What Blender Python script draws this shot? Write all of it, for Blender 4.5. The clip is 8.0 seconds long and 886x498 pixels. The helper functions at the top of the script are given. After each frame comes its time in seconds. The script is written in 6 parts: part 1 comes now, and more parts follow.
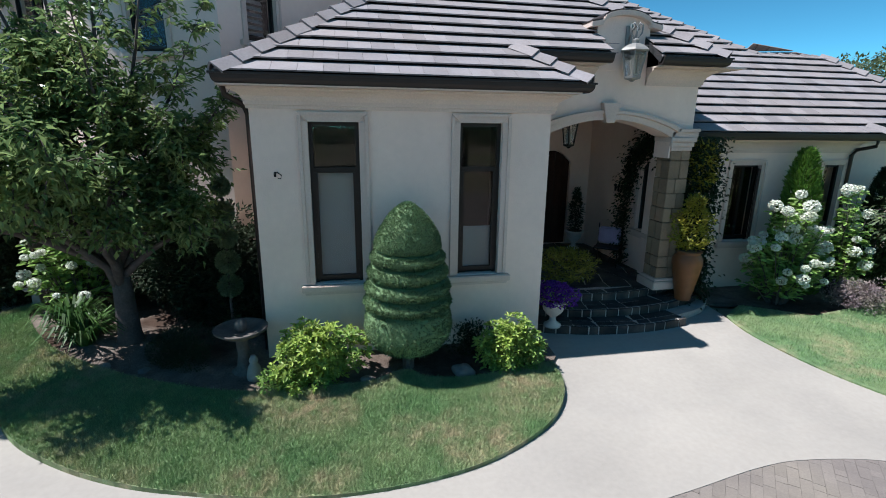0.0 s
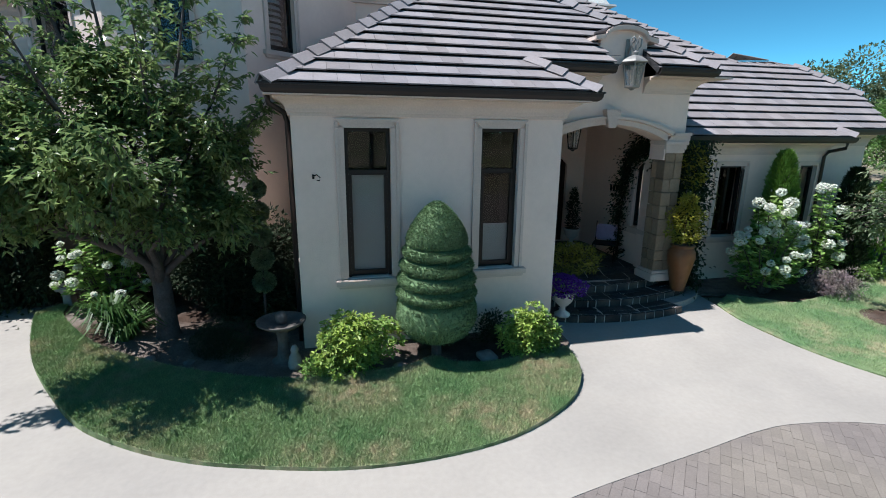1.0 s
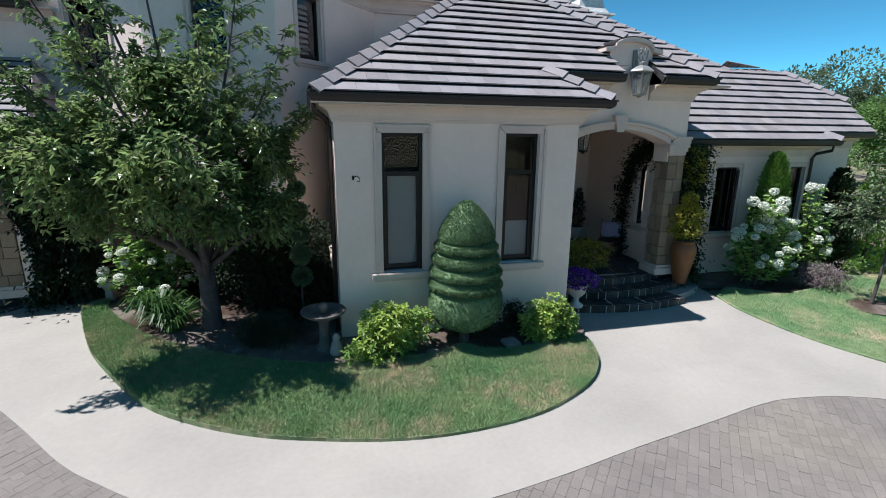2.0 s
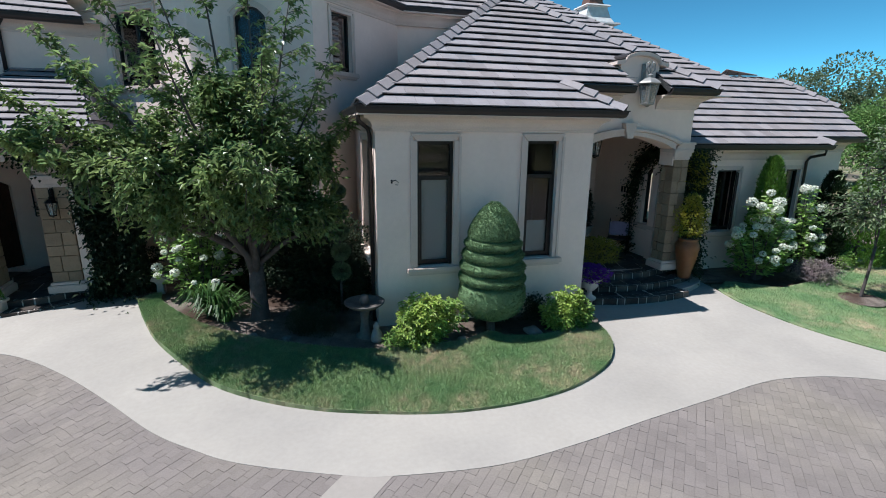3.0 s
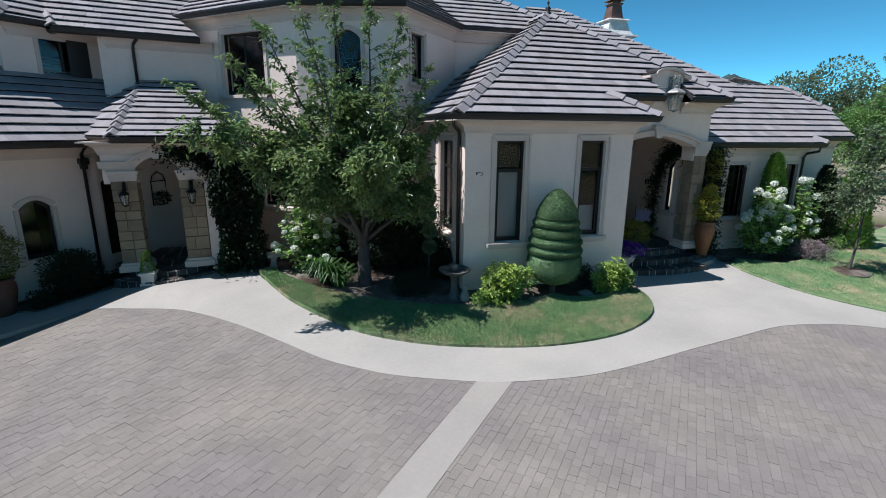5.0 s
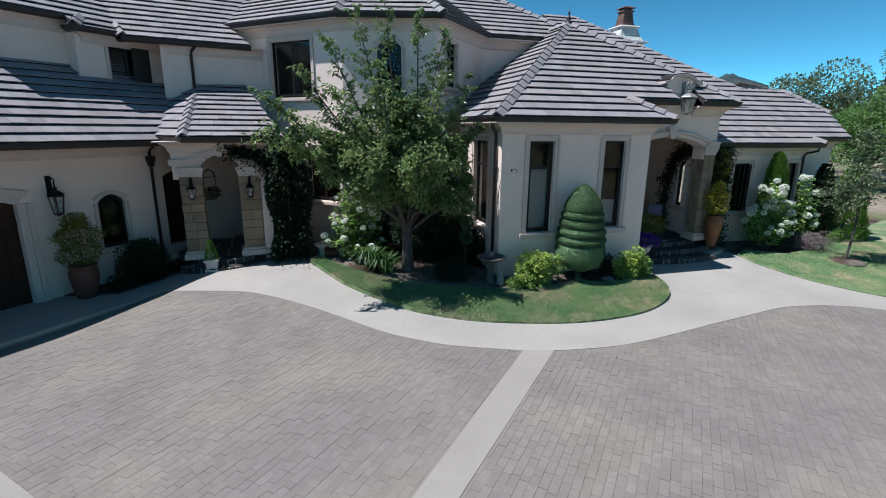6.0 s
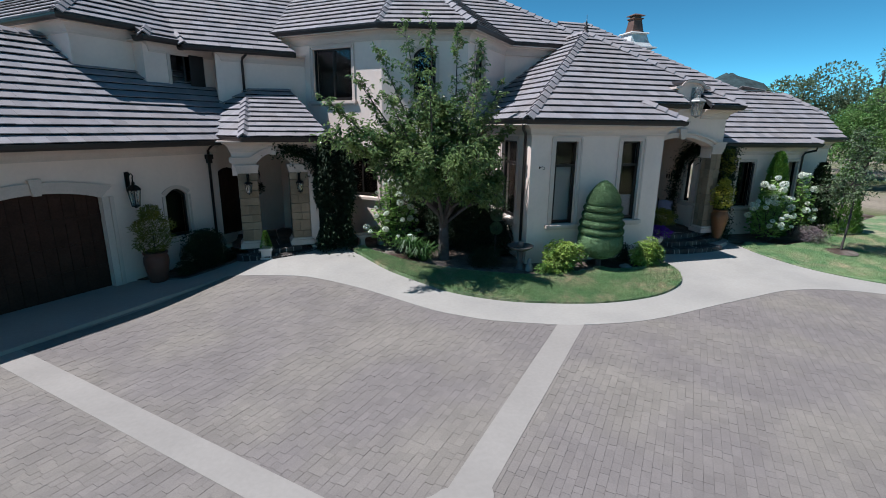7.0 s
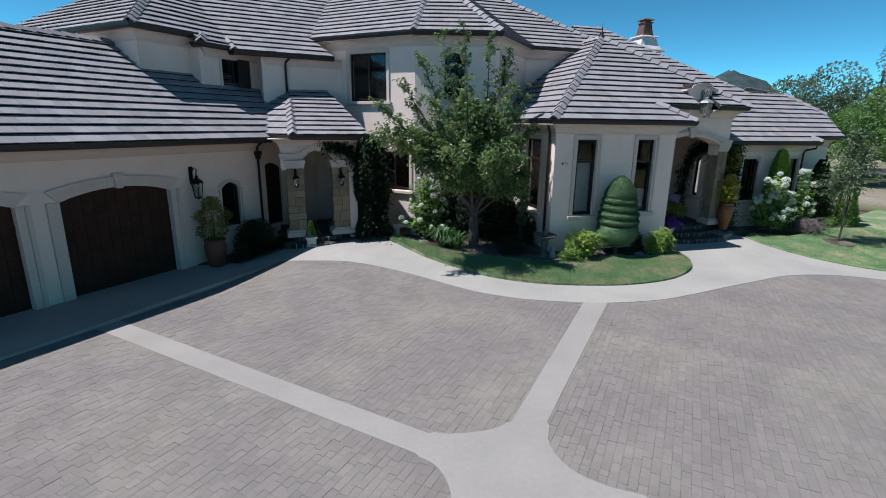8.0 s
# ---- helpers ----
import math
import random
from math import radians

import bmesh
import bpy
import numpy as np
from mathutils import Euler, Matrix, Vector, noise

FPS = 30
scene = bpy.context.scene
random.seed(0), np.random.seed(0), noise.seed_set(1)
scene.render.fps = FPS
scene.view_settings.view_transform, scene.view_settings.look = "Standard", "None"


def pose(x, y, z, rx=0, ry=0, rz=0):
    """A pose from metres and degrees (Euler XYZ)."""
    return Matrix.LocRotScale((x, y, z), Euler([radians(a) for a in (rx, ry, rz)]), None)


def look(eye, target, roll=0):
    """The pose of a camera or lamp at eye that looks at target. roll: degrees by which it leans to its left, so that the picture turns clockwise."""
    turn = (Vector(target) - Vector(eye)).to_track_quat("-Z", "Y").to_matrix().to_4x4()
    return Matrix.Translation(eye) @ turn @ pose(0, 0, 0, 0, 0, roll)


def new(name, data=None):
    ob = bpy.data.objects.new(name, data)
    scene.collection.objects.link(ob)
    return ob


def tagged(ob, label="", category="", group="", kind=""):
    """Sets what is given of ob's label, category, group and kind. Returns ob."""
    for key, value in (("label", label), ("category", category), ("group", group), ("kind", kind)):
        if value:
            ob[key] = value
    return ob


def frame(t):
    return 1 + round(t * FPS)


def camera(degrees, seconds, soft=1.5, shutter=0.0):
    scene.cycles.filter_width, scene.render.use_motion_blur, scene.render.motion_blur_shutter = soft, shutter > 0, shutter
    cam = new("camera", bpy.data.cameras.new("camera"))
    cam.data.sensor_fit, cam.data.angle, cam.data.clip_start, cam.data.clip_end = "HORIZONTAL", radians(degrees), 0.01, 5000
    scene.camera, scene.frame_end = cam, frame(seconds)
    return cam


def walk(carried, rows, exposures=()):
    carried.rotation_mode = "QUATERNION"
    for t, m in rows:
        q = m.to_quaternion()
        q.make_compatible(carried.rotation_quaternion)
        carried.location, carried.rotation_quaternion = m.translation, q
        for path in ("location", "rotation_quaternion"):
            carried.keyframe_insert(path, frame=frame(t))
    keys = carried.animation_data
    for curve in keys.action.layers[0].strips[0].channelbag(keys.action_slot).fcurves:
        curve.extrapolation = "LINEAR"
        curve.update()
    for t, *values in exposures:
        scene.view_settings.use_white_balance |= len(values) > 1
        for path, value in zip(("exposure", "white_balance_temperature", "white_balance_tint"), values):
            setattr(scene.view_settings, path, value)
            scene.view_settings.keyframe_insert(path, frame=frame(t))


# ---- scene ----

cam = camera(85.4, 8.0, 0.95)
PATH = [
    (0, (0.367, 0.343, 3.722), (0.747, 2.244, 3.228), 0.7),
    (0.5, (-0.027, 0.133, 3.722), (0.401, 2.026, 3.242), 0.6),
    (1, (-0.456, -0.104, 3.757), (0.009, 1.78, 3.274), 0.6),
    (1.5, (-0.862, -0.338, 3.775), (-0.367, 1.539, 3.295), 0.7),
    (3, (-2.02, -1.226, 3.964), (-1.505, 0.645, 3.483), 0.6),
    (3.5, (-2.435, -1.7, 4.01), (-1.924, 0.173, 3.529), 0.5),
    (4, (-2.996, -2.127, 4.008), (-2.479, -0.255, 3.53), 0.4),
    (4.5, (-3.666, -2.527, 4.01), (-3.142, -0.658, 3.529), 0.4),
    (6, (-5.635, -3.846, 4.074), (-5.098, -1.983, 3.584), 0.6),
    (6.5, (-6.29, -4.346, 4.114), (-5.752, -2.483, 3.623), 0.6),
    (7, (-6.947, -4.86, 4.136), (-6.407, -2.999, 3.641), 0.7),
    (7.5, (-7.617, -5.363, 4.166), (-7.077, -3.504, 3.666), 0.7),
    (8, (-8.21, -5.886, 4.188), (-7.674, -4.027, 3.682), 0.8),
]
walk(cam, [(t, look(eye, target, roll)) for t, eye, target, roll in PATH],
     [(0, 0.56, 6200, 11), (4.5, 0.38, 6080, 11), (8, 0.24, 5980, 11)])

# ---- light ----
SUN = Vector((0.56, -0.05, -1.0))          # the way the sunlight travels
world = bpy.data.worlds.new("sky")
scene.world = world
world.use_nodes = True
wn = world.node_tree.nodes
sky = wn.new("ShaderNodeTexSky")
sky.sky_type = "NISHITA"
sky.sun_disc = False
sky.sun_elevation = math.atan2(1.0, math.hypot(SUN.x, SUN.y))
sky.sun_rotation = math.atan2(-SUN.x, -SUN.y)
sky.altitude, sky.air_density, sky.dust_density, sky.ozone_density = 0, 0.45, 0.0, 2.0
tint = wn.new("ShaderNodeVectorMath")
tint.operation = "MULTIPLY"
tint.inputs[1].default_value = (0.55, 1.2, 1.0)
depth = wn.new("ShaderNodeGamma")          # deepens the blue overhead against the paler horizon
depth.inputs["Gamma"].default_value = 1.2
world.node_tree.links.new(sky.outputs["Color"], depth.inputs["Color"])
world.node_tree.links.new(depth.outputs["Color"], tint.inputs[0])
world.node_tree.links.new(tint.outputs["Vector"], wn["Background"].inputs["Color"])
wn["Background"].inputs["Strength"].default_value = 0.092
sun_data = bpy.data.lights.new("sun", "SUN")
sun_data.energy, sun_data.angle, sun_data.color = 5.3, radians(0.53), (0.99, 0.965, 0.94)
sun = new("sun", sun_data)
sun.matrix_basis = SUN.to_track_quat("-Z", "Y").to_matrix().to_4x4()
scene.view_settings.exposure = 0.0


# ---- materials ----
def mat(name, color, rough=0.6, metal=0.0, scale=6.0, var=0.15, fine=40.0, fine_var=0.08, bump=0.15, bump_scale=60.0,
        vary="", vary_amount=0.25, second=None, second_scale=1.2, spec=0.4, trans=0.0, ior=1.45, subsurf=0.0):
    """A procedural surface: base colour, broad stains, fine grain, relief, and a shade of its own for each piece."""
    m = bpy.data.materials.new(name)
    m.use_nodes = True
    nt, nd = m.node_tree, m.node_tree.nodes
    bs = nd["Principled BSDF"]
    bs.inputs["Roughness"].default_value, bs.inputs["Metallic"].default_value = rough, metal
    bs.inputs["Specular IOR Level"].default_value = spec
    bs.inputs["Transmission Weight"].default_value, bs.inputs["IOR"].default_value = trans, ior
    co = nd.new("ShaderNodeTexCoord").outputs["Object"]
    if vary == "object":
        geo = nd.new("ShaderNodeNewGeometry")
        co = geo.outputs["Position"]

    def noise_tex(sc, detail=4.0):
        n = nd.new("ShaderNodeTexNoise")
        n.inputs["Scale"].default_value, n.inputs["Detail"].default_value = sc, detail
        nt.links.new(co, n.inputs["Vector"])
        return n.outputs["Fac"]

    def scaled(fac, amount):
        r = nd.new("ShaderNodeMapRange")
        r.inputs["From Min"].default_value, r.inputs["From Max"].default_value = 0.25, 0.75
        r.inputs["To Min"].default_value, r.inputs["To Max"].default_value = 1 - amount, 1 + amount
        nt.links.new(fac, r.inputs["Value"])
        return r.outputs["Result"]

    def times(a, b):
        x = nd.new("ShaderNodeMath")
        x.operation = "MULTIPLY"
        nt.links.new(a, x.inputs[0]), nt.links.new(b, x.inputs[1])
        return x.outputs[0]

    shade = times(scaled(noise_tex(scale), var), scaled(noise_tex(fine, 6.0), fine_var))
    if vary:
        if vary == "object":
            rnd = nd.new("ShaderNodeObjectInfo").outputs["Random"]
        else:
            rnd = nd.new("ShaderNodeNewGeometry").outputs["Random Per Island"]
        r = nd.new("ShaderNodeMapRange")
        r.inputs["To Min"].default_value, r.inputs["To Max"].default_value = 1 - vary_amount, 1 + vary_amount
        nt.links.new(rnd, r.inputs["Value"])
        shade = times(shade, r.outputs["Result"])
    base = nd.new("ShaderNodeMix")
    base.data_type = "RGBA"
    base.inputs["A"].default_value = (*color, 1)
    base.inputs["B"].default_value = (*(second or color), 1)
    if second:
        ramp = nd.new("ShaderNodeMapRange")
        ramp.inputs["From Min"].default_value, ramp.inputs["From Max"].default_value = 0.42, 0.62
        nt.links.new(noise_tex(second_scale, 5.0), ramp.inputs["Value"])
        nt.links.new(ramp.outputs["Result"], base.inputs["Factor"])
    else:
        base.inputs["Factor"].default_value = 0.0
    mul = nd.new("ShaderNodeVectorMath")
    mul.operation = "SCALE"
    nt.links.new(base.outputs["Result"], mul.inputs[0])
    nt.links.new(shade, mul.inputs["Scale"])
    nt.links.new(mul.outputs["Vector"], bs.inputs["Base Color"])
    if subsurf:
        bs.inputs["Subsurface Weight"].default_value = subsurf
    if bump:
        bp = nd.new("ShaderNodeBump")
        bp.inputs["Strength"].default_value, bp.inputs["Distance"].default_value = bump, 0.02
        nt.links.new(noise_tex(bump_scale, 6.0), bp.inputs["Height"])
        nt.links.new(bp.outputs["Normal"], bs.inputs["Normal"])
    return m



def lawn_mat(name, tones, rough, bump):
    """Turf: fresh green, tired green and straw, mixed in uneven patches, with a shade of its own for each blade."""
    m = mat(name, tones[0], rough, scale=7, var=0.16, fine=90, fine_var=0.2, bump=bump, bump_scale=140, vary="island", vary_amount=0.3, second=tones[1], second_scale=1.1, spec=0.15)
    nt, nd = m.node_tree, m.node_tree.nodes
    first = next(n for n in nd if n.bl_idname == "ShaderNodeMix")
    scale = first.outputs["Result"].links[0].to_node
    co = nd.new("ShaderNodeTexCoord").outputs["Object"]
    fac = None
    for sc, lo, hi in ((0.8, 0.45, 0.62), (5.5, 0.3, 0.6)):
        n = nd.new("ShaderNodeTexNoise")
        n.inputs["Scale"].default_value, n.inputs["Detail"].default_value, n.inputs["Roughness"].default_value = sc, 5.0, 0.6
        nt.links.new(co, n.inputs["Vector"])
        r = nd.new("ShaderNodeMapRange")
        r.inputs["From Min"].default_value, r.inputs["From Max"].default_value = lo, hi
        nt.links.new(n.outputs["Fac"], r.inputs["Value"])
        if fac:
            x = nd.new("ShaderNodeMath")
            x.operation = "MULTIPLY"
            nt.links.new(fac, x.inputs[0]), nt.links.new(r.outputs["Result"], x.inputs[1])
            fac = x.outputs[0]
        else:
            fac = r.outputs["Result"]
    straw = nd.new("ShaderNodeMix")
    straw.data_type = "RGBA"
    straw.inputs["B"].default_value = (*tones[2], 1)
    nt.links.new(fac, straw.inputs["Factor"])
    nt.links.new(first.outputs["Result"], straw.inputs["A"])
    nt.links.new(straw.outputs["Result"], scale.inputs[0])
    return m


STUCCO = mat("stucco", (0.783, 0.64, 0.557), 0.9, scale=1.3, var=0.05, fine=9, fine_var=0.03, bump=0.25, bump_scale=45, spec=0.2)
TRIM = mat("cast_trim", (0.62, 0.51, 0.445), 0.8, scale=2, var=0.06, bump=0.1, spec=0.25)
TILE = mat("roof_tile", (0.254, 0.236, 0.246), 0.75, scale=3, var=0.1, fine=30, fine_var=0.1, bump=0.12, bump_scale=50, vary="island", vary_amount=0.14, second=(0.267, 0.239, 0.238), second_scale=0.8, spec=0.2)
TILE_OB = mat("roof_tile_single", (0.254, 0.236, 0.246), 0.75, scale=3, var=0.1, fine=30, fine_var=0.1, bump=0.12, bump_scale=50, vary="object", vary_amount=0.14, second=(0.267, 0.239, 0.238), second_scale=0.8, spec=0.2)
DECK = mat("roof_felt", (0.03, 0.03, 0.032), 0.9)
BRONZE = mat("bronze_gutter", (0.0369, 0.0295, 0.0279), 0.42, 0.2, scale=2, var=0.15, bump=0.03)
FRAME = mat("dark_bronze_frame", (0.018, 0.015, 0.014), 0.4, 0.2, bump=0.02)
CONCRETE = mat("washed_concrete", (0.347, 0.321, 0.288), 0.85, scale=0.8, var=0.07, fine=14, fine_var=0.05, bump=0.12, bump_scale=90, second=(0.309, 0.287, 0.261), second_scale=0.5, spec=0.25)
STRIP = mat("concrete_band", (0.289, 0.262, 0.236), 0.85, scale=1.0, var=0.08, fine=14, fine_var=0.05, bump=0.12, bump_scale=90, spec=0.25)
PAVER = mat("paver_joined", (0.193, 0.169, 0.157), 0.88, scale=1.1, var=0.1, fine=45, fine_var=0.1, bump=0.3, bump_scale=110, vary="island", vary_amount=0.07, second=(0.220, 0.194, 0.168), second_scale=0.45, spec=0.2)
PAVER_OB = mat("paver_single", (0.193, 0.169, 0.157), 0.88, scale=1.1, var=0.1, fine=45, fine_var=0.1, bump=0.3, bump_scale=110, vary="object", vary_amount=0.07, second=(0.220, 0.194, 0.168), second_scale=0.45, spec=0.2)
JOINT = mat("joint_sand", (0.175, 0.156, 0.146), 0.95, bump=0.2)
GRASS = lawn_mat("lawn_turf", ((0.115, 0.189, 0.09), (0.168, 0.226, 0.112), (0.361, 0.303, 0.197)), 0.9, 0.5)
BLADE = lawn_mat("grass_blade", ((0.175, 0.296, 0.126), (0.248, 0.334, 0.157), (0.459, 0.385, 0.246)), 0.65, 0.0)
SOIL = mat("bark_mulch", (0.0615, 0.041, 0.0312), 0.95, scale=5, var=0.3, fine=50, fine_var=0.35, bump=0.9, bump_scale=50, second=(0.172, 0.143, 0.123), second_scale=0.9, spec=0.1)
EARTH = mat("dry_ground", (0.246, 0.205, 0.156), 0.95, scale=0.3, var=0.2, fine=5, fine_var=0.2, bump=0.4, bump_scale=8, second=(0.107, 0.123, 0.0492), second_scale=0.06, spec=0.1)
GLASS = mat("window_glass", (0.9, 0.93, 0.93), 0.015, bump=0, var=0, fine_var=0, trans=1.0, ior=1.36, spec=0.4)
# the rooms' lack of light is painted in as a near-black colour
ROOM_PAINTED_DARK = mat("interior_painted_dim", (0.012, 0.011, 0.011), 0.9)
SHADE = mat("roller_shade", (0.3, 0.29, 0.285), 0.9, var=0.03, bump=0.05)
FLAG = mat("dark_flagstone", (0.0328, 0.0303, 0.0328), 0.6, scale=4, var=0.25, fine=25, fine_var=0.15, bump=0.4, bump_scale=25, vary="object", vary_amount=0.45, second=(0.0738, 0.0574, 0.0492), second_scale=2)
MORTAR = mat("light_mortar", (0.5, 0.46, 0.42), 0.95, bump=0.3)
GARAGE_WOOD = mat("dark_stained_wood", (0.0451, 0.0213, 0.0148), 0.65, spec=0.15, scale=3, var=0.25, fine=20, fine_var=0.2, bump=0.1)
IRON = mat("black_iron", (0.012, 0.012, 0.012), 0.45, 0.6, bump=0.1)
LAMP_GLASS = mat("seeded_glass", (0.8, 0.8, 0.75), 0.15, trans=0.85, bump=0.05)
COPPER = mat("weathered_copper", (0.15, 0.085, 0.065), 0.6, 0.2, scale=3, var=0.25, bump=0.1)
LEAD = mat("pale_flashing", (0.55, 0.54, 0.52), 0.6, 0.0, bump=0.1)


# ---- builders ----
def add(bm, verts, faces):
    vs = [bm.verts.new(v) for v in verts]
    for f in faces:
        try:
            bm.faces.new([vs[i] for i in f])
        except ValueError:
            pass
    return vs


def box(bm, x0, y0, z0, x1, y1, z1):
    v = [(x, y, z) for z in (z0, z1) for y in (y0, y1) for x in (x0, x1)]
    return add(bm, v, [(0, 2, 3, 1), (4, 5, 7, 6), (0, 1, 5, 4), (2, 6, 7, 3), (0, 4, 6, 2), (1, 3, 7, 5)])


def prism(bm, pts, y0, y1):
    """A polygon in x and z, drawn out from y0 to y1."""
    n = len(pts)
    v = [(x, y0, z) for x, z in pts] + [(x, y1, z) for x, z in pts]
    return add(bm, v, [tuple(range(n)), tuple(range(2 * n - 1, n - 1, -1))] + [(i, i + n, (i + 1) % n + n, (i + 1) % n) for i in range(n)])


def lathe(bm, profile, x=0.0, y=0.0, seg=20, squash=1.0):
    rings = []
    for r, z in profile:
        rings.append([bm.verts.new((x + r * math.cos(k * 2 * math.pi / seg), y + squash * r * math.sin(k * 2 * math.pi / seg), z)) for k in range(seg)])
    for a, b in zip(rings, rings[1:]):
        for k in range(seg):
            bm.faces.new((a[k], a[(k + 1) % seg], b[(k + 1) % seg], b[k]))
    bm.faces.new(rings[0][::-1])
    bm.faces.new(rings[-1])


def tube(bm, pts, radii, seg=8):
    """A round bar along points, with a radius at each."""
    pts = [Vector(p) for p in pts]
    if not hasattr(radii, "__len__"):
        radii = [radii] * len(pts)
    rings = []
    for i, p in enumerate(pts):
        d = (pts[min(i + 1, len(pts) - 1)] - pts[max(i - 1, 0)]).normalized()
        a = d.cross(Vector((0.13, 0.21, 0.97)) if abs(d.z) < 0.9 else Vector((1, 0.1, 0))).normalized()
        b = d.cross(a)
        rings.append([bm.verts.new(p + radii[i] * (a * math.cos(k * 2 * math.pi / seg) + b * math.sin(k * 2 * math.pi / seg))) for k in range(seg)])
    for r, q in zip(rings, rings[1:]):
        for k in range(seg):
            bm.faces.new((r[k], r[(k + 1) % seg], q[(k + 1) % seg], q[k]))
    bm.faces.new(rings[0][::-1])
    bm.faces.new(rings[-1])


def square_stack(bm, rows):
    """A square body whose half width changes with height."""
    rings = [[bm.verts.new((x * w, y * w, z)) for x, y in ((-1, -1), (1, -1), (1, 1), (-1, 1))] for w, z in rows]
    for a, b in zip(rings, rings[1:]):
        for k in range(4):
            bm.faces.new((a[k], a[(k + 1) % 4], b[(k + 1) % 4], b[k]))
    bm.faces.new(rings[0][::-1]), bm.faces.new(rings[-1])


def mesh_of(name, bm, material, smooth=False):
    bmesh.ops.recalc_face_normals(bm, faces=bm.faces)
    me = bpy.data.meshes.new(name)
    bm.to_mesh(me)
    bm.free()
    me.materials.append(material)
    if smooth:
        me.polygons.foreach_set("use_smooth", [True] * len(me.polygons))
    return me


def part(name, bm, material, parent=None, label="", m=None, smooth=False, bevel=0.0):
    """One mesh object under a thing or a part."""
    if bevel:
        bmesh.ops.remove_doubles(bm, verts=bm.verts, dist=0.0005)
        bmesh.ops.bevel(bm, geom=[e for e in bm.edges if len(e.link_faces) == 2 and e.calc_face_angle(0) > 0.5], offset=bevel, segments=2, affect="EDGES", clamp_overlap=True)
    ob = new(name, mesh_of(name, bm, material, smooth))
    if parent:
        ob.parent = parent
    if m:
        ob.matrix_basis = m
    if label:
        ob["label"] = label
    return ob


def thing(name, label, category, m=None, group="", kind=""):
    ob = new(name)
    ob.empty_display_size = 0.2
    if m:
        ob.matrix_basis = m
    return tagged(ob, label, category, group, kind)


def smooth_step(t):
    t = max(0.0, min(1.0, t))
    return t * t * (3 - 2 * t)


def ground_z(x, y):
    """The lie of the land: it rises gently from the court to the house."""
    return (0.24 * smooth_step((y - 4.6) / 3.4) * smooth_step((x + 11) / 3)
            + 0.15 * smooth_step((y - 7.3) / 2.0) * smooth_step((-0.5 - x) / 1.5) * smooth_step((x + 9.5) / 2.5))


def clip_half(poly, axis, limit, keep_above):
    out = []
    for i, p in enumerate(poly):
        q = poly[(i + 1) % len(poly)]
        a, b = p[axis] - limit, q[axis] - limit
        if not keep_above:
            a, b = -a, -b
        if a >= 0:
            out.append(p)
        if (a > 0 and b < 0) or (a < 0 and b > 0):
            t = a / (a - b)
            out.append((p[0] + t * (q[0] - p[0]), p[1] + t * (q[1] - p[1])))
    return out


def clip_band(poly, axis, lo, hi):
    poly = clip_half(poly, axis, lo, True)
    return clip_half(poly, axis, hi, False) if len(poly) > 2 else []


def area(poly):
    return 0.5 * sum(p[0] * q[1] - q[0] * p[1] for p, q in zip(poly, poly[1:] + poly[:1]))


def inside(x, y, poly):
    hit = False
    for (x0, y0), (x1, y1) in zip(poly, poly[1:] + poly[:1]):
        if (y0 > y) != (y1 > y) and x < (x1 - x0) * (y - y0) / (y1 - y0) + x0:
            hit = not hit
    return hit


def spline(pts, n=6, closed=False):
    """A smooth line through plan points."""
    out, m = [], len(pts)
    for i in range(m if closed else m - 1):
        p0, p1, p2, p3 = (pts[(i + k) % m] if closed else pts[max(0, min(m - 1, i + k))] for k in (-1, 0, 1, 2))
        for k in range(n):
            t = k / n
            out.append(tuple(0.5 * (2 * b + (c - a) * t + (2 * a - 5 * b + 4 * c - d) * t * t + (3 * b - a - 3 * c + d) * t ** 3)
                             for a, b, c, d in zip(p0, p1, p2, p3)))
    if not closed:
        out.append(tuple(pts[-1]))
    return out


def sheet(name, poly, lift, material, label, category="", cell=0.6, skirt=0.0, kind="structure", rise=None):
    """A piece of ground laid over the land, with an edge that goes down by skirt."""
    bm = bmesh.new()
    xs, ys = [p[0] for p in poly], [p[1] for p in poly]
    up = rise or (lambda x, y: 0.0)
    x = math.floor(min(xs) / cell) * cell
    while x < max(xs):
        column = clip_band(poly, 0, x, x + cell)
        y = math.floor(min(ys) / cell) * cell
        while column and y < max(ys):
            piece = clip_band(column, 1, y, y + cell)
            if len(piece) > 2 and abs(area(piece)) > 1e-5:
                try:
                    bm.faces.new([bm.verts.new((px, py, ground_z(px, py) + lift + up(px, py))) for px, py in piece])
                except ValueError:
                    pass
            y += cell
        x += cell
    bmesh.ops.remove_doubles(bm, verts=bm.verts, dist=0.002)
    bmesh.ops.recalc_face_normals(bm, faces=bm.faces)
    for f in bm.faces:
        if f.normal.z < 0:
            f.normal_flip()
    if skirt:
        for (ax, ay), (bx, by) in zip(poly, poly[1:] + poly[:1]):
            add(bm, [(ax, ay, ground_z(ax, ay) + lift + up(ax, ay)), (bx, by, ground_z(bx, by) + lift + up(bx, by)),
                     (bx, by, ground_z(bx, by) + lift - skirt), (ax, ay, ground_z(ax, ay) + lift - skirt)], [(0, 1, 2, 3)])
    me = bpy.data.meshes.new(name)
    bm.to_mesh(me)
    bm.free()
    me.materials.append(material)
    return tagged(new(name, me), label, category or name, kind=kind)


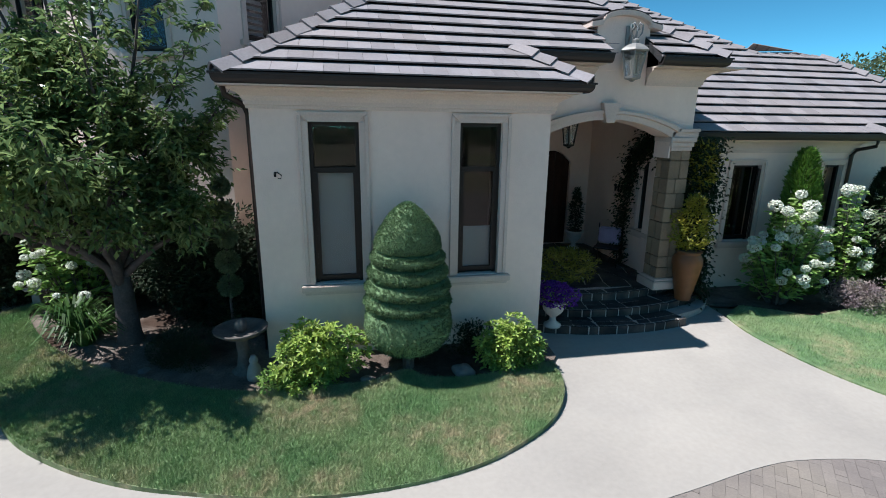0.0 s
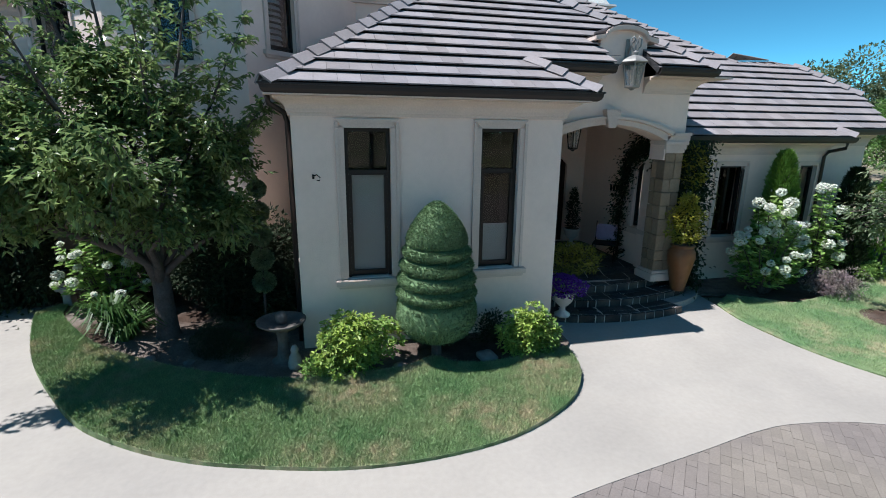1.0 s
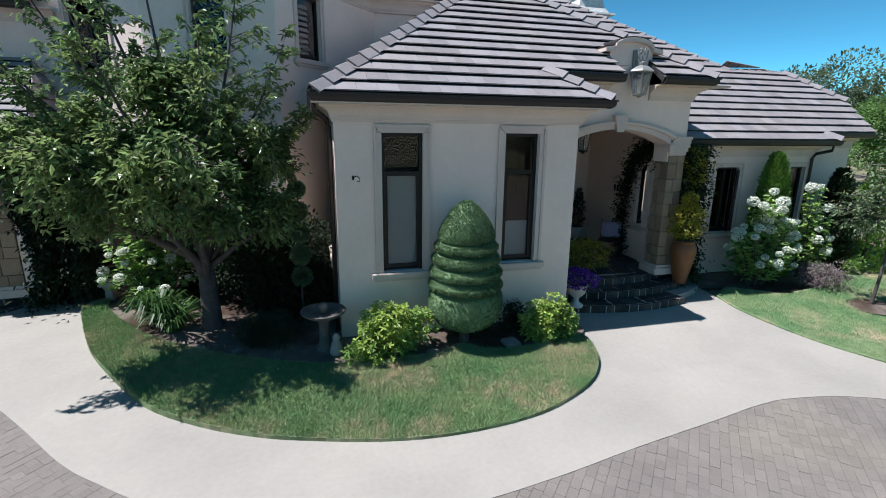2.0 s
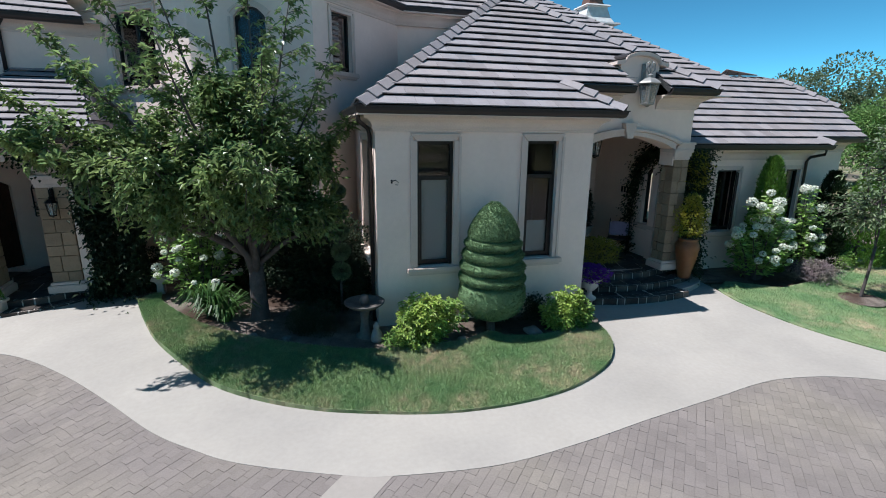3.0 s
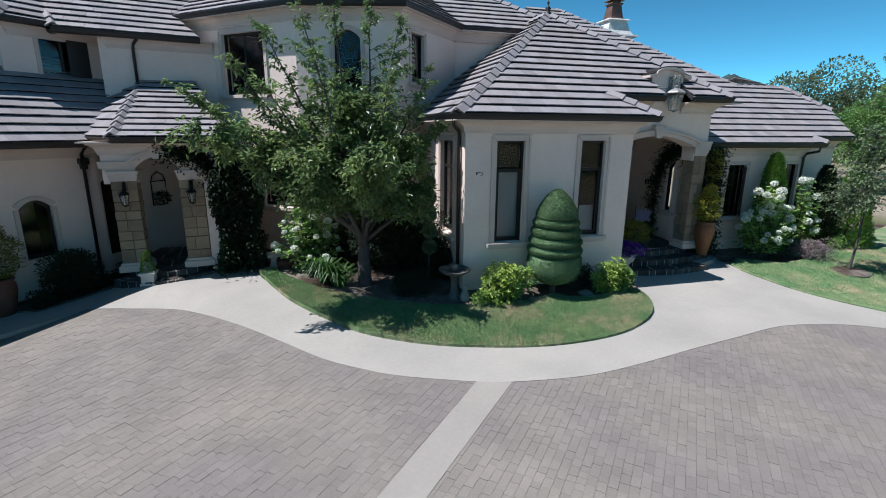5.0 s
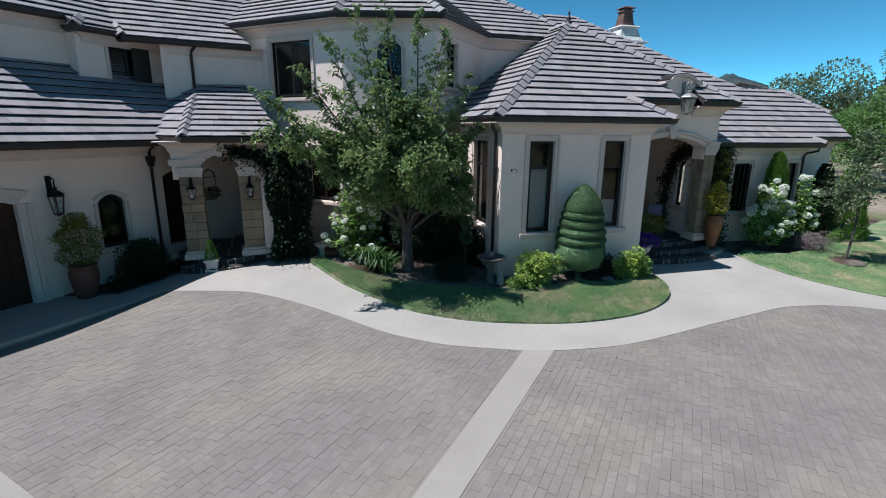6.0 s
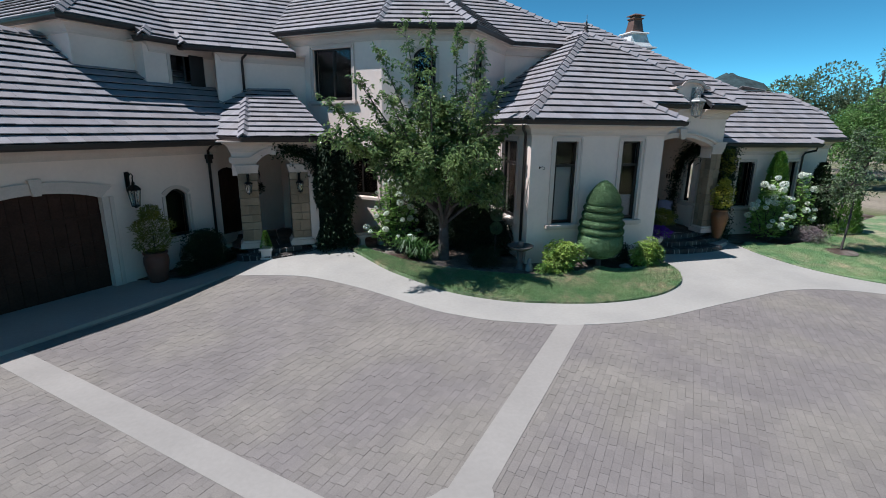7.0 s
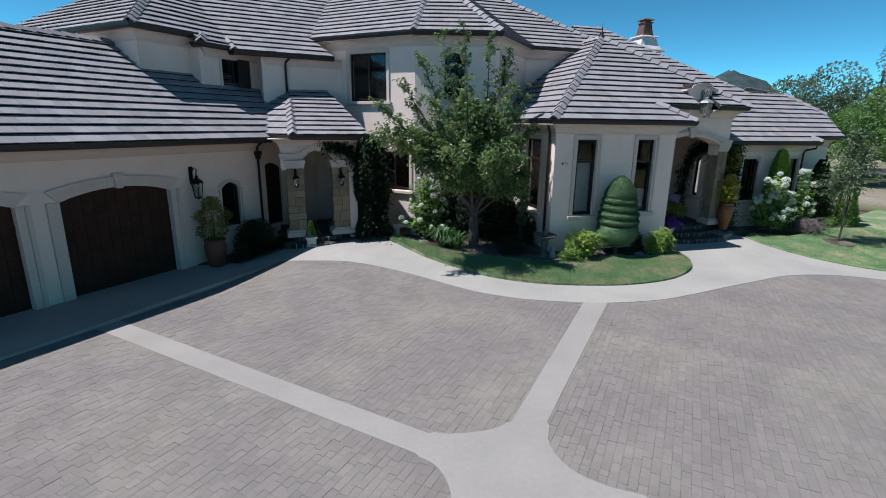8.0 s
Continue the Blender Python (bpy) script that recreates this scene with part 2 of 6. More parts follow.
# ---- ground ----
def land():
    bm = bmesh.new()
    marks = [-600, -250, -100, -50, -30] + [-24 + 0.8 * k for k in range(66)] + [35, 50, 100, 250, 600]
    grid = [[bm.verts.new((x, y, ground_z(x, y) - 0.07)) for x in marks] for y in marks]
    for a, b in zip(grid, grid[1:]):
        for k in range(len(marks) - 1):
            bm.faces.new((a[k], a[k + 1], b[k + 1], b[k]))
    ob = part("ground", bm, EARTH)
    return tagged(ob, "dry brown earth and rough grass reaching to the horizon", "ground", kind="structure")


land()

LAWN_EDGE = [(-5.62, 9.5), (-5.33, 8.75), (-4.85, 7.75), (-4.2, 6.8), (-3.62, 6.1), (-2.95, 5.6), (-2.15, 5.18), (-1.42, 4.93), (-0.4, 4.68),
             (0.5, 4.62), (1.4, 4.72), (2.1, 4.95), (2.75, 5.32), (3.15, 5.75), (3.33, 6.2), (3.36, 6.62)]
BED_EDGE = [(3.36, 6.62), (2.1, 6.42), (1.42, 6.5), (1.1, 6.72), (0.56, 6.52), (-0.33, 6.5), (-1.2, 6.55), (-2.08, 6.84), (-3.0, 7.3), (-4.15, 8.1), (-5.05, 9.2), (-5.3, 9.9), (-5.62, 9.5)]
OUTER = [(-9.07, 8.54), (-8.2, 8.1), (-7.0, 7.72), (-5.98, 6.95), (-5.05, 6.05), (-4.25, 5.2), (-3.7, 4.74), (-3.05, 4.28), (-1.84, 3.75), (-1.25, 3.59),
         (0.02, 3.46), (1.25, 3.6), (2.46, 3.83), (3.9, 4.07), (4.82, 4.23), (5.5, 4.25), (6.45, 4.05), (7.4, 3.5), (9.0, 1.9), (13.0, -3.0)]
RIGHT_EDGE = [(7.4, 7.75), (7.3, 7.0), (7.55, 5.95), (8.05, 4.9), (8.6, 3.9), (10.2, 1.9), (13.6, -2.4)]

walk_poly = spline(OUTER) + spline(RIGHT_EDGE)[::-1] + [(7.5, 8.4), (6.9, 9.5), (3.45, 9.5), (3.45, 7.0), (-0.6, 7.6), (-3.0, 9.0), (-5.3, 10.8), (-5.4, 12.6), (-9.0, 12.6), (-10.6, 10.4), (-16.2, 4.4), (-14.76, 2.5)]
sheet("pavement", walk_poly, 0.004, CONCRETE, "smooth pale washed concrete walk curving round the lawn", "pavement", 0.6, 0.08)
lawn_poly = spline(LAWN_EDGE) + spline(BED_EDGE)[1:-1]


def lawn_rise(x, y):
    return 0.02 + 0.05 * min(1.0, max(0.0, (y - 4.4) / 1.5))


sheet("lawn", lawn_poly, 0.02, GRASS, "mown green lawn with dry straw patches, curved edge", "lawn", 0.3, 0.06, rise=lawn_rise)
bed_poly = spline(BED_EDGE) + [(-5.9, 10.6), (-6.2, 11.6), (-6.4, 13.2), (-2.0, 13.0), (0.2, 8.0), (3.5, 7.6), (3.5, 6.8)]
sheet("garden_bed", bed_poly, 0.03, SOIL, "dark bark mulch planting bed against the house", "garden bed", 0.3, 0.06, rise=lambda x, y: 0.03)
rlawn_poly = spline(RIGHT_EDGE) + [(30, -6), (32, 11), (19, 11.0), (14.6, 9.4), (11.2, 7.85), (9.1, 7.5), (8.1, 8.2)]
sheet("lawn", rlawn_poly, 0.03, GRASS, "mown green lawn beside the entrance walk", "lawn", 0.8, 0.06)
rbed_poly = [(7.4, 8.4), (8.1, 8.2), (9.1, 7.5), (11.2, 7.85), (14.6, 9.4), (19, 11.0), (19, 14), (7.0, 14), (6.9, 9.4)]
sheet("garden_bed", rbed_poly, 0.035, SOIL, "mulched planting bed along the wing of the house", "garden bed", 0.6, 0.06)
sheet("joint_bed", [(-17.5, 3.5), (-14.8, 2.55), (-9.1, 8.58)] + spline(OUTER)[6:] + [(13, -12), (-17, -16), (-24, -4)], -0.0095, JOINT, "sand bedding between the pavers", "paving bed", 0.35)


band1 = [(-1.84, 3.76), (-1.27, 3.6), (-5.02, -0.42), (-5.52, -0.28)]
band2 = [(-15.0, 8.0), (-6.75, -0.24), (-7.02, -0.6), (-15.3, 7.6)]
hub = spline([(-5.52, -0.28), (-5.75, -0.36), (-6.1, -0.38), (-6.5, -0.32), (-6.75, -0.24), (-7.02, -0.6), (-6.85, -0.85), (-6.77, -1.15), (-6.8, -1.5), (-6.95, -1.75), (-7.15, -2.0), (-6.8, -2.4),
              (-6.4, -2.05), (-5.9, -1.95), (-5.4, -2.05), (-4.9, -2.5), (-4.55, -2.1), (-4.9, -1.8), (-5.15, -1.5), (-5.25, -1.15), (-5.2, -0.8), (-5.02, -0.42)], 3, True)
band3 = [(-7.15, -2.0), (-13.0, -8.3), (-12.6, -8.7), (-6.8, -2.4)]
band4 = [(-4.9, -2.5), (0.6, -8.4), (1.0, -8.0), (-4.55, -2.1)]
BANDS = [band1, band2, hub, band3, band4]
for poly in BANDS:
    sheet("concrete_band", poly, 0.006 if poly is hub else 0.003, STRIP, "pale concrete band dividing the paved court", "paving band", 0.8, 0.06)


def court_pavers():
    """Pavers in rows of mixed lengths over the court: those nearest the camera's way singly, the rest joined."""
    root = thing("paved_court", "grey-brown concrete pavers of mixed lengths laid in rows", "paving", kind="structure")
    ang = radians(47)
    u, v = Vector((math.cos(ang), math.sin(ang))), Vector((-math.sin(ang), math.cos(ang)))
    W, gap, c = 0.115, 0.0012, 0.001
    far = [(-17.2, 3.4), (-14.8, 2.5), (-9.1, 8.55)] + [(x, y + 0.15) for x, y in spline(OUTER, 3)[3:]] + [(11, -9), (-15, -13), (-22, -4)]
    shared = {}

    def corners(L):
        lo = [(0, 0, -0.04), (L - gap, 0, -0.04), (L - gap, W - gap, -0.04), (0, W - gap, -0.04)]
        mid = [(x, y, -c) for x, y, _ in lo]
        top = [(c, c, 0.0), (L - gap - c, c, 0.0), (L - gap - c, W - gap - c, 0.0), (c, W - gap - c, 0.0)]
        return lo, mid, top

    def paver_mesh(L):
        if L not in shared:
            bm = bmesh.new()
            lo, mid, top = corners(L)
            add(bm, lo + mid + top, [(4 * j + i, 4 * j + (i + 1) % 4, 4 * j + 4 + (i + 1) % 4, 4 * j + 4 + i) for j in (0, 1) for i in range(4)] + [(8, 9, 10, 11)])
            shared[L] = mesh_of("paver", bm, PAVER_OB)
        return shared[L]

    rng = random.Random(4)
    verts, faces, singles = [], [], 0
    for j in range(-198, 170):
        t, s = j * W, -24 + rng.uniform(0, 0.3)
        while s < 20:
            L = rng.choice((0.115, 0.17, 0.17, 0.23))
            q = u * (s + L / 2) + v * (t + W / 2)
            s0, s = s, s + L
            if not (-19 < q.x < 12 and -11 < q.y < 9) or not inside(q.x, q.y, far):
                continue
            p = u * s0 + v * t
            ends = [p, p + u * L, p + u * L + v * W, p + v * W]
            if any(all(inside(e.x, e.y, b) for e in ends) for b in BANDS) or all(inside(e.x, e.y, walk_poly) for e in ends):
                continue
            dz = rng.uniform(-0.0065, -0.001)
            if -6.0 < q.x < -3.5 and 0.4 < q.y < 3.4 and singles < 300:
                ob = new("paver", paver_mesh(L))
                ob.parent = root
                ob.matrix_basis = Matrix.Translation((p.x, p.y, dz + ground_z(q.x, q.y))) @ Matrix.Rotation(ang, 4, "Z")
                singles += 1
                continue
            k = len(verts)
            lo, mid, top = corners(L)
            for x, y, z in lo + top:
                e = p + u * x + v * y
                verts.append((e.x, e.y, dz + z + ground_z(e.x, e.y)))
            faces += [(k + i, k + (i + 1) % 4, k + 4 + (i + 1) % 4, k + 4 + i) for i in range(4)] + [(k + 4, k + 5, k + 6, k + 7)]
    me = bpy.data.meshes.new("paver_field")
    me.from_pydata(verts, [], faces)
    me.materials.append(PAVER)
    ob = new("paver_field", me)
    ob.parent = root
    ob["kind"] = "stuff"


# ---- the house ----
house = thing("house", "cream stucco house with grey tiled hip roofs and dark bronze windows", "house")
GAR = Matrix.Translation((-11.6, 9.12, 0)) @ Matrix.Rotation(radians(47), 4, "Z")   # the garage wing's own axes: x along its wall, -y out to the court
SLOPE = 0.67


def gar(a, b, z=0.0):
    """A place in the garage wing: a along its wall, b out from it."""
    return GAR @ Vector((a, -b, z))


def wall(name, m, x0, x1, z0, z1, holes=(), thick=0.25, material=None, label=""):
    """An upright wall along x whose face lies at y = 0 and whose body goes back; holes are (x0, x1, z0, z1, rise): rise > 0 arches the top."""
    bm = bmesh.new()
    xs = sorted({x0, x1, *[h[0] for h in holes], *[h[1] for h in holes]})
    zs = sorted({z0, z1, *[h[2] for h in holes], *[h[3] for h in holes]})
    for xa, xb in zip(xs, xs[1:]):
        run = None
        for za, zb in zip(zs, zs[1:]):
            open_here = any(h[0] <= (xa + xb) / 2 <= h[1] and h[2] <= (za + zb) / 2 <= h[3] for h in holes)
            if open_here:
                if run:
                    box(bm, xa, 0, run[0], xb, thick, run[1])
                run = None
            else:
                run = (run[0], zb) if run else (za, zb)
        if run:
            box(bm, xa, 0, run[0], xb, thick, run[1])
    for h in holes:
        if len(h) > 4 and h[4] > 0:
            n = 12
            arc = [(h[0] + (h[1] - h[0]) * k / n, h[3] - h[4] * (2 * k / n - 1) ** 2) for k in range(n + 1)]
            prism(bm, [(h[0], h[3])] + arc[:n // 2 + 1], 0, thick)
            prism(bm, arc[n // 2:] + [(h[1], h[3])], 0, thick)
    bmesh.ops.remove_doubles(bm, verts=bm.verts, dist=0.0005)
    return part(name, bm, material or STUCCO, house, label, m)


def arch_pts(x0, x1, ztop, rise, n=12):
    return [(x0 + (x1 - x0) * k / n, ztop - rise * (2 * k / n - 1) ** 2) for k in range(n + 1)]


def trim_round(bm, x0, x1, z0, z1, rise, w, proud, sill=False, legs=True):
    """A raised moulding round an opening, stepped in two, with a flat or an arched head."""
    for off, width, out in ((0.0, w * 0.62, proud), (w * 0.62, w * 0.38, proud * 1.7)):
        a, b = x0 - off, x1 + off
        if legs:
            box(bm, a - width, -out, z0, a, 0.0, z1 - rise)
            box(bm, b, -out, z0, b + width, 0.0, z1 - rise)
        inner = arch_pts(a, b, z1 + off, rise) if rise else [(a, z1 + off), (b, z1 + off)]
        outer = arch_pts(a - width, b + width, z1 + off + width, rise) if rise else [(a - width, z1 + off + width), (b + width, z1 + off + width)]
        for (p, q), (r, s) in zip(zip(inner, inner[1:]), zip(outer, outer[1:])):
            prism(bm, [p, q, s, r], -out, 0.0)
        if rise == 0:
            box(bm, a - width, -out, z1 - 0.001, a, 0.0, z1 + off + 0.002)
            box(bm, b, -out, z1 - 0.001, b + width, 0.0, z1 + off + 0.002)


def window(m, x0, x1, z0, z1, rise=0.0, transom=None, leaves=1, shade_to=None, trim=0.13, sill=True, room=True, head=True, label="dark bronze casement window in a raised stucco surround"):
    """A window in a wall opening: surround, sill, frame, panes, blind, and a box coloured near-black for the dim room
    behind.
    """
    win = part("window", box_bm(x0, 0.14, z0, x1, 0.20, z0 + 0.05), FRAME, house, label, m)
    if trim:
        bm = bmesh.new()
        trim_round(bm, x0, x1, z0, z1, rise, trim, 0.025)
        part("surround", bm, TRIM, win, bevel=0.006)
    if sill:
        bm = bmesh.new()
        box(bm, x0 - trim - 0.07, -0.1, z0 - 0.11, x1 + trim + 0.07, 0.12, z0 - 0.01)
        box(bm, x0 - trim - 0.03, -0.06, z0 - 0.16, x1 + trim + 0.03, 0.0, z0 - 0.11)
        part("sill", bm, TRIM, win, bevel=0.012)
    f = 0.055
    bm = bmesh.new()
    box(bm, x0, 0.08, z0, x0 + f, 0.16, z1), box(bm, x1 - f, 0.08, z0, x1, 0.16, z1)
    box(bm, x0 + f, 0.08, z0 + 0.05, x1 - f, 0.14, z0 + 0.05 + f)
    if rise:
        a, b = arch_pts(x0, x1, z1, rise), arch_pts(x0 + f, x1 - f, z1 - f, rise)
        for (p, q), (r, s) in zip(zip(a, a[1:]), zip(b, b[1:])):
            prism(bm, [p, q, s, r], 0.08, 0.16)
    else:
        box(bm, x0 + f, 0.08, z1 - f, x1 - f, 0.16, z1)
    if transom:
        box(bm, x0 + f, 0.085, transom - 0.035, x1 - f, 0.155, transom + 0.035)
        box(bm, x0 + f, 0.075, z0 + 0.1, x0 + f + 0.045, 0.13, transom - 0.03)
        box(bm, x1 - f - 0.045, 0.075, z0 + 0.1, x1 - f, 0.13, transom - 0.03)
    for k in range(1, leaves):
        c = x0 + (x1 - x0) * k / leaves
        box(bm, c - 0.035, 0.083, z0 + 0.05, c + 0.035, 0.157, z1 - 0.02)
    part("frame", bm, FRAME, win, bevel=0.004)
    tops = [(z0 + 0.1, transom - 0.03), (transom + 0.03, z1 - 0.03)] if transom else [(z0 + 0.1, z1 - 0.03)]
    for za, zb in tops:
        for k in range(leaves):
            c0, c1 = x0 + (x1 - x0) * k / leaves + 0.04, x0 + (x1 - x0) * (k + 1) / leaves - 0.04
            pane = part("pane", box_bm(c0, 0.112, za, c1, 0.118, zb), GLASS, win)
            pane.visible_shadow = False
    if shade_to:
        part("blind", box_bm(x0 + 0.05, 0.19, z0 + 0.04, x1 - 0.05, 0.2, shade_to), SHADE, win, "pale roller blind")
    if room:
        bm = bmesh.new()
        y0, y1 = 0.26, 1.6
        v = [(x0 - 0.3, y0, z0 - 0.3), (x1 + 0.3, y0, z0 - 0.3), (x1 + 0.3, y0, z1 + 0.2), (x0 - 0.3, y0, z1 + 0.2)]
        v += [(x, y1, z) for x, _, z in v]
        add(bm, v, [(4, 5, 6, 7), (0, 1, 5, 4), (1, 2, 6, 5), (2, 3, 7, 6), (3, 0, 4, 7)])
        part("room", bm, ROOM_PAINTED_DARK, win, "plain box coloured near-black to stand for the dim room")
    return win


def box_bm(*c):
    bm = bmesh.new()
    box(bm, *c)
    return bm


# ---- roofs ----
EXPO, TILE_W = 0.335, 0.33


def roof_plane(name, poly, single=False, label="", start=0.0):
    """A roof slope: a felted deck with flat tiles in overlapping courses, cut at hips and valleys."""
    pts = [Vector(p) for p in poly]
    nrm = Vector((0, 0, 0))
    for p, q in zip(pts, pts[1:] + pts[:1]):
        nrm += p.cross(q)
    nrm.normalize()
    if nrm.z < 0:
        nrm = -nrm
    e = Vector((0, 0, 1)).cross(nrm).normalized()
    up = nrm.cross(e)
    if up.z < 0:
        up, e = -up, -e
    o = pts[0]
    flat = [((p - o).dot(e), (p - o).dot(up)) for p in pts]
    deck = bmesh.new()
    n = len(pts)
    add(deck, pts + [p - nrm * 0.1 for p in pts], [tuple(range(n)), tuple(range(2 * n - 1, n - 1, -1))] + [(i, i + n, (i + 1) % n + n, (i + 1) % n) for i in range(n)])
    roof = part("roof", deck, DECK, house, label or "grey flat concrete tiles in level courses")
    t0 = min(t for _, t in flat)
    t1 = max(t for _, t in flat)
    rng = random.Random(len(bpy.data.objects))
    verts, faces, shared, count = [], [], None, 0
    base = Matrix((e, up, nrm)).transposed().to_4x4()
    course = 0
    t = t0
    while t < t1:
        strip = clip_band(flat, 1, t, min(t + EXPO, t1 + 0.001))
        if len(strip) > 2:
            lo, hi = min(p[0] for p in strip), max(p[0] for p in strip)
            s = math.floor(lo / TILE_W) * TILE_W - TILE_W * (0.5 if course % 2 else 0.0) + rng.uniform(-0.03, 0.03)
            while s < hi:
                piece = clip_band(strip, 0, s + 0.002, s + TILE_W - 0.002)
                if len(piece) > 2 and abs(area(piece)) > 0.001:
                    clean = [p for p, q in zip(piece, piece[1:] + piece[:1]) if abs(p[0] - q[0]) + abs(p[1] - q[1]) > 1e-4]
                    if len(clean) < 3:
                        s += TILE_W
                        continue
                    if area(clean) < 0:
                        clean.reverse()
                    lift = rng.uniform(0.046, 0.056)
                    tilt = lambda tt: 0.006 + lift * (1 - (tt - t) / EXPO) + 0.008
                    full = len(clean) == 4 and abs(area(clean)) > 0.98 * (TILE_W - 0.004) * EXPO
                    k = len(clean)
                    if single and count < 300:
                        if full and shared:
                            me = shared
                        else:
                            bm = bmesh.new()
                            cx, cy = s, t
                            vs = [(a - cx, b - cy, max(0.0, tilt(b) - 0.022)) for a, b in clean] + [(a - cx, b - cy, tilt(b)) for a, b in clean]
                            add(bm, vs, [tuple(range(k, 2 * k))] + [(i, (i + 1) % k, k + (i + 1) % k, k + i) for i in range(k)])
                            me = mesh_of("tile", bm, TILE_OB)
                            if full:
                                shared = me
                        ob = new("tile", me)
                        ob.parent = roof
                        ob.matrix_basis = Matrix.Translation(o + e * s + up * t) @ base
                        count += 1
                    else:
                        m0 = len(verts)
                        for z in (0, 1):
                            for a, b in clean:
                                verts.append(tuple(o + e * a + up * b + nrm * (tilt(b) if z else max(0.0, tilt(b) - 0.022))))
                        faces.append(tuple(range(m0 + k, m0 + 2 * k)))
                        faces += [(m0 + i, m0 + (i + 1) % k, m0 + k + (i + 1) % k, m0 + k + i) for i in range(k)]
                s += TILE_W
        t += EXPO
        course += 1
    if verts:
        me = bpy.data.meshes.new("tile_field")
        me.from_pydata(verts, [], faces)
        me.materials.append(TILE)
        ob = new("tile_field", me)
        ob.parent = roof
        ob["kind"] = "stuff"
    return roof


cap_shared = []


def caps(a, b, parent=None, lift=0.05):
    """Overlapping cap tiles along a hip or a ridge from a up to b."""
    a, b = Vector(a), Vector(b)
    d = b - a
    n = max(1, round(d.length / 0.34))
    step = d.length / n
    if not cap_shared:
        bm = bmesh.new()
        prof = [(-0.17, -0.085), (-0.09, -0.02), (-0.015, 0.04), (0.015, 0.04), (0.09, -0.02), (0.17, -0.085)]
        rows = []
        for y, k, dz in ((0.0, 1.0, 0.045), (0.43, 0.86, 0.0)):
            rows.append([(x * k, y, z * k + dz) for x, z in prof])
            rows.append([(x * k * 0.85, y, z * k + dz - 0.03) for x, z in prof])
        vs = [bm.verts.new(p) for r in (rows[0], rows[2], rows[1], rows[3]) for p in r]
        for i in range(5):
            bm.faces.new((vs[i], vs[i + 1], vs[6 + i + 1], vs[6 + i]))
            bm.faces.new((vs[i], vs[12 + i], vs[12 + i + 1], vs[i + 1]))
        cap_shared.append(mesh_of("cap_tile", bm, TILE_OB))
    y = d.normalized()
    x = y.cross(Vector((0, 0, 1))).normalized()
    z = x.cross(y)
    base = Matrix((x, y, z)).transposed().to_4x4()
    for k in range(n):
        ob = new("cap_tile", cap_shared[0])
        ob.parent = parent or house
        ob.matrix_basis = Matrix.Translation(a + y * (k * step) + z * lift) @ base


def gutter(pts, drop=0.0):
    """A dark half-box gutter under the eaves, through level points; the outer side is to the right of the way."""
    bm = bmesh.new()
    prof = [(-0.1, -0.02), (-0.1, -0.125), (-0.01, -0.125), (0.03, -0.1), (0.05, -0.06), (0.055, -0.01), (0.075, -0.01), (0.075, 0.015), (0.042, 0.015), (0.04, -0.045), (-0.02, -0.1), (-0.085, -0.1), (-0.085, -0.02)]
    pts = [Vector(p) for p in pts]
    rings = []
    for i, p in enumerate(pts):
        d0 = (pts[i] - pts[i - 1]).normalized() if i else (pts[1] - pts[0]).normalized()
        d1 = (pts[i + 1] - pts[i]).normalized() if i < len(pts) - 1 else d0
        n0, n1 = Vector((d0.y, -d0.x, 0)), Vector((d1.y, -d1.x, 0))
        n = (n0 + n1)
        n = n / max(0.3, n.dot(n0))
        rings.append([bm.verts.new(p + n * a + Vector((0, 0, b - drop))) for a, b in prof])
    k = len(prof)
    for r, q in zip(rings, rings[1:]):
        for i in range(k):
            bm.faces.new((r[i], r[(i + 1) % k], q[(i + 1) % k], q[i]))
    bm.faces.new(rings[0]), bm.faces.new(rings[-1][::-1])
    return part("gutter", bm, BRONZE, house, "dark bronze gutter along the eaves")


def sweep(name, pts, prof, material, label="", z=0.0):
    """A moulding of one profile (out, up) along a level line, mitred at its corners; out is to the right of the way."""
    pts = [Vector((p[0], p[1], 0)) for p in pts]
    bm = bmesh.new()
    rings = []
    for i, p in enumerate(pts):
        d0 = (pts[i] - pts[i - 1]).normalized() if i else (pts[1] - pts[0]).normalized()
        d1 = (pts[i + 1] - pts[i]).normalized() if i < len(pts) - 1 else d0
        a, b = Vector((d0.y, -d0.x, 0)), Vector((d1.y, -d1.x, 0))
        n = a + b
        n = n / max(0.3, n.dot(a))
        rings.append([bm.verts.new(p + n * o + Vector((0, 0, z + h))) for o, h in prof])
    k = len(prof)
    for r, q in zip(rings, rings[1:]):
        for i in range(k):
            bm.faces.new((r[i], r[(i + 1) % k], q[(i + 1) % k], q[i]))
    bm.faces.new(rings[0]), bm.faces.new(rings[-1][::-1])
    return part(name, bm, material, house, label)


CROWN = [(-0.05, -0.27), (0.03, -0.27), (0.035, -0.23), (0.05, -0.22), (0.055, -0.17), (0.085, -0.11), (0.14, -0.065), (0.2, -0.04), (0.21, -0.03), (0.21, -0.002), (-0.05, -0.002)]


def soffit(pts, z, depth=0.5):
    """The boarded underside of the eaves and the coved moulding at the wall's head, along the wall line; out is to the right."""
    sweep("soffit", pts, [(-0.05, 0.0), (depth, 0.0), (depth, 0.03), (-0.05, 0.03)], TRIM, z=z)
    sweep("crown_moulding", pts, CROWN, TRIM, "cream coved moulding under the eaves", z)


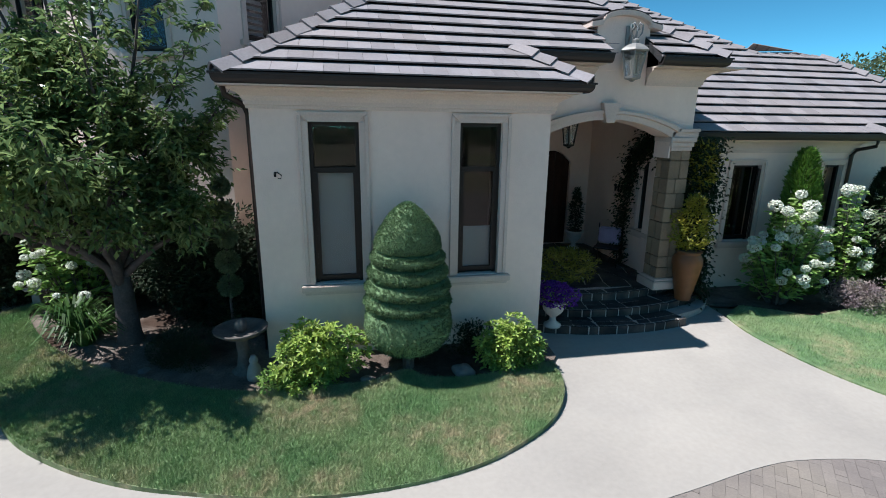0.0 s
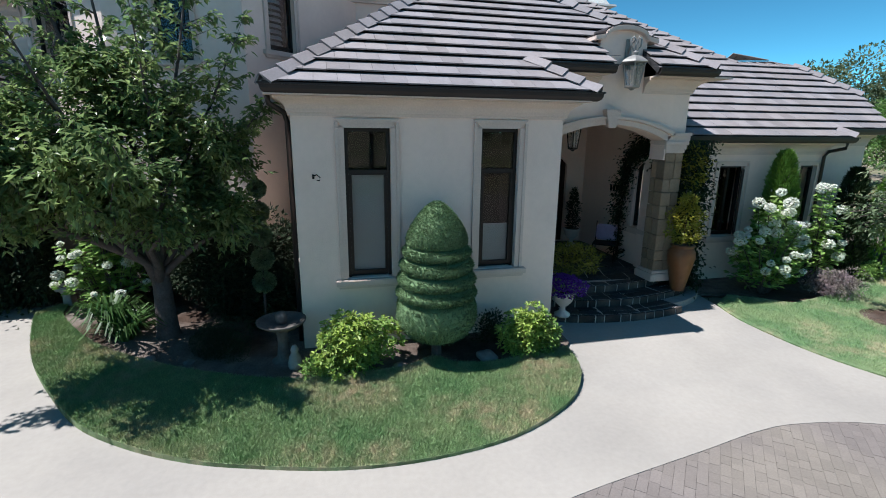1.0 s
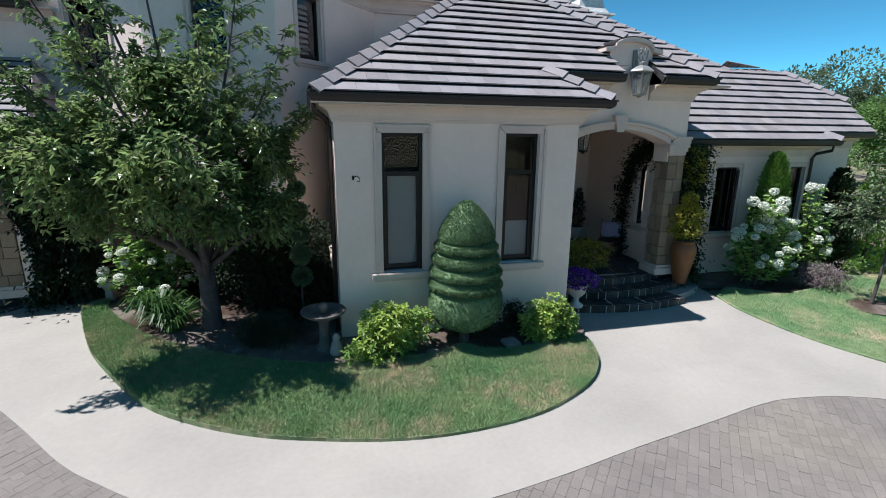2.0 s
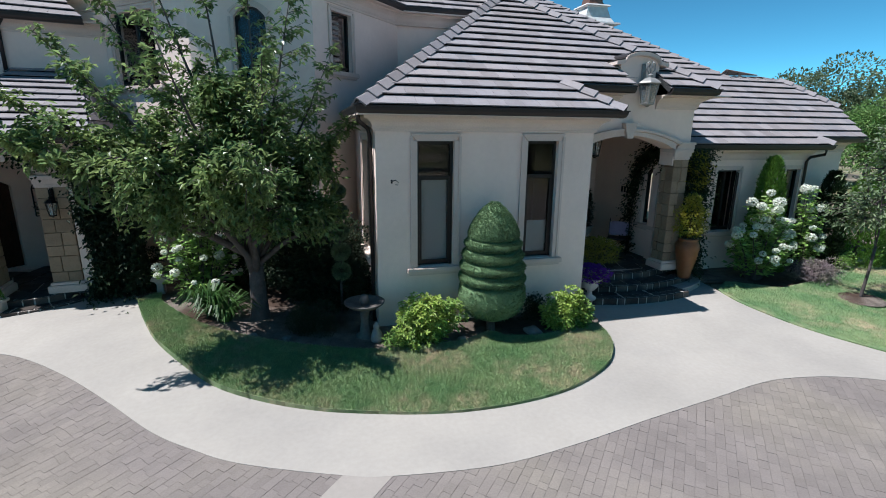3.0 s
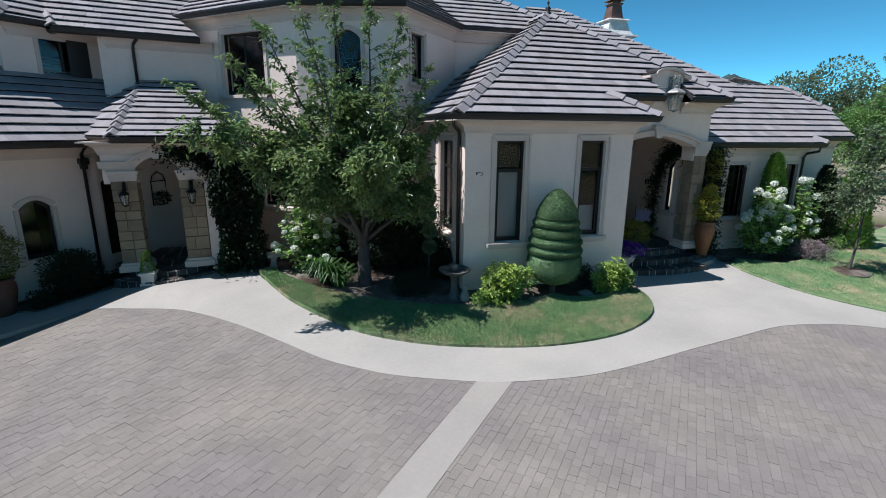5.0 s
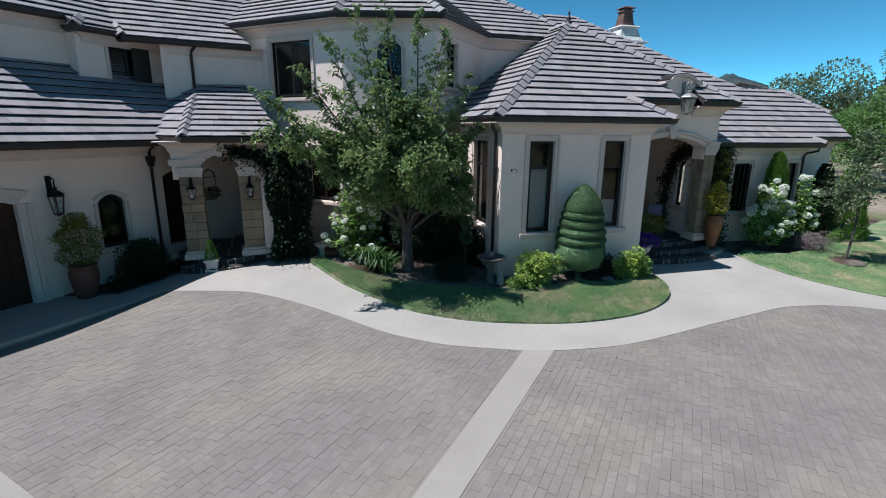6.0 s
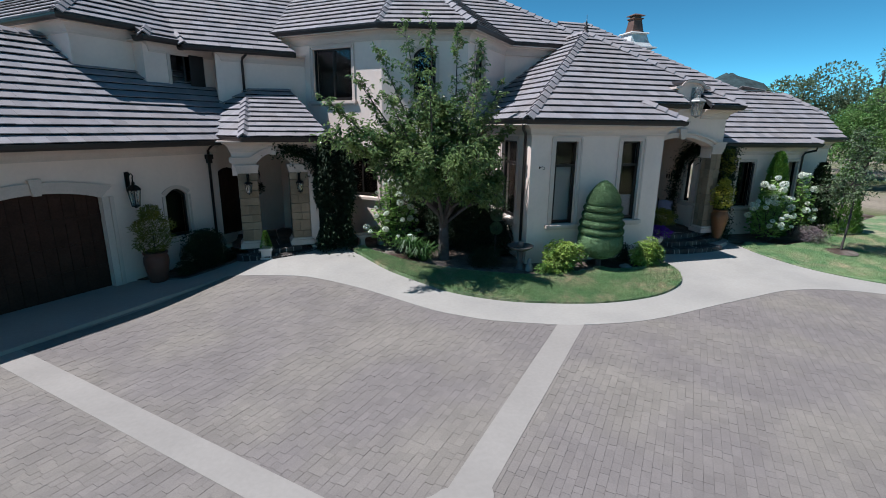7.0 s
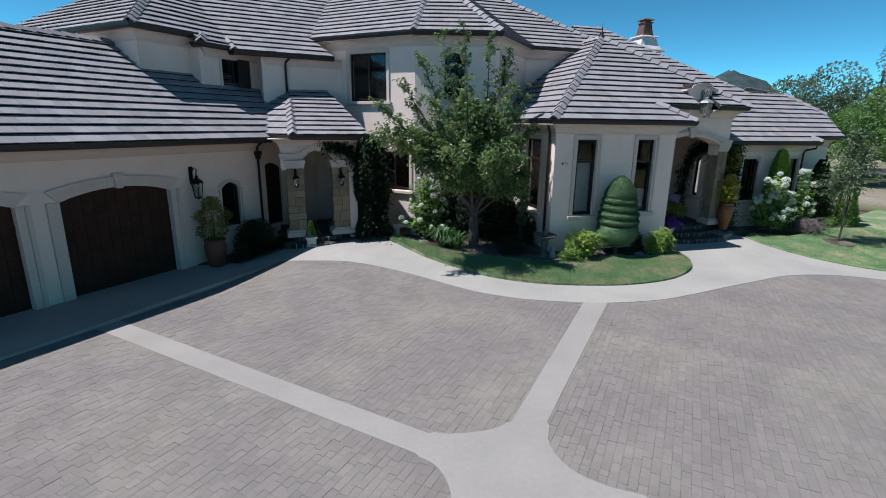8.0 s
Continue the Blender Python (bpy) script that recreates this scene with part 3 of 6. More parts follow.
# the pavilion: front wall with two tall windows
PX0, PX1, PY = -0.9, 3.42, 7.4
W1, W2 = (-0.15, 0.55, 1.42, 3.77), (2.01, 2.66, 1.46, 3.78)
fm = Matrix.Translation((0, PY, 0))
wall("wall", fm, PX0, PX1, 0.0, 4.2, [W1, W2])
window(fm, *W1, transom=3.1, shade_to=3.05, label="tall dark bronze casement window with transom beside the topiary")
window(fm, *W2, transom=3.1, shade_to=2.2, label="tall dark bronze casement window with transom beside the entrance")
left_m = Matrix.Translation((PX0, 13.0, 0)) @ Matrix.Rotation(radians(-90), 4, "Z")
WL = (3.6, 4.7, 1.45, 3.75)
wall("wall", left_m, 0.0, 13.0 - PY - 0.25, 0.0, 4.2, [WL])
window(left_m, *WL, transom=3.1, label="sunlit casement window in the side of the pavilion")
right_m = Matrix.Translation((PX1, PY, 0)) @ Matrix.Rotation(radians(90), 4, "Z")
wall("wall", right_m, 0.25, 4.0, 0.0, 4.6)
soffit([(PX0, 13.0), (PX0, PY), (PX1, PY), (PX1, 8.4)], 4.2, 0.32)

E_Z = 4.34
APEX = Vector((3.12, 11.7, E_Z + 4.62 * SLOPE))
EY, EZ = 7.88, E_Z + (7.88 - 7.08) * SLOPE      # the entrance's higher eave in the same slope
e0, e1, e2, e3 = Vector((-1.2, 7.08, E_Z)), Vector((3.85, 7.08, E_Z)), Vector((3.02, EY, EZ)), Vector((6.72, EY, EZ))
n0, n1 = 4.62, 5.5
roof_plane("roof", [e0, e1, e2, (n0, EY, EZ), (n0, EY + 0.85, EZ + 0.85 * SLOPE), (n1, EY + 0.85, EZ + 0.85 * SLOPE), (n1, EY, EZ), e3, APEX], True, "grey flat concrete tiles on the pavilion's front slope")
roof_plane("roof", [(-1.2, 13.6, E_Z), e0, APEX, (3.1, 13.6, APEX.z)])
roof_plane("roof", [e1, (3.85, 8.3, E_Z), (3.6, 8.3, E_Z + 0.17), e2])
roof_plane("roof", [e3, (6.72, 14.0, EZ), (3.1, 14.0, APEX.z), APEX])
caps(e0, APEX), caps(e1, e2), caps(e3, APEX)
caps((3.1, 14, APEX.z), APEX)
gutter([(-1.2, 13.4, E_Z), e0, e1, (3.85, 8.1, E_Z)])
gutter([(3.3, EY, EZ), (n0, EY, EZ)])
gutter([(n1, EY, EZ), e3, (6.72, 12.0, EZ)])

# the entrance: arched wall on a stone column, under the higher eave
NY = 8.45
em = Matrix.Translation((0, NY, 0))
AX0, AX1 = 3.72, 6.24
AZ, AR = 3.88, 0.3
wall("wall", em, PX1, 6.68, 3.3, 4.72, [(AX0, AX1, 3.2, AZ, AR)], 0.45)
soffit([(PX1 + 0.3, NY), (4.58, NY)], 4.74, 0.5)
soffit([(5.6, NY), (6.68, NY), (6.68, 11.5)], 4.74, 0.5)
side_m = Matrix.Translation((6.68, 12.4, 0)) @ Matrix.Rotation(radians(-90), 4, "Z")     # x runs towards the court
SW = (2.48, 3.2, 1.55, 3.12, 0.2)
wall("wall", side_m, 1.15, 3.55, 0.2, 4.72, [SW], 0.14)
wall("wall", side_m @ Matrix.Translation((0, 0.08, 0)), 0.0, 1.15, 0.2, 4.72, (), 0.14)
window(side_m, *SW[:4], rise=0.2, leaves=2, sill=True, trim=0.1, room=False, label="dark arched casement window in the side wall of the porch")
bm = bmesh.new()
for off, w, out in ((0.0, 0.1, 0.06), (0.1, 0.06, 0.1)):
    a, b = arch_pts(AX0 - off, AX1 + off, AZ + off, AR), arch_pts(AX0 - off - w, AX1 + off + w, AZ + off + w, AR)
    for (p, q), (r, s) in zip(zip(a, a[1:]), zip(b, b[1:])):
        prism(bm, [p, q, s, r], -out, 0.0)
    box(bm, AX1 + off, -out, AZ - AR + off, 6.78, 0.0, AZ - AR + off + w)
prism(bm, [(4.85, 3.82), (5.01, 3.82), (5.09, 4.16), (4.77, 4.16)], -0.14, 0.0)
part("arch_moulding", bm, TRIM, house, "pale moulded arch with a keystone over the entrance", em, bevel=0.008)


def stone_column(name, m, w, d, z0, z1, label, seed):
    """A square column of dressed limestone blocks, with plinth and capital."""
    col = part(name, box_bm(0.03, 0.03, z0, w - 0.03, d - 0.03, z1), COLUMN_JOINT, house, label, m)
    rng = random.Random(seed)
    z = z0 + 0.22
    while z < z1 - 0.3:
        h = min(rng.choice((0.22, 0.28, 0.34)), z1 - 0.24 - z)
        cut = w * rng.choice((0.4, 0.55, 0.62))
        cut2 = d * rng.choice((0.45, 0.6))
        g = 0.006
        for x0, x1, y0, y1 in ((0, cut - g, 0, cut2 - g), (cut + g, w, 0, cut2 - g), (0, cut - g, cut2 + g, d), (cut + g, w, cut2 + g, d)):
            o = rng.uniform(0, 0.012)
            bm = bmesh.new()
            box(bm, x0 - o * (x0 == 0), y0 - o * (y0 == 0), z + g, x1 + o * (x1 == w), y1 + o * (y1 == d), z + h - g)
            part("stone", bm, STONE_OB, col, bevel=0.007)
        z += h
    bm = bmesh.new()
    box(bm, -0.09, -0.09, z0, w + 0.09, d + 0.09, z0 + 0.16)
    box(bm, -0.045, -0.045, z0 + 0.16, w + 0.045, d + 0.045, z0 + 0.22)
    part("plinth", bm, TRIM, col, bevel=0.015)
    bm = bmesh.new()
    for k, (o, za, zb) in enumerate(((0.02, z1 - 0.24, z1 - 0.17), (0.04, z1 - 0.17, z1 - 0.08), (0.065, z1 - 0.08, z1))):
        box(bm, -o, -o, za, w + o, d + o, zb)
    part("capital", bm, TRIM, col, bevel=0.01)
    return col


COLUMN_JOINT = mat("column_mortar", (0.24, 0.19, 0.14), 0.95, bump=0.3)
STONE_OB = mat("limestone_single", (0.27, 0.2, 0.135), 0.85, scale=5, var=0.12, fine=25, fine_var=0.1, bump=0.4, bump_scale=30, vary="object", vary_amount=0.24)
FLOOR_Z = 0.64
stone_column("column", Matrix.Translation((6.28, NY - 0.02, 0)), 0.4, 0.4, FLOOR_Z, 3.58, "square column of tan limestone blocks at the entrance", 3)
# back of the entrance porch
wall("wall", Matrix.Translation((0, 12.4, 0)), PX1, 6.9, 0.2, 4.4, [(5.2, 6.22, FLOOR_Z, 3.15, 0.3)])
wall("wall", Matrix.Translation((PX1, 10.0, 0)) @ Matrix.Rotation(radians(90), 4, "Z"), 1.4, 2.4, 0.2, 4.6)
bm = bmesh.new()
box(bm, PX1, NY + 0.4, 4.4, 6.68, 12.4, 4.5)
tagged(part("ceiling", bm, TRIM), "plain plaster ceiling of the entrance porch", "ceiling", kind="structure")


def plank_door(m, x0, x1, z0, z1, rise, label):
    door = part("door", box_bm(x0, 0.12, z0, x1, 0.16, z1 - rise), GARAGE_WOOD, house, label, m)
    n = 5
    for k in range(n):
        a, b = x0 + (x1 - x0) * k / n + 0.006, x0 + (x1 - x0) * (k + 1) / n - 0.006
        pa = [z1 - rise * (2 * ((x - x0) / (x1 - x0)) - 1) ** 2 for x in (a, b)]
        bm = bmesh.new()
        prism(bm, [(a, z0), (b, z0), (b, pa[1]), (a, pa[0])], 0.09, 0.12)
        part("plank", bm, GARAGE_WOOD, door)
    bm = bmesh.new()
    tube(bm, [(x1 - 0.12, 0.04, z0 + 0.9), (x1 - 0.12, 0.02, z0 + 1.0), (x1 - 0.12, 0.04, z0 + 1.15)], 0.014)
    part("handle", bm, IRON, door, "black iron pull handle")
    return door


plank_door(Matrix.Translation((0, 12.4, 0)), 5.2, 6.22, FLOOR_Z, 3.15, 0.3, "dark stained arched plank entrance door in the porch")

# small curved dormer over the arch
bm = bmesh.new()
dz = 4.7
pts = [(4.6, dz), (5.58, dz)] + [(5.58, 5.4)] + [(5.09 + 0.49 * math.cos(a), 5.4 + 0.17 * math.sin(a)) for a in [math.pi * k / 10 for k in range(11)]] + [(4.6, 5.4)]
prism(bm, pts, NY - 0.02, NY + 1.3)
dormer = part("dormer", bm, STUCCO, house, "small curved stucco dormer over the entrance")
bm = bmesh.new()
arc = [(-0.66, 5.36), (-0.54, 5.38)] + [(0.45 * math.cos(math.pi - a), 5.4 + 0.17 * math.sin(a)) for a in [math.pi * k / 12 for k in range(13)]] + [(0.54, 5.38), (0.66, 5.36)]
for (p, q) in zip(arc, arc[1:]):
    prism(bm, [(5.09 + p[0], p[1]), (5.09 + q[0], q[1]), (5.09 + q[0], q[1] + 0.08), (5.09 + p[0], p[1] + 0.08)], NY - 0.13, NY + 1.3)
part("cornice", bm, TRIM, dormer, "moulded cream cornice", bevel=0.01)
bm = bmesh.new()
for (p, q) in zip(arc, arc[1:]):
    prism(bm, [(5.09 + p[0], p[1] + 0.082), (5.09 + q[0], q[1] + 0.082), (5.09 + q[0], q[1] + 0.105), (5.09 + p[0], p[1] + 0.105)], NY - 0.1, NY + 1.5)
part("dormer_roof", bm, BRONZE, dormer, "dark metal roof")

# right wing
RZ = 3.66
RYE, RYW = 8.88, 9.28
rm = Matrix.Translation((0, RYW, 0))
RW1 = (8.42, 9.12, 1.35, 3.0)
wall("wall", rm, 6.6, 11.5, 0.0, 3.5, [RW1, (10.75, 11.25, 1.6, 3.0)])
window(rm, *RW1, leaves=2, trim=0.11, label="casement window with an open sash behind the hydrangeas")
window(rm, 10.75, 11.25, 1.6, 3.0, trim=0.11, label="narrow casement window behind the conical evergreen")
sash_m = rm @ Matrix.Translation((RW1[1], 0.05, 0)) @ Matrix.Rotation(radians(50), 4, "Z")
bm = bmesh.new()
za, zb = RW1[2] + 0.06, RW1[3] - 0.06
for c in ((-0.33, -0.02, za, 0, 0.02, za + 0.05), (-0.33, -0.02, zb - 0.05, 0, 0.02, zb), (-0.33, -0.02, za + 0.05, -0.28, 0.02, zb - 0.05), (-0.05, -0.02, za + 0.05, 0, 0.02, zb - 0.05)):
    box(bm, *c)
sash = part("sash", bm, FRAME, house, "dark window sash standing open", sash_m)
part("pane", box_bm(-0.28, -0.003, za + 0.05, -0.05, 0.003, zb - 0.05), GLASS, sash).visible_shadow = False
for pts in ([(11.6, RYE + 0.03, RZ - 0.1), (11.6, RYE + 0.05, RZ - 0.24), (11.42, RYW - 0.1, RZ - 0.33), (11.36, RYW - 0.06, RZ - 0.45), (11.36, RYW - 0.06, 0.3)],
            [(-1.2, 7.35, 4.24), (-1.18, 7.38, 4.1), (-1.0, 7.62, 3.98), (-0.96, 7.68, 3.85), (-0.96, 7.68, 0.3)]):
    bm = bmesh.new()
    tube(bm, pts, 0.04, 10)
    part("downspout", bm, BRONZE, house, "plain dark bronze downspout", smooth=True)
wall("wall", Matrix.Translation((0, RYW + 0.3, 0)), 11.5, 13.1, 0.0, 3.7)
wall("wall", Matrix.Translation((13.1, RYW + 0.3, 0)) @ Matrix.Rotation(radians(90), 4, "Z"), 0.25, 6.0, 0.0, 3.7)
soffit([(6.6, RYW), (11.5, RYW)], 3.53, 0.38)
soffit([(11.5, RYW + 0.3), (13.1, RYW + 0.3)], 3.73, 0.38)


def rz(y):
    return RZ + (y - RYE) * SLOPE


RIDGE_Y = 11.8
r_l, r_r, r_e = Vector((10.85, RIDGE_Y, rz(RIDGE_Y))), Vector((12.9, RIDGE_Y, rz(RIDGE_Y))), Vector((13.85, 10.5, rz(10.5)))
r_up = Vector((10.85 - 4.8, RIDGE_Y + 4.8, rz(RIDGE_Y + 4.8)))
roof_plane("roof", [(6.9, RYE, RZ), (11.75, RYE, RZ), (11.5, RYE + 0.3, rz(RYE + 0.3)), (13.35, RYE + 0.3, rz(RYE + 0.3)), r_e, r_r, r_l, r_up, (4.6, r_up.y, r_up.z), (4.6, 12, rz(12))], label="grey tiles on the low right wing")
roof_plane("roof", [(13.35, RYE + 0.3, rz(RYE + 0.3)), (14.3, 13.0, rz(RYE + 0.3)), r_r, r_e])
roof_plane("roof", [r_l, (10.85, 20, r_l.z), (r_up.x, 20, r_up.z), r_up])
roof_plane("roof", [r_r, (14.3, 13.0, rz(RYE + 0.3)), (10.85, 14.8, rz(RYE + 0.3)), r_l])
caps(r_l, r_r, lift=-0.01), caps(r_l, r_up, lift=0.0), caps(r_e, r_r)
caps((11.75, RYE, RZ), (11.5, RYE + 0.3, rz(RYE + 0.3)))
caps((6.9, RYE, RZ), (6.7, RYE + 1.0, rz(RYE + 1.0)))
gutter([(6.9, RYE + 0.6, RZ), (6.9, RYE, RZ), (11.75, RYE, RZ), (11.75, RYE + 0.3, RZ)])
gutter([(11.6, RYE + 0.3, rz(RYE + 0.3)), (13.35, RYE + 0.3, rz(RYE + 0.3)), (14.3, 13.0, rz(RYE + 0.3))])

# chimney
ch = thing("chimney", "square chimney with pale flashing and a tall rust-brown metal cowl", "chimney", Matrix.Translation((8.5, 16.3, 0)))
bm = bmesh.new()
square_stack(bm, ((0.6, 5.5), (0.6, 7.74), (0.78, 7.8), (0.76, 7.86), (0.62, 7.88), (0.5, 8.08), (0.4, 8.42), (0.5, 8.46), (0.46, 8.51)))
part("base", bm, LEAD, ch, "pale painted flared shoulder")
bm = bmesh.new()
square_stack(bm, ((0.34, 8.5), (0.3, 8.58), (0.28, 8.6), (0.21, 9.08), (0.27, 9.12), (0.26, 9.16), (0.18, 9.17), (0.18, 9.24), (0.31, 9.25), (0.29, 9.28), (0.1, 9.36)))
part("cowl", bm, COPPER, ch)
fin = thing("finial", "dark metal spire finial on the roof's peak", "finial", Matrix.Translation(APEX))
bm = bmesh.new()
lathe(bm, [(0.12, -0.05), (0.12, 0.08), (0.05, 0.13), (0.09, 0.2), (0.035, 0.27), (0.02, 0.31), (0.045, 0.36), (0.014, 0.41), (0.004, 0.62)], seg=12)
part("spire", bm, BRONZE, fin, smooth=True)

# ---- garage wing ----
GZ = 3.66
D1, D2 = (-3.0, -0.32, 0.0, 2.55, 0.22), (-6.5, -3.82, 0.0, 2.55, 0.22)
GW = (1.32, 1.98, 0.95, 2.33, 0.18)
wall("wall", GAR, -9.0, 3.1, 0.0, 3.55, [D1, D2, GW])
soffit([(p.x, p.y) for p in (gar(-9, 0), gar(3.1, 0))], 3.53, 0.82)
window(GAR, *GW[:4], rise=0.18, trim=0.1, sill=False, label="small arched window between garage and porch")


def garage_door(d):
    x0, x1, z0, z1, rise = d
    door = part("garage_door", box_bm(x0, 0.16, z0, x1, 0.2, z1 - 0.02), GARAGE_WOOD, house, "dark stained arched wooden garage door", GAR)
    bm = bmesh.new()
    trim_round(bm, x0, x1, z0, z1, rise, 0.26, 0.04)
    prism(bm, [((x0 + x1) / 2 - 0.08, z1 - 0.03), ((x0 + x1) / 2 + 0.08, z1 - 0.03), ((x0 + x1) / 2 + 0.13, z1 + 0.34), ((x0 + x1) / 2 - 0.13, z1 + 0.34)], -0.11, 0.0)
    part("surround", bm, TRIM, door, "raised cream surround with keystone", bevel=0.008)
    n = 10
    for k in range(n):
        a, b = x0 + (x1 - x0) * k / n + 0.004, x0 + (x1 - x0) * (k + 1) / n - 0.004
        for za, zb in ((z0 + 0.01, z0 + 0.62), (z0 + 0.625, z0 + 1.24), (z0 + 1.245, z0 + 1.86), (z0 + 1.865, z1)):
            bm = bmesh.new()
            box(bm, a, 0.14, za, b, 0.16, zb)
            part("board", bm, GARAGE_WOOD, door)
    mid = (x0 + x1) / 2
    bm = bmesh.new()
    box(bm, mid - 0.02, 0.125, z0 + 0.01, mid + 0.02, 0.14, z1), box(bm, x0, 0.128, z0 + 1.8, x1, 0.14, z0 + 1.92)
    part("rail", bm, GARAGE_WOOD, door)
    return door


garage_door(D1), garage_door(D2)
G_EAVE = 0.9
GR = -3.15                      # ridge of the garage wing


def gz(b):
    return GZ + (G_EAVE - b) * SLOPE


# garage slope: from the eave up to the upper walls, and past them to its ridge on the left
roof_plane("roof", [gar(-9.5, G_EAVE, GZ), gar(2.65, G_EAVE, GZ), gar(4.6, G_EAVE - 1.95, gz(G_EAVE - 1.95)), gar(4.6, -2.2, gz(-2.2)), gar(0.9, -2.2, gz(-2.2)), gar(0.9, GR, gz(GR)), gar(-9.5, GR, gz(GR))], label="grey tiles on the garage wing, half in shade")
roof_plane("roof", [gar(-9.5, GR, gz(GR)), gar(1.2, GR, gz(GR)), gar(1.2, -7, GZ), gar(-9.5, -7, GZ)])
caps(gar(-9.5, GR, gz(GR)), gar(0.6, GR, gz(GR)))
gutter([gar(-9.5, G_EAVE, GZ), gar(2.62, G_EAVE, GZ)])

# garage porch, set across the corner
PQ = Matrix.Translation((-8.8, 10.05, 0)) @ Matrix.Rotation(radians(6), 4, "Z")
PA0, PA1 = 0.57, 1.5
wall("wall", PQ, -0.1, 2.25, 2.8, 3.6, [(PA0, PA1, 2.7, 3.32, 0.26)], 0.4)
wall("wall", PQ, 2.0, 2.25, 0.2, 2.8, (), 0.4)
wall("wall", PQ @ Matrix.Translation((2.25, 0.4, 0)) @ Matrix.Rotation(radians(90), 4, "Z"), 0.0, 2.6, 0.2, 3.6, (), 0.2)
bm = bmesh.new()
for off, w, out in ((0.0, 0.1, 0.05), (0.1, 0.06, 0.09)):
    a, b = arch_pts(PA0 - off, PA1 + off, 3.32 + off, 0.26), arch_pts(PA0 - off - w, PA1 + off + w, 3.32 + off + w, 0.26)
    for (p, q), (r, s) in zip(zip(a, a[1:]), zip(b, b[1:])):
        prism(bm, [p, q, s, r], -out, 0.0)
    box(bm, -0.16, -out, 3.06 + off, PA0 - off, 0.0, 3.06 + off + w)
    box(bm, PA1 + off, -out, 3.06 + off, 2.3, 0.0, 3.06 + off + w)
prism(bm, [(0.97, 3.28), (1.1, 3.28), (1.17, 3.54), (0.9, 3.54)], -0.12, 0.0)
part("arch_moulding", bm, TRIM, house, "pale moulded arch with a keystone over the side porch", PQ, bevel=0.008)
PF = 0.55
for a0, seed in ((0.04, 5), (1.46, 8)):
    stone_column("column", PQ @ Matrix.Translation((a0, -0.02, 0)), 0.52, 0.45, PF, 3.0, "square column of tan limestone blocks at the side porch", seed)
PD = (3.45, 4.4, PF, 2.75, 0.2)
wall("wall", GAR @ Matrix.Translation((0, 0.6, 0)), 2.9, 6.5, 0.2, 3.6, [PD], 0.2)
plank_door(GAR @ Matrix.Translation((0, 0.6, 0)), *PD, "dark plank side door in the shaded porch")
bm = bmesh.new()
box(bm, -0.1, 0.38, 3.55, 2.25, 2.9, 3.62)
tagged(part("ceiling", bm, TRIM, m=PQ), "plain plaster ceiling of the side porch", "ceiling", kind="structure")
PEZ = 3.77


ph, pv = Vector((-8.48, 9.64, PEZ)), Vector((-9.25, 10.5, PEZ))
pr = PQ @ Vector((2.62, -0.42, PEZ))
top_l, top_r = Vector((-8.59, 13.05, 5.32)), Vector((-7.31, 13.15, 5.33))
hip_mid = ph.lerp(top_l, 0.69)
roof_plane("roof", [ph, pr, top_r, top_l], label="grey tiles on the side porch")
roof_plane("roof", [pv + (pv - ph) * 0.6, ph, top_l, Vector((-9.58, 12.99, 4.76))], label="grey tiles on the side porch")
roof_plane("roof", [pr, PQ @ Vector((2.62, 2.6, PEZ)), top_r], label="grey tiles on the side porch")
caps(ph, hip_mid)
gutter([pv, ph, pr, PQ @ Vector((2.62, 1.2, PEZ))])
soffit([(p.x, p.y) for p in (PQ @ Vector((-0.1, 1.0, 0)), PQ @ Vector((-0.1, 0, 0)), PQ @ Vector((2.25, 0, 0)), PQ @ Vector((2.25, 1.4, 0)))], 3.64, 0.34)


def downspout(m, x, z0, z1, y=-0.07):
    bm = bmesh.new()
    tube(bm, [(x, y, z0), (x, y, z1 - 0.25), (x + 0.02, y - 0.15, z1 - 0.1), (x + 0.02, y - 0.3, z1)], 0.04, 10)
    spout = part("downspout", bm, BRONZE, house, "dark bronze downspout with a leader head", m, smooth=True)
    bm = bmesh.new()
    box(bm, x - 0.1, y - 0.09, z1 - 0.5, x + 0.1, y + 0.06, z1 - 0.36), box(bm, x - 0.07, y - 0.07, z1 - 0.62, x + 0.07, y + 0.05, z1 - 0.5)
    part("leader_head", bm, BRONZE, spout, bevel=0.01)


downspout(GAR, 2.78, 0.0, 3.6)


def plain_spout(m, x, z0, z1):
    bm = bmesh.new()
    tube(bm, [(x - 0.12, -0.06, z0), (x - 0.12, -0.06, z1 - 0.35), (x - 0.1, -0.08, z1 - 0.25), (x, -0.2, z1 - 0.14), (x, -0.26, z1)], 0.04, 10)
    part("downspout", bm, BRONZE, house, "plain dark bronze downspout", m, smooth=True)

# ---- upper storey ----
UZ = 7.1
BA = 6.3                        # wall with the large window faces the garage
bwall = GAR @ Matrix.Translation((BA, 1.0, 0)) @ Matrix.Rotation(radians(-90), 4, "Z")   # x runs outward: x = b + 1
UW = (2.2, 3.8, 4.93, 6.56)
LW = (3.4, 4.72, 1.8, 3.18)
wall("wall", bwall, -2.0, 4.95, 0.0, 6.9, [UW, LW])
window(bwall, *UW, leaves=2, trim=0.12, label="large upper casement window reflecting sky")
window(bwall, *LW, leaves=2, trim=0.12, label="ground floor window behind the tree")
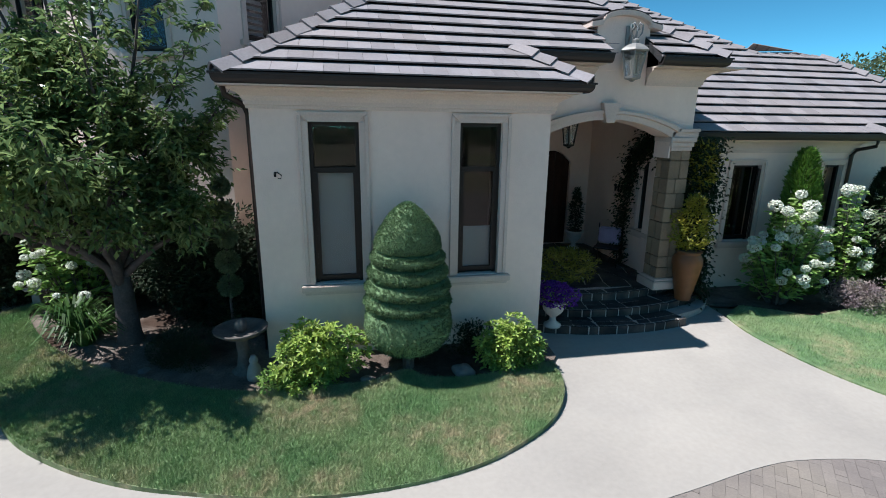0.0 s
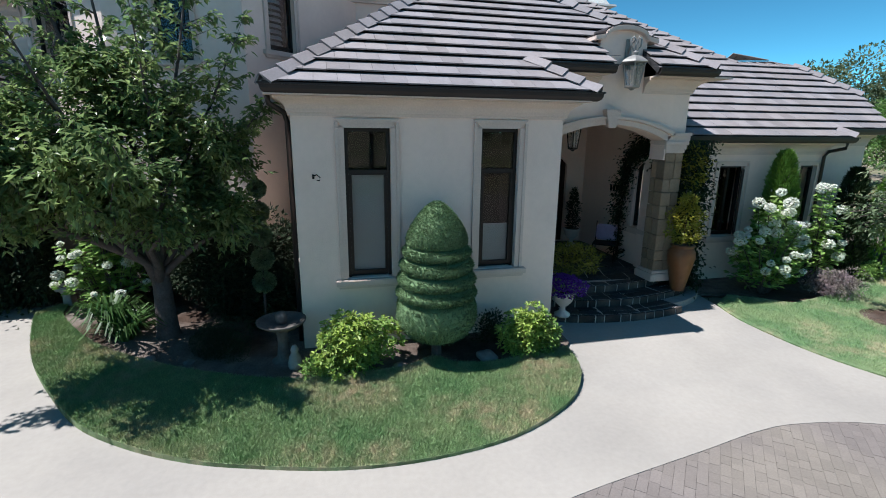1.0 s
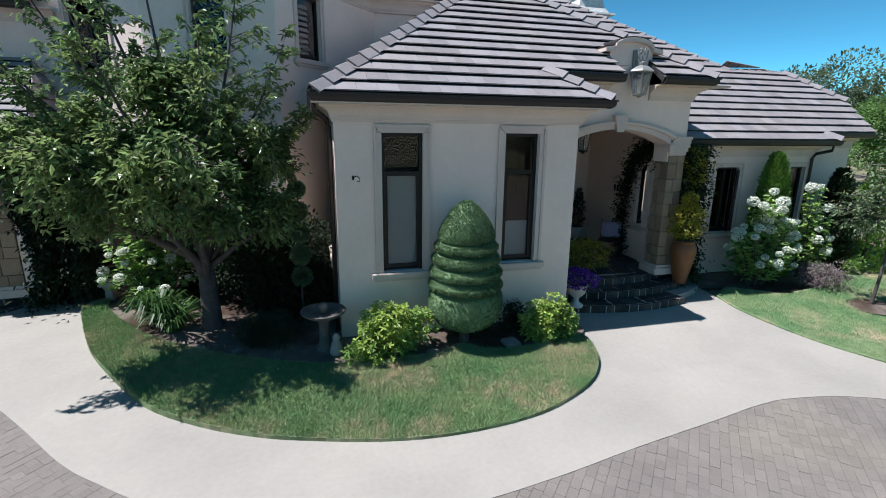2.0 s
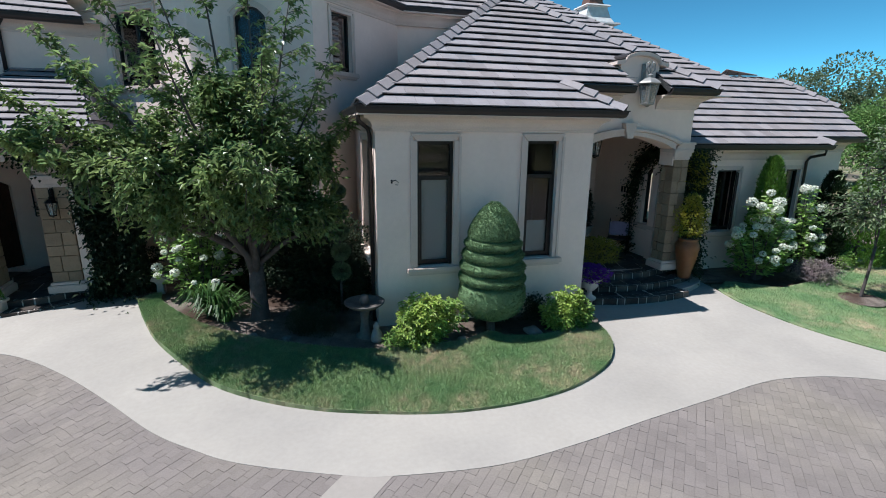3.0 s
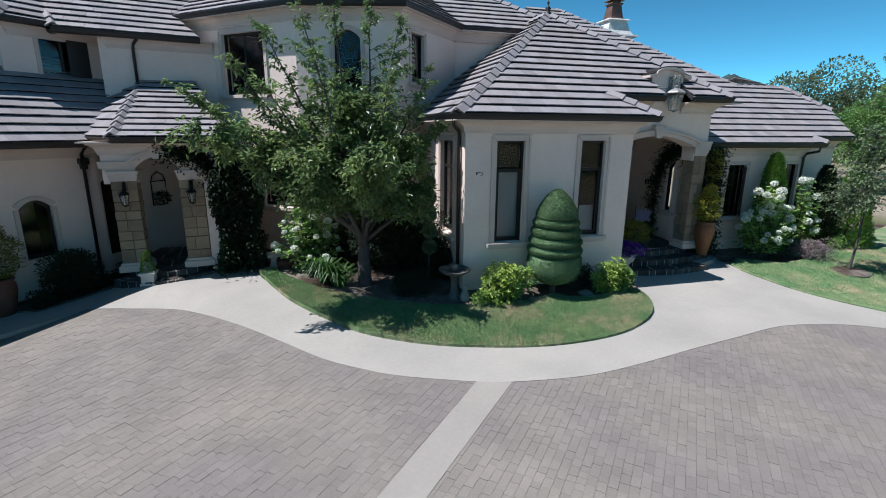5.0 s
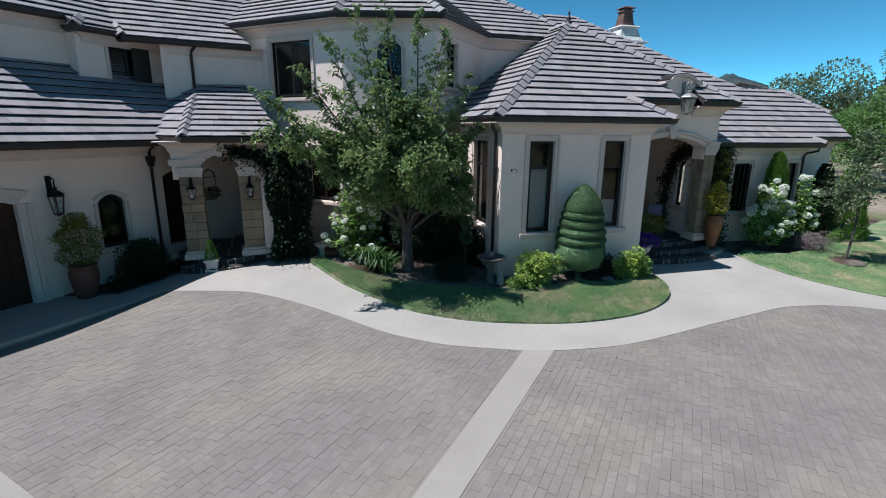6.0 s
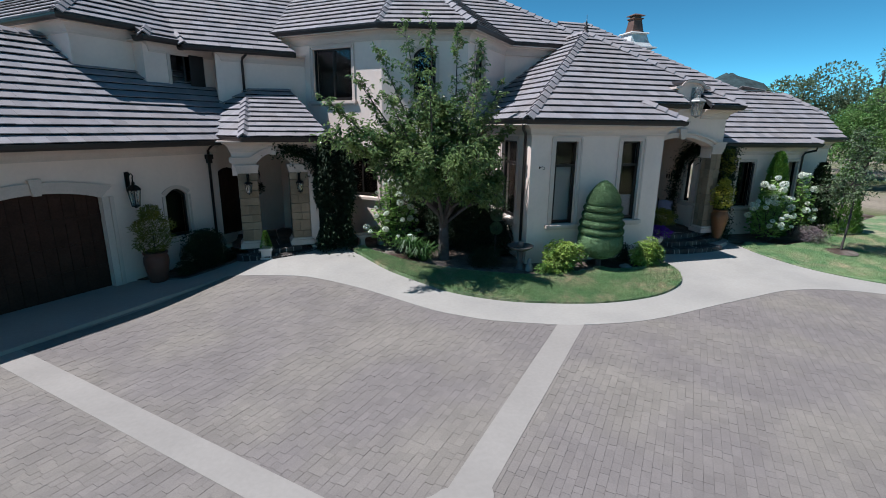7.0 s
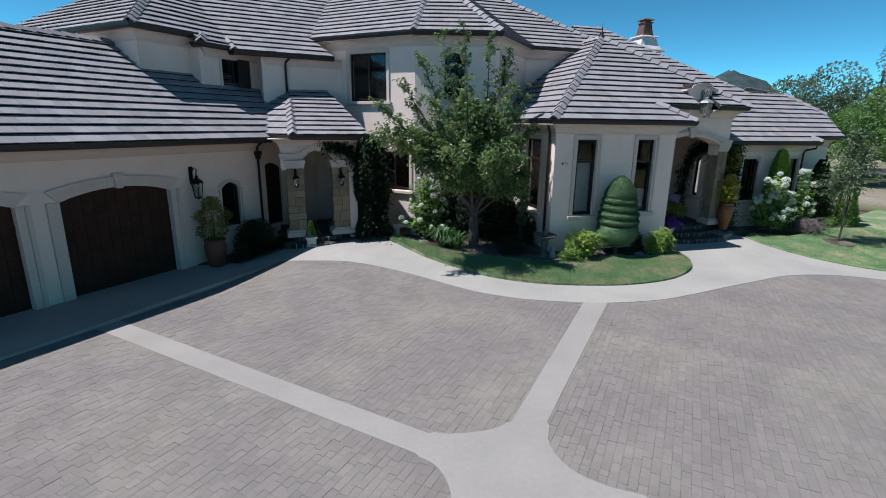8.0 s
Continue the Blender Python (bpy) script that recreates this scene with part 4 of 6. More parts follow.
# chamfer wall C and wall D
cb = gar(BA, 3.95)
cd = gar(7.55, 6.35)
cdir = (cd - cb)
cm = Matrix.Translation((cb.x, cb.y, 0)) @ Matrix.Rotation(math.atan2(cdir.y, cdir.x), 4, "Z")
CL = cdir.length
CW = (CL / 2 - 0.35, CL / 2 + 0.35, 5.0, 6.5, 0.22)
wall("wall", cm, 0, CL, 0.0, 6.9, [CW])
window(cm, *CW[:4], rise=0.22, trim=0.11, label="arched upper window above the tree")
dm = GAR @ Matrix.Translation((0, -6.35, 0))
DW = (8.15, 8.85, 5.28, 6.55)
wall("wall", dm, 7.55, 10.9, 0.0, 6.9, [DW])
wall("wall", Matrix.Translation((0, 12.75, 0)), 0.44, 4.0, 0.0, 6.9)
window(dm, *DW, trim=0.11, label="small upper window with louvred shutters")
bm = bmesh.new()
for k in range(9):
    z = 5.42 + k * 0.115
    add(bm, [(8.16, 0.2, z), (8.69, 0.2, z), (8.69, 0.25, z + 0.08), (8.16, 0.25, z + 0.08)], [(0, 1, 2, 3)])
part("shutter", bm, SHADE, house, "white louvred shutter behind the glass", dm)
# walls facing the court above the garage
wall("wall", GAR @ Matrix.Translation((0, 1.95, 0)), 0.55, 2.5, 4.0, 6.7)
DOW = (3.0, 4.05, 5.12, 6.32)
wall("wall", GAR @ Matrix.Translation((0, 1.5, 0)), 2.4, 4.6, 4.0, 6.5, [DOW])
window(GAR @ Matrix.Translation((0, 1.5, 0)), *DOW, leaves=2, trim=0.1, label="upper window with a dark open shutter")
part("shutter", box_bm(3.62, -0.05, DOW[2] - 0.02, 4.12, -0.01, DOW[3] + 0.02), BRONZE, house, "dark bronze shutter beside the upper window", GAR @ Matrix.Translation((0, 1.5, 0)))
F0, F1 = Vector((-9.4, 12.25)), Vector((-6.97, 12.75))     # eave across the corner
fq = Matrix.Translation((F0.x, F0.y, 0)) @ Matrix.Rotation(math.atan2(F1.y - F0.y, F1.x - F0.x), 4, "Z")
wall("wall", fq @ Matrix.Translation((0, 0.36, 0)), 0.25, 2.9, 4.2, 6.3)
plain_spout(fq @ Matrix.Translation((0, 0.36, 0)), 0.95, 5.15, 6.42)
wall("wall", fq @ Matrix.Translation((0.25, 0.36, 0)) @ Matrix.Rotation(radians(90), 4, "Z"), 0.0, 0.8, 4.2, 6.3, (), 0.2)
wall("wall", GAR @ Matrix.Translation((2.4, 1.5, 0)) @ Matrix.Rotation(radians(90), 4, "Z"), 0.0, 0.9, 4.0, 6.5, (), 0.2)
wall("wall", GAR @ Matrix.Translation((0.55, 9.0, 0)) @ Matrix.Rotation(radians(-90), 4, "Z"), 0.0, 7.05, 4.0, 6.7)
A_E, A_Z = -1.55, 6.78


def az(b):
    return A_Z + (A_E - b) * SLOPE


B_E = 5.95
TOPZ = 9.78
RISE = (TOPZ - UZ) / SLOPE
RB = A_E - (TOPZ - A_Z) / SLOPE
corner_t = gar(0.15 + (A_E - RB), RB, TOPZ)
FZ = 6.4
f0, f1 = Vector((F0.x, F0.y, FZ)), Vector((F1.x, F1.y, FZ))
fn_ = Vector((-(F1.y - F0.y), F1.x - F0.x, 0)).normalized()
u3, v3 = (gar(1, 0) - gar(0, 0)), (gar(0, 1) - gar(0, 0))


def meet(n1, d1, n2, d2, z):
    """The plan point with n1.p = d1 and n2.p = d2, at height z."""
    det = n1.x * n2.y - n1.y * n2.x
    return Vector(((d1 * n2.y - d2 * n1.y) / det, (n1.x * d2 - n2.x * d1) / det, z))


def on_f_b(z):
    return meet(fn_, fn_.dot(f0) + (z - FZ) / SLOPE, u3, u3.dot(gar(B_E, 0)) + (z - UZ) / SLOPE, z)


def on_a_f(z):
    return meet(-v3, -v3.dot(gar(0, A_E)) + (z - A_Z) / SLOPE, fn_, fn_.dot(f0) + (z - FZ) / SLOPE, z)


v_lo, v_hi, a_f = on_f_b(UZ), on_f_b(TOPZ), on_a_f(TOPZ)
a_f0 = on_a_f(FZ)
roof_plane("roof", [gar(0.15, A_E, A_Z), gar(2.05, A_E, A_Z), gar(2.05, -1.15, az(-1.15)), gar(4.15, -1.15, az(-1.15)), a_f0, a_f, corner_t], label="grey tiles over the upper storey on the court side")
roof_plane("roof", [a_f0, f1, v_lo, v_hi, a_f], label="grey tiles across the upper corner")
roof_plane("roof", [gar(0.15, A_E, A_Z), corner_t, gar(0.15, -11, A_Z)])
caps(gar(0.15, A_E, A_Z), corner_t)
gutter([gar(0.15, -10, A_Z), gar(0.15, A_E, A_Z), gar(2.05, A_E, A_Z)])
gutter([gar(2.05, -1.6, az(-1.15)), gar(2.05, -1.15, az(-1.15)), gar(4.15, -1.15, az(-1.15))])
gutter([a_f0 + Vector((-0.2, 0.25, 0)), a_f0, f1])
caps(gar(2.05, -1.15, az(-1.15)), gar(2.35, -1.5, az(-1.5)))
caps(a_f0, on_a_f(FZ + 0.35))
for q, za in (([gar(0.55, -9), gar(0.55, -1.95), gar(2.4, -1.95)], 6.66), ([gar(2.4, -2.2), gar(2.4, -1.5), gar(4.6, -1.5)], 6.42), ([fq @ Vector((0.25, 0.8, 0)), fq @ Vector((0.25, 0.36, 0)), fq @ Vector((2.8, 0.36, 0))], 6.32)):
    soffit([(p.x, p.y) for p in q], za, 0.36)
# slopes over the walls round the bay, up to the main ridge
bc = gar(B_E, 4.1, UZ)
cde = gar(7.3, 6.7, UZ)
bend = Vector((0.62, 12.38, UZ))
east = Vector((4.35, 12.38, UZ))
peak = gar(B_E + RISE, 6.7 - RISE, 9.78)
val_top = bend + Vector((-0.435 * RISE, RISE, RISE * SLOPE))
ridge_r = Vector((4.35 - RISE, 12.38 + RISE, 9.78))
roof_plane("roof", [v_lo, bc, peak, v_hi], label="grey tiles over the large upper window")
roof_plane("roof", [bc, cde, peak], label="grey tiles over the chamfered bay")
roof_plane("roof", [cde, bend, val_top, peak], label="grey tiles above the pavilion")
roof_plane("roof", [bend, east, ridge_r, val_top], label="grey tiles behind the pavilion's peak")
roof_plane("roof", [east, (4.35, 20, UZ), ridge_r])
caps(bc, peak), caps(cde, peak), caps(east, ridge_r), caps(peak, v_hi), caps(val_top, ridge_r), caps(peak, val_top)
gutter([v_lo, bc, cde, bend, east])
soffit([(p.x, p.y) for p in (gar(BA, -0.7), cb, cd, gar(10.75, 6.35), Vector((4.0, 12.75)))], 6.97, 0.36)


# ---- planting ----
def leaf_mat(name, color, second, through_light=0.3, rough=0.45, amount=0.35):
    m = mat(name, color, rough, scale=1.5, var=0.12, fine=20, fine_var=0.08, bump=0, vary="island", vary_amount=amount, second=second, second_scale=1.6, spec=0.35)
    nt, nd = m.node_tree, m.node_tree.nodes
    tr = nd.new("ShaderNodeBsdfTranslucent")
    mix = nd.new("ShaderNodeMixShader")
    bs, out = nd["Principled BSDF"], nd["Material Output"]
    src = bs.inputs["Base Color"].links[0].from_socket
    nt.links.new(src, tr.inputs["Color"])
    mix.inputs["Fac"].default_value = through_light
    nt.links.new(bs.outputs["BSDF"], mix.inputs[1])
    nt.links.new(tr.outputs["BSDF"], mix.inputs[2])
    nt.links.new(mix.outputs["Shader"], out.inputs["Surface"])
    return m


LEAF_TREE = leaf_mat("cherry_leaf", (0.125, 0.2, 0.08), (0.25, 0.325, 0.12), 0.5, 0.27, 0.4)
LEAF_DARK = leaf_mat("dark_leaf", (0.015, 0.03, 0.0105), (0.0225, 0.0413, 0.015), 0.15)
LEAF_LIME = leaf_mat("lime_leaf", (0.361, 0.467, 0.107), (0.164, 0.279, 0.0738), 0.35)
LEAF_BOX = leaf_mat("yew_needle", (0.115, 0.186, 0.0897), (0.14, 0.215, 0.108), 0.2, 0.8, 0.5)
LEAF_HYD = leaf_mat("hydrangea_leaf", (0.23, 0.37, 0.095), (0.31, 0.46, 0.14), 0.4)
LEAF_PALE = leaf_mat("grey_green_leaf", (0.139, 0.197, 0.107), (0.18, 0.23, 0.123))
LEAF_GOLD = leaf_mat("golden_leaf", (0.344, 0.312, 0.041), (0.246, 0.262, 0.041))
LEAF_MAPLE = leaf_mat("yellowing_maple_leaf", (0.2, 0.19, 0.03), (0.15, 0.15, 0.03))
LEAF_THUJA = leaf_mat("thuja_spray", (0.131, 0.246, 0.041), (0.0984, 0.197, 0.0328), 0.25)
LEAF_PLUM = leaf_mat("plum_leaf", (0.27, 0.205, 0.215), (0.24, 0.235, 0.165), 0.2)
LEAF_OAK = leaf_mat("oak_leaf", (0.115, 0.156, 0.082), (0.156, 0.193, 0.102), 0.3)
LEAF_HEDGE = leaf_mat("hedge_leaf", (0.139, 0.254, 0.0738), (0.189, 0.295, 0.0984), 0.35)
# near-black green: the shade round house and tree is put into the leaf colour
LEAF_SHADED = leaf_mat("leaf_darkened_for_shade", (0.0176, 0.0303, 0.0138), (0.0248, 0.0413, 0.0165), 0.1, 0.75)
STRAP = leaf_mat("strap_leaf", (0.041, 0.0984, 0.0246), (0.0656, 0.131, 0.0328), 0.25)
PETAL = leaf_mat("white_petal", (0.754, 0.782, 0.662), (0.8, 0.81, 0.754), 0.3, 0.6, 0.06)
PETUNIA = leaf_mat("violet_petal", (0.13, 0.03, 0.3), (0.18, 0.05, 0.36), 0.25, 0.6, 0.3)
BARK = mat("bark", (0.085, 0.07, 0.066), 0.9, scale=6, var=0.25, fine=30, fine_var=0.2, bump=0.8, bump_scale=18)
TERRACOTTA = mat("glazed_terracotta", (0.2, 0.08, 0.03), 0.45, scale=4, var=0.25, fine=15, bump=0.1, second=(0.13, 0.055, 0.025), second_scale=2)
TERRA_RED = mat("red_terracotta", (0.13, 0.05, 0.035), 0.6, scale=4, var=0.2, bump=0.1)
WHITE_POT = mat("white_cast_pot", (0.508, 0.492, 0.467), 0.7, scale=5, var=0.12, bump=0.15)
CAST = mat("mossy_cast_stone", (0.13, 0.115, 0.105), 0.9, scale=6, var=0.25, fine=25, fine_var=0.15, bump=0.4)
BENCH = mat("bench_stone", (0.328, 0.303, 0.279), 0.9, scale=6, var=0.15, bump=0.3)
CUSHION = mat("lilac_cushion", (0.32, 0.28, 0.42), 0.9, bump=0.1)
ROCK = mat("grey_fieldstone", (0.2, 0.18, 0.165), 0.9, scale=4, var=0.25, fine=18, fine_var=0.15, bump=0.7, bump_scale=9, vary="object", vary_amount=0.3)


class Leaves:
    """Gathers single folded leaves into one mesh."""

    def __init__(self, seed):
        self.v, self.f, self.rng = [], [], random.Random(seed)

    def leaf(self, p, d, length, width, fold=0.25):
        d = Vector(d).normalized()
        side = d.cross(Vector((self.rng.uniform(-0.6, 0.6), self.rng.uniform(-0.6, 0.6), 1))).normalized()
        up = side.cross(d)
        k = len(self.v)
        p = Vector(p)
        mid = p + d * length * 0.45
        self.v += [tuple(p), tuple(mid + side * width / 2 + up * width * fold), tuple(p + d * length - up * length * 0.12), tuple(mid - side * width / 2 + up * width * fold)]
        self.f += [(k, k + 1, k + 2), (k, k + 2, k + 3)]

    def blunt(self, p, d, length, width, fold=0.2):
        """A leaf with rounded shoulders and a blunt tip."""
        d = Vector(d).normalized()
        side = d.cross(Vector((self.rng.uniform(-0.6, 0.6), self.rng.uniform(-0.6, 0.6), 1))).normalized()
        up = side.cross(d)
        k = len(self.v)
        p = Vector(p)
        a, b = p + d * length * 0.38, p + d * length * 0.8 - up * length * 0.05
        self.v += [tuple(p), tuple(a + side * width * 0.42 + up * width * fold), tuple(b + side * width * 0.42 + up * width * fold), tuple(p + d * length - up * length * 0.12),
                   tuple(b - side * width * 0.42 + up * width * fold), tuple(a - side * width * 0.42 + up * width * fold)]
        self.f += [(k, k + 1, k + 2, k + 3), (k, k + 3, k + 4, k + 5)]

    def mesh(self, name, material):
        me = bpy.data.meshes.new(name)
        me.from_pydata(self.v, [], self.f)
        me.materials.append(material)
        return me

    def part(self, name, material, parent, label=""):
        ob = new(name, self.mesh(name, material))
        ob.parent = parent
        if label:
            ob["label"] = label
        return ob


def rand_in(r):
    while True:
        p = Vector((r.uniform(-1, 1), r.uniform(-1, 1), r.uniform(-1, 1)))
        if p.length < 1:
            return p


def place(x, y, up=0.03, turn=0.0):
    return Matrix.Translation((x, y, ground_z(x, y) + up)) @ Matrix.Rotation(turn, 4, "Z")


def tree(name, m, label, blobs, trunk, leaf, seed, twigs=240, per=44, size=(0.11, 0.045), leaders=(), group=""):
    """A tree: trunk and limbs, twigs that fill the uneven crown given by blobs (centre, radii), and single leaves."""
    t = thing(name, label, "tree", m, group)
    r = random.Random(seed)
    bm = bmesh.new()
    (fork, r0, r1) = trunk
    lean = Vector((r.uniform(-0.05, 0.05), r.uniform(-0.05, 0.05), 0))
    tube(bm, [Vector((0, 0, -0.15)), Vector((0, 0, 0.12)), lean + Vector((0, 0, fork * 0.55)), lean * 1.5 + Vector((0, 0, fork))], [r0 * 1.5, r0 * 1.05, r0 * 0.9, r1], 12)
    part("trunk", bm, BARK, t, smooth=True)
    top = lean * 1.5 + Vector((0, 0, fork - 0.05))
    lv = Leaves(seed)
    limb_pts = []
    bm = bmesh.new()
    for c, rad in blobs:
        c = Vector(c)
        end = c + Vector((r.uniform(-0.3, 0.3) * rad[0], r.uniform(-0.3, 0.3) * rad[1], rad[2] * r.uniform(0.2, 0.6)))
        foot = top - Vector((0, 0, r.uniform(0.0, 0.4) * fork))
        run = Vector((end.x - foot.x, end.y - foot.y, 0))
        pts = [foot, foot + run * 0.08 + Vector((0, 0, (end.z - foot.z) * 0.25)), foot + run * r.uniform(0.3, 0.42) + Vector((r.uniform(-0.15, 0.15), r.uniform(-0.15, 0.15), (end.z - foot.z) * 0.55)),
               foot + run * r.uniform(0.65, 0.8) + Vector((r.uniform(-0.15, 0.15), r.uniform(-0.15, 0.15), (end.z - foot.z) * 0.75)), end]
        w0 = r1 * r.uniform(0.45, 0.75)
        tube(bm, pts, [w0, w0 * 0.85, w0 * 0.6, w0 * 0.35, 0.008], 8)
        limb_pts += [pts[1].lerp(pts[2], 0.6), pts[2], pts[3], pts[4], pts[2].lerp(pts[3], 0.5), pts[3].lerp(pts[4], 0.5)]
    vol = [rad[0] * rad[1] * rad[2] for _, rad in blobs]
    for _ in range(twigs):
        c, rad = r.choices(blobs, vol)[0]
        q = rand_in(r)
        q = q * (q.length ** -0.35) if q.length > 0.02 else q
        end = Vector(c) + Vector((q.x * rad[0], q.y * rad[1], q.z * rad[2]))
        start = min(limb_pts, key=lambda s: (s - end).length)
        mid = start.lerp(end, 0.55) + Vector((0, 0, 0.06 + 0.08 * r.random()))
        tube(bm, [start, mid, end], [0.014, 0.009, 0.003], 4)
        for k in range(per):
            f = r.random() ** 0.7
            p = (start.lerp(mid, f * 2) if f < 0.5 else mid.lerp(end, f * 2 - 1))
            p = p + Vector((r.gauss(0, 0.09), r.gauss(0, 0.09), r.gauss(0, 0.08)))
            d = (end - start).normalized() * 0.5 + Vector((r.uniform(-1, 1), r.uniform(-1, 1), r.uniform(-0.9, 0.5)))
            lv.leaf(p, d, size[0] * r.uniform(0.7, 1.25), size[1] * r.uniform(0.8, 1.2))
    for tip in leaders:
        # a whippy leader that rises out of the crown, with short side sprays of hanging leaves
        tip = Vector(tip)
        run = Vector((tip.x - top.x, tip.y - top.y, 0))
        bend = Vector((r.uniform(-0.1, 0.1), r.uniform(-0.1, 0.1), 0))
        pts = [top, top + run * 0.14 + Vector((0, 0, (tip.z - top.z) * 0.33)) + bend, top + run * 0.62 + Vector((0, 0, (tip.z - top.z) * 0.68)) + bend, tip]
        tube(bm, pts, [r1 * 0.4, r1 * 0.3, r1 * 0.16, 0.004], 7)
        for k in range(34):
            f = 0.42 + 0.58 * r.random() ** 0.8
            p = (pts[1].lerp(pts[2], (f - 0.3) / 0.38) if f < 0.68 else pts[2].lerp(pts[3], (f - 0.68) / 0.32))
            a = r.uniform(0, 6.283)
            reach = (1.05 - f) * r.uniform(0.6, 1.3) + 0.1
            e = p + (run.normalized() * 0.35 + Vector((math.cos(a) * 0.8, math.sin(a) * 0.8, 0.55))) * reach
            tube(bm, [p, e], [0.007, 0.003], 4)
            for q in range(int(7 + 26 * reach)):
                g = r.uniform(0.1, 1.05)
                d = (e - p).normalized() * 0.5 + Vector((r.uniform(-1, 1), r.uniform(-1, 1), r.uniform(-1.0, 0.1)))
                lv.leaf(p.lerp(e, g) + Vector((r.gauss(0, 0.02), r.gauss(0, 0.02), r.gauss(0, 0.02))), d, size[0] * r.uniform(0.7, 1.2), size[1] * r.uniform(0.8, 1.15))
    part("branch_structure", bm, BARK, t, smooth=True)["kind"] = "stuff"
    lv.part("crown", leaf, t)
    return t


def shrub(name, m, label, r3, leaf, seed, n=2600, size=(0.06, 0.028), lift=0.5, category="shrub", group="", lumps=7, whorl=0):
    """A bush: a few stems, and leaves gathered in uneven lumps over its outline."""
    t = thing(name, label, category, m, group)
    r = random.Random(seed)
    bm = bmesh.new()
    rx, ry, rz_ = r3
    centers = []
    for k in range(lumps):
        q = rand_in(r)
        centers.append((Vector((q.x * rx * 0.55, q.y * ry * 0.55, rz_ * (lift * 2) * (0.5 + 0.38 * q.z))), r.uniform(0.38, 0.62)))
    for c, _ in centers:
        tube(bm, [Vector((c.x * 0.1, c.y * 0.1, -0.08)), Vector((c.x * 0.5, c.y * 0.5, c.z * 0.5)), c], [0.02, 0.014, 0.006], 5)
    part("stem", bm, BARK, t)["kind"] = "stuff"
    lv = Leaves(seed)
    for _ in range(n):
        c, s = r.choice(centers)
        q = rand_in(r)
        q = q.normalized() * (q.length ** 0.45)
        p = c + Vector((q.x * rx * s, q.y * ry * s, q.z * rz_ * s))
        if p.z < 0.02:
            p.z = r.uniform(0.02, 0.2)
        if whorl:
            axis = (q.normalized() * 0.6 + Vector((0, 0, 0.8)) + rand_in(r) * 0.5).normalized()
            s1 = axis.orthogonal().normalized()
            s2 = axis.cross(s1)
            turn = r.uniform(0, 6.283)
            for w in range(whorl):
                a = turn + 6.283 * w / whorl
                lv.blunt(p, s1 * math.cos(a) + s2 * math.sin(a) + axis * r.uniform(0.15, 0.9), size[0] * r.uniform(0.75, 1.2), size[1] * r.uniform(0.85, 1.15))
            continue
        lv.leaf(p, q * 0.8 + Vector((r.uniform(-1, 1), r.uniform(-1, 1), r.uniform(-0.3, 0.9))), size[0] * r.uniform(0.7, 1.3), size[1] * r.uniform(0.8, 1.2))
    lv.part("foliage", leaf, t)
    return t


def strap_clump(m, label, seed, n=130, h=0.55):
    t = thing("daylily", label, "plant", m, "strap-leaved clumps under the tree")
    r = random.Random(seed)
    v, f = [], []
    for _ in range(n):
        a, out, hh, w = r.uniform(0, 6.283), r.uniform(0.25, 0.6), h * r.uniform(0.6, 1.1), r.uniform(0.012, 0.022)
        d, s = Vector((math.cos(a), math.sin(a), 0)), Vector((-math.sin(a), math.cos(a), 0))
        b = d * r.uniform(0, 0.1)
        pts = [b, b + d * out * 0.35 + Vector((0, 0, hh * 0.75)), b + d * out * 0.75 + Vector((0, 0, hh * 0.95)), b + d * out * 1.15 + Vector((0, 0, hh * 0.62))]
        k = len(v)
        for i, p in enumerate(pts):
            ww = w * (1.0, 1.0, 0.75, 0.1)[i]
            v += [tuple(p + s * ww), tuple(p - s * ww)]
        f += [(k + 2 * i, k + 2 * i + 1, k + 2 * i + 3, k + 2 * i + 2) for i in range(3)]
    me = bpy.data.meshes.new("foliage")
    me.from_pydata(v, [], f)
    me.materials.append(STRAP)
    new("foliage", me).parent = t
    return t


# the cherry on the lawn's bed
tree("tree", place(-3.12, 8.25), "leafy cherry tree with a forked trunk in the planting bed",
     [((0.0, -0.2, 2.7), (1.25, 1.1, 1.0)), ((1.05, -0.2, 2.8), (0.65, 0.85, 0.95)), ((1.3, -0.4, 1.95), (0.45, 0.55, 0.5)), ((-1.3, -0.8, 3.0), (1.0, 0.8, 0.75)), ((-2.3, -1.3, 3.3), (0.8, 0.6, 0.45)),
      ((-3.1, -1.7, 3.5), (0.5, 0.4, 0.25)), ((-0.5, -1.5, 2.6), (1.0, 0.6, 0.65)), ((-1.4, -1.4, 2.35), (0.8, 0.6, 0.45)), ((-0.2, -0.2, 3.9), (1.1, 0.8, 0.6)), ((0.4, -1.1, 2.1), (0.8, 0.55, 0.45)),
      ((-1.2, -2.0, 3.0), (0.9, 0.45, 0.4)), ((0.2, -1.9, 3.0), (0.8, 0.4, 0.4))],
     (1.1, 0.165, 0.13), LEAF_TREE, 11, twigs=430, per=50, size=(0.13, 0.058),
     leaders=((-0.5, -0.1, 6.6), (0.25, -0.2, 6.35), (0.95, 0.0, 6.0), (-1.25, -0.4, 6.3), (-1.9, -0.6, 5.6), (-2.6, -1.0, 5.0), (-3.3, -1.6, 4.4), (1.6, -0.1, 5.0),
              (1.9, -0.2, 3.9), (-2.9, -1.8, 3.5), (0.5, -1.4, 4.9), (-0.9, -1.7, 5.0), (-1.9, -1.8, 4.5)))

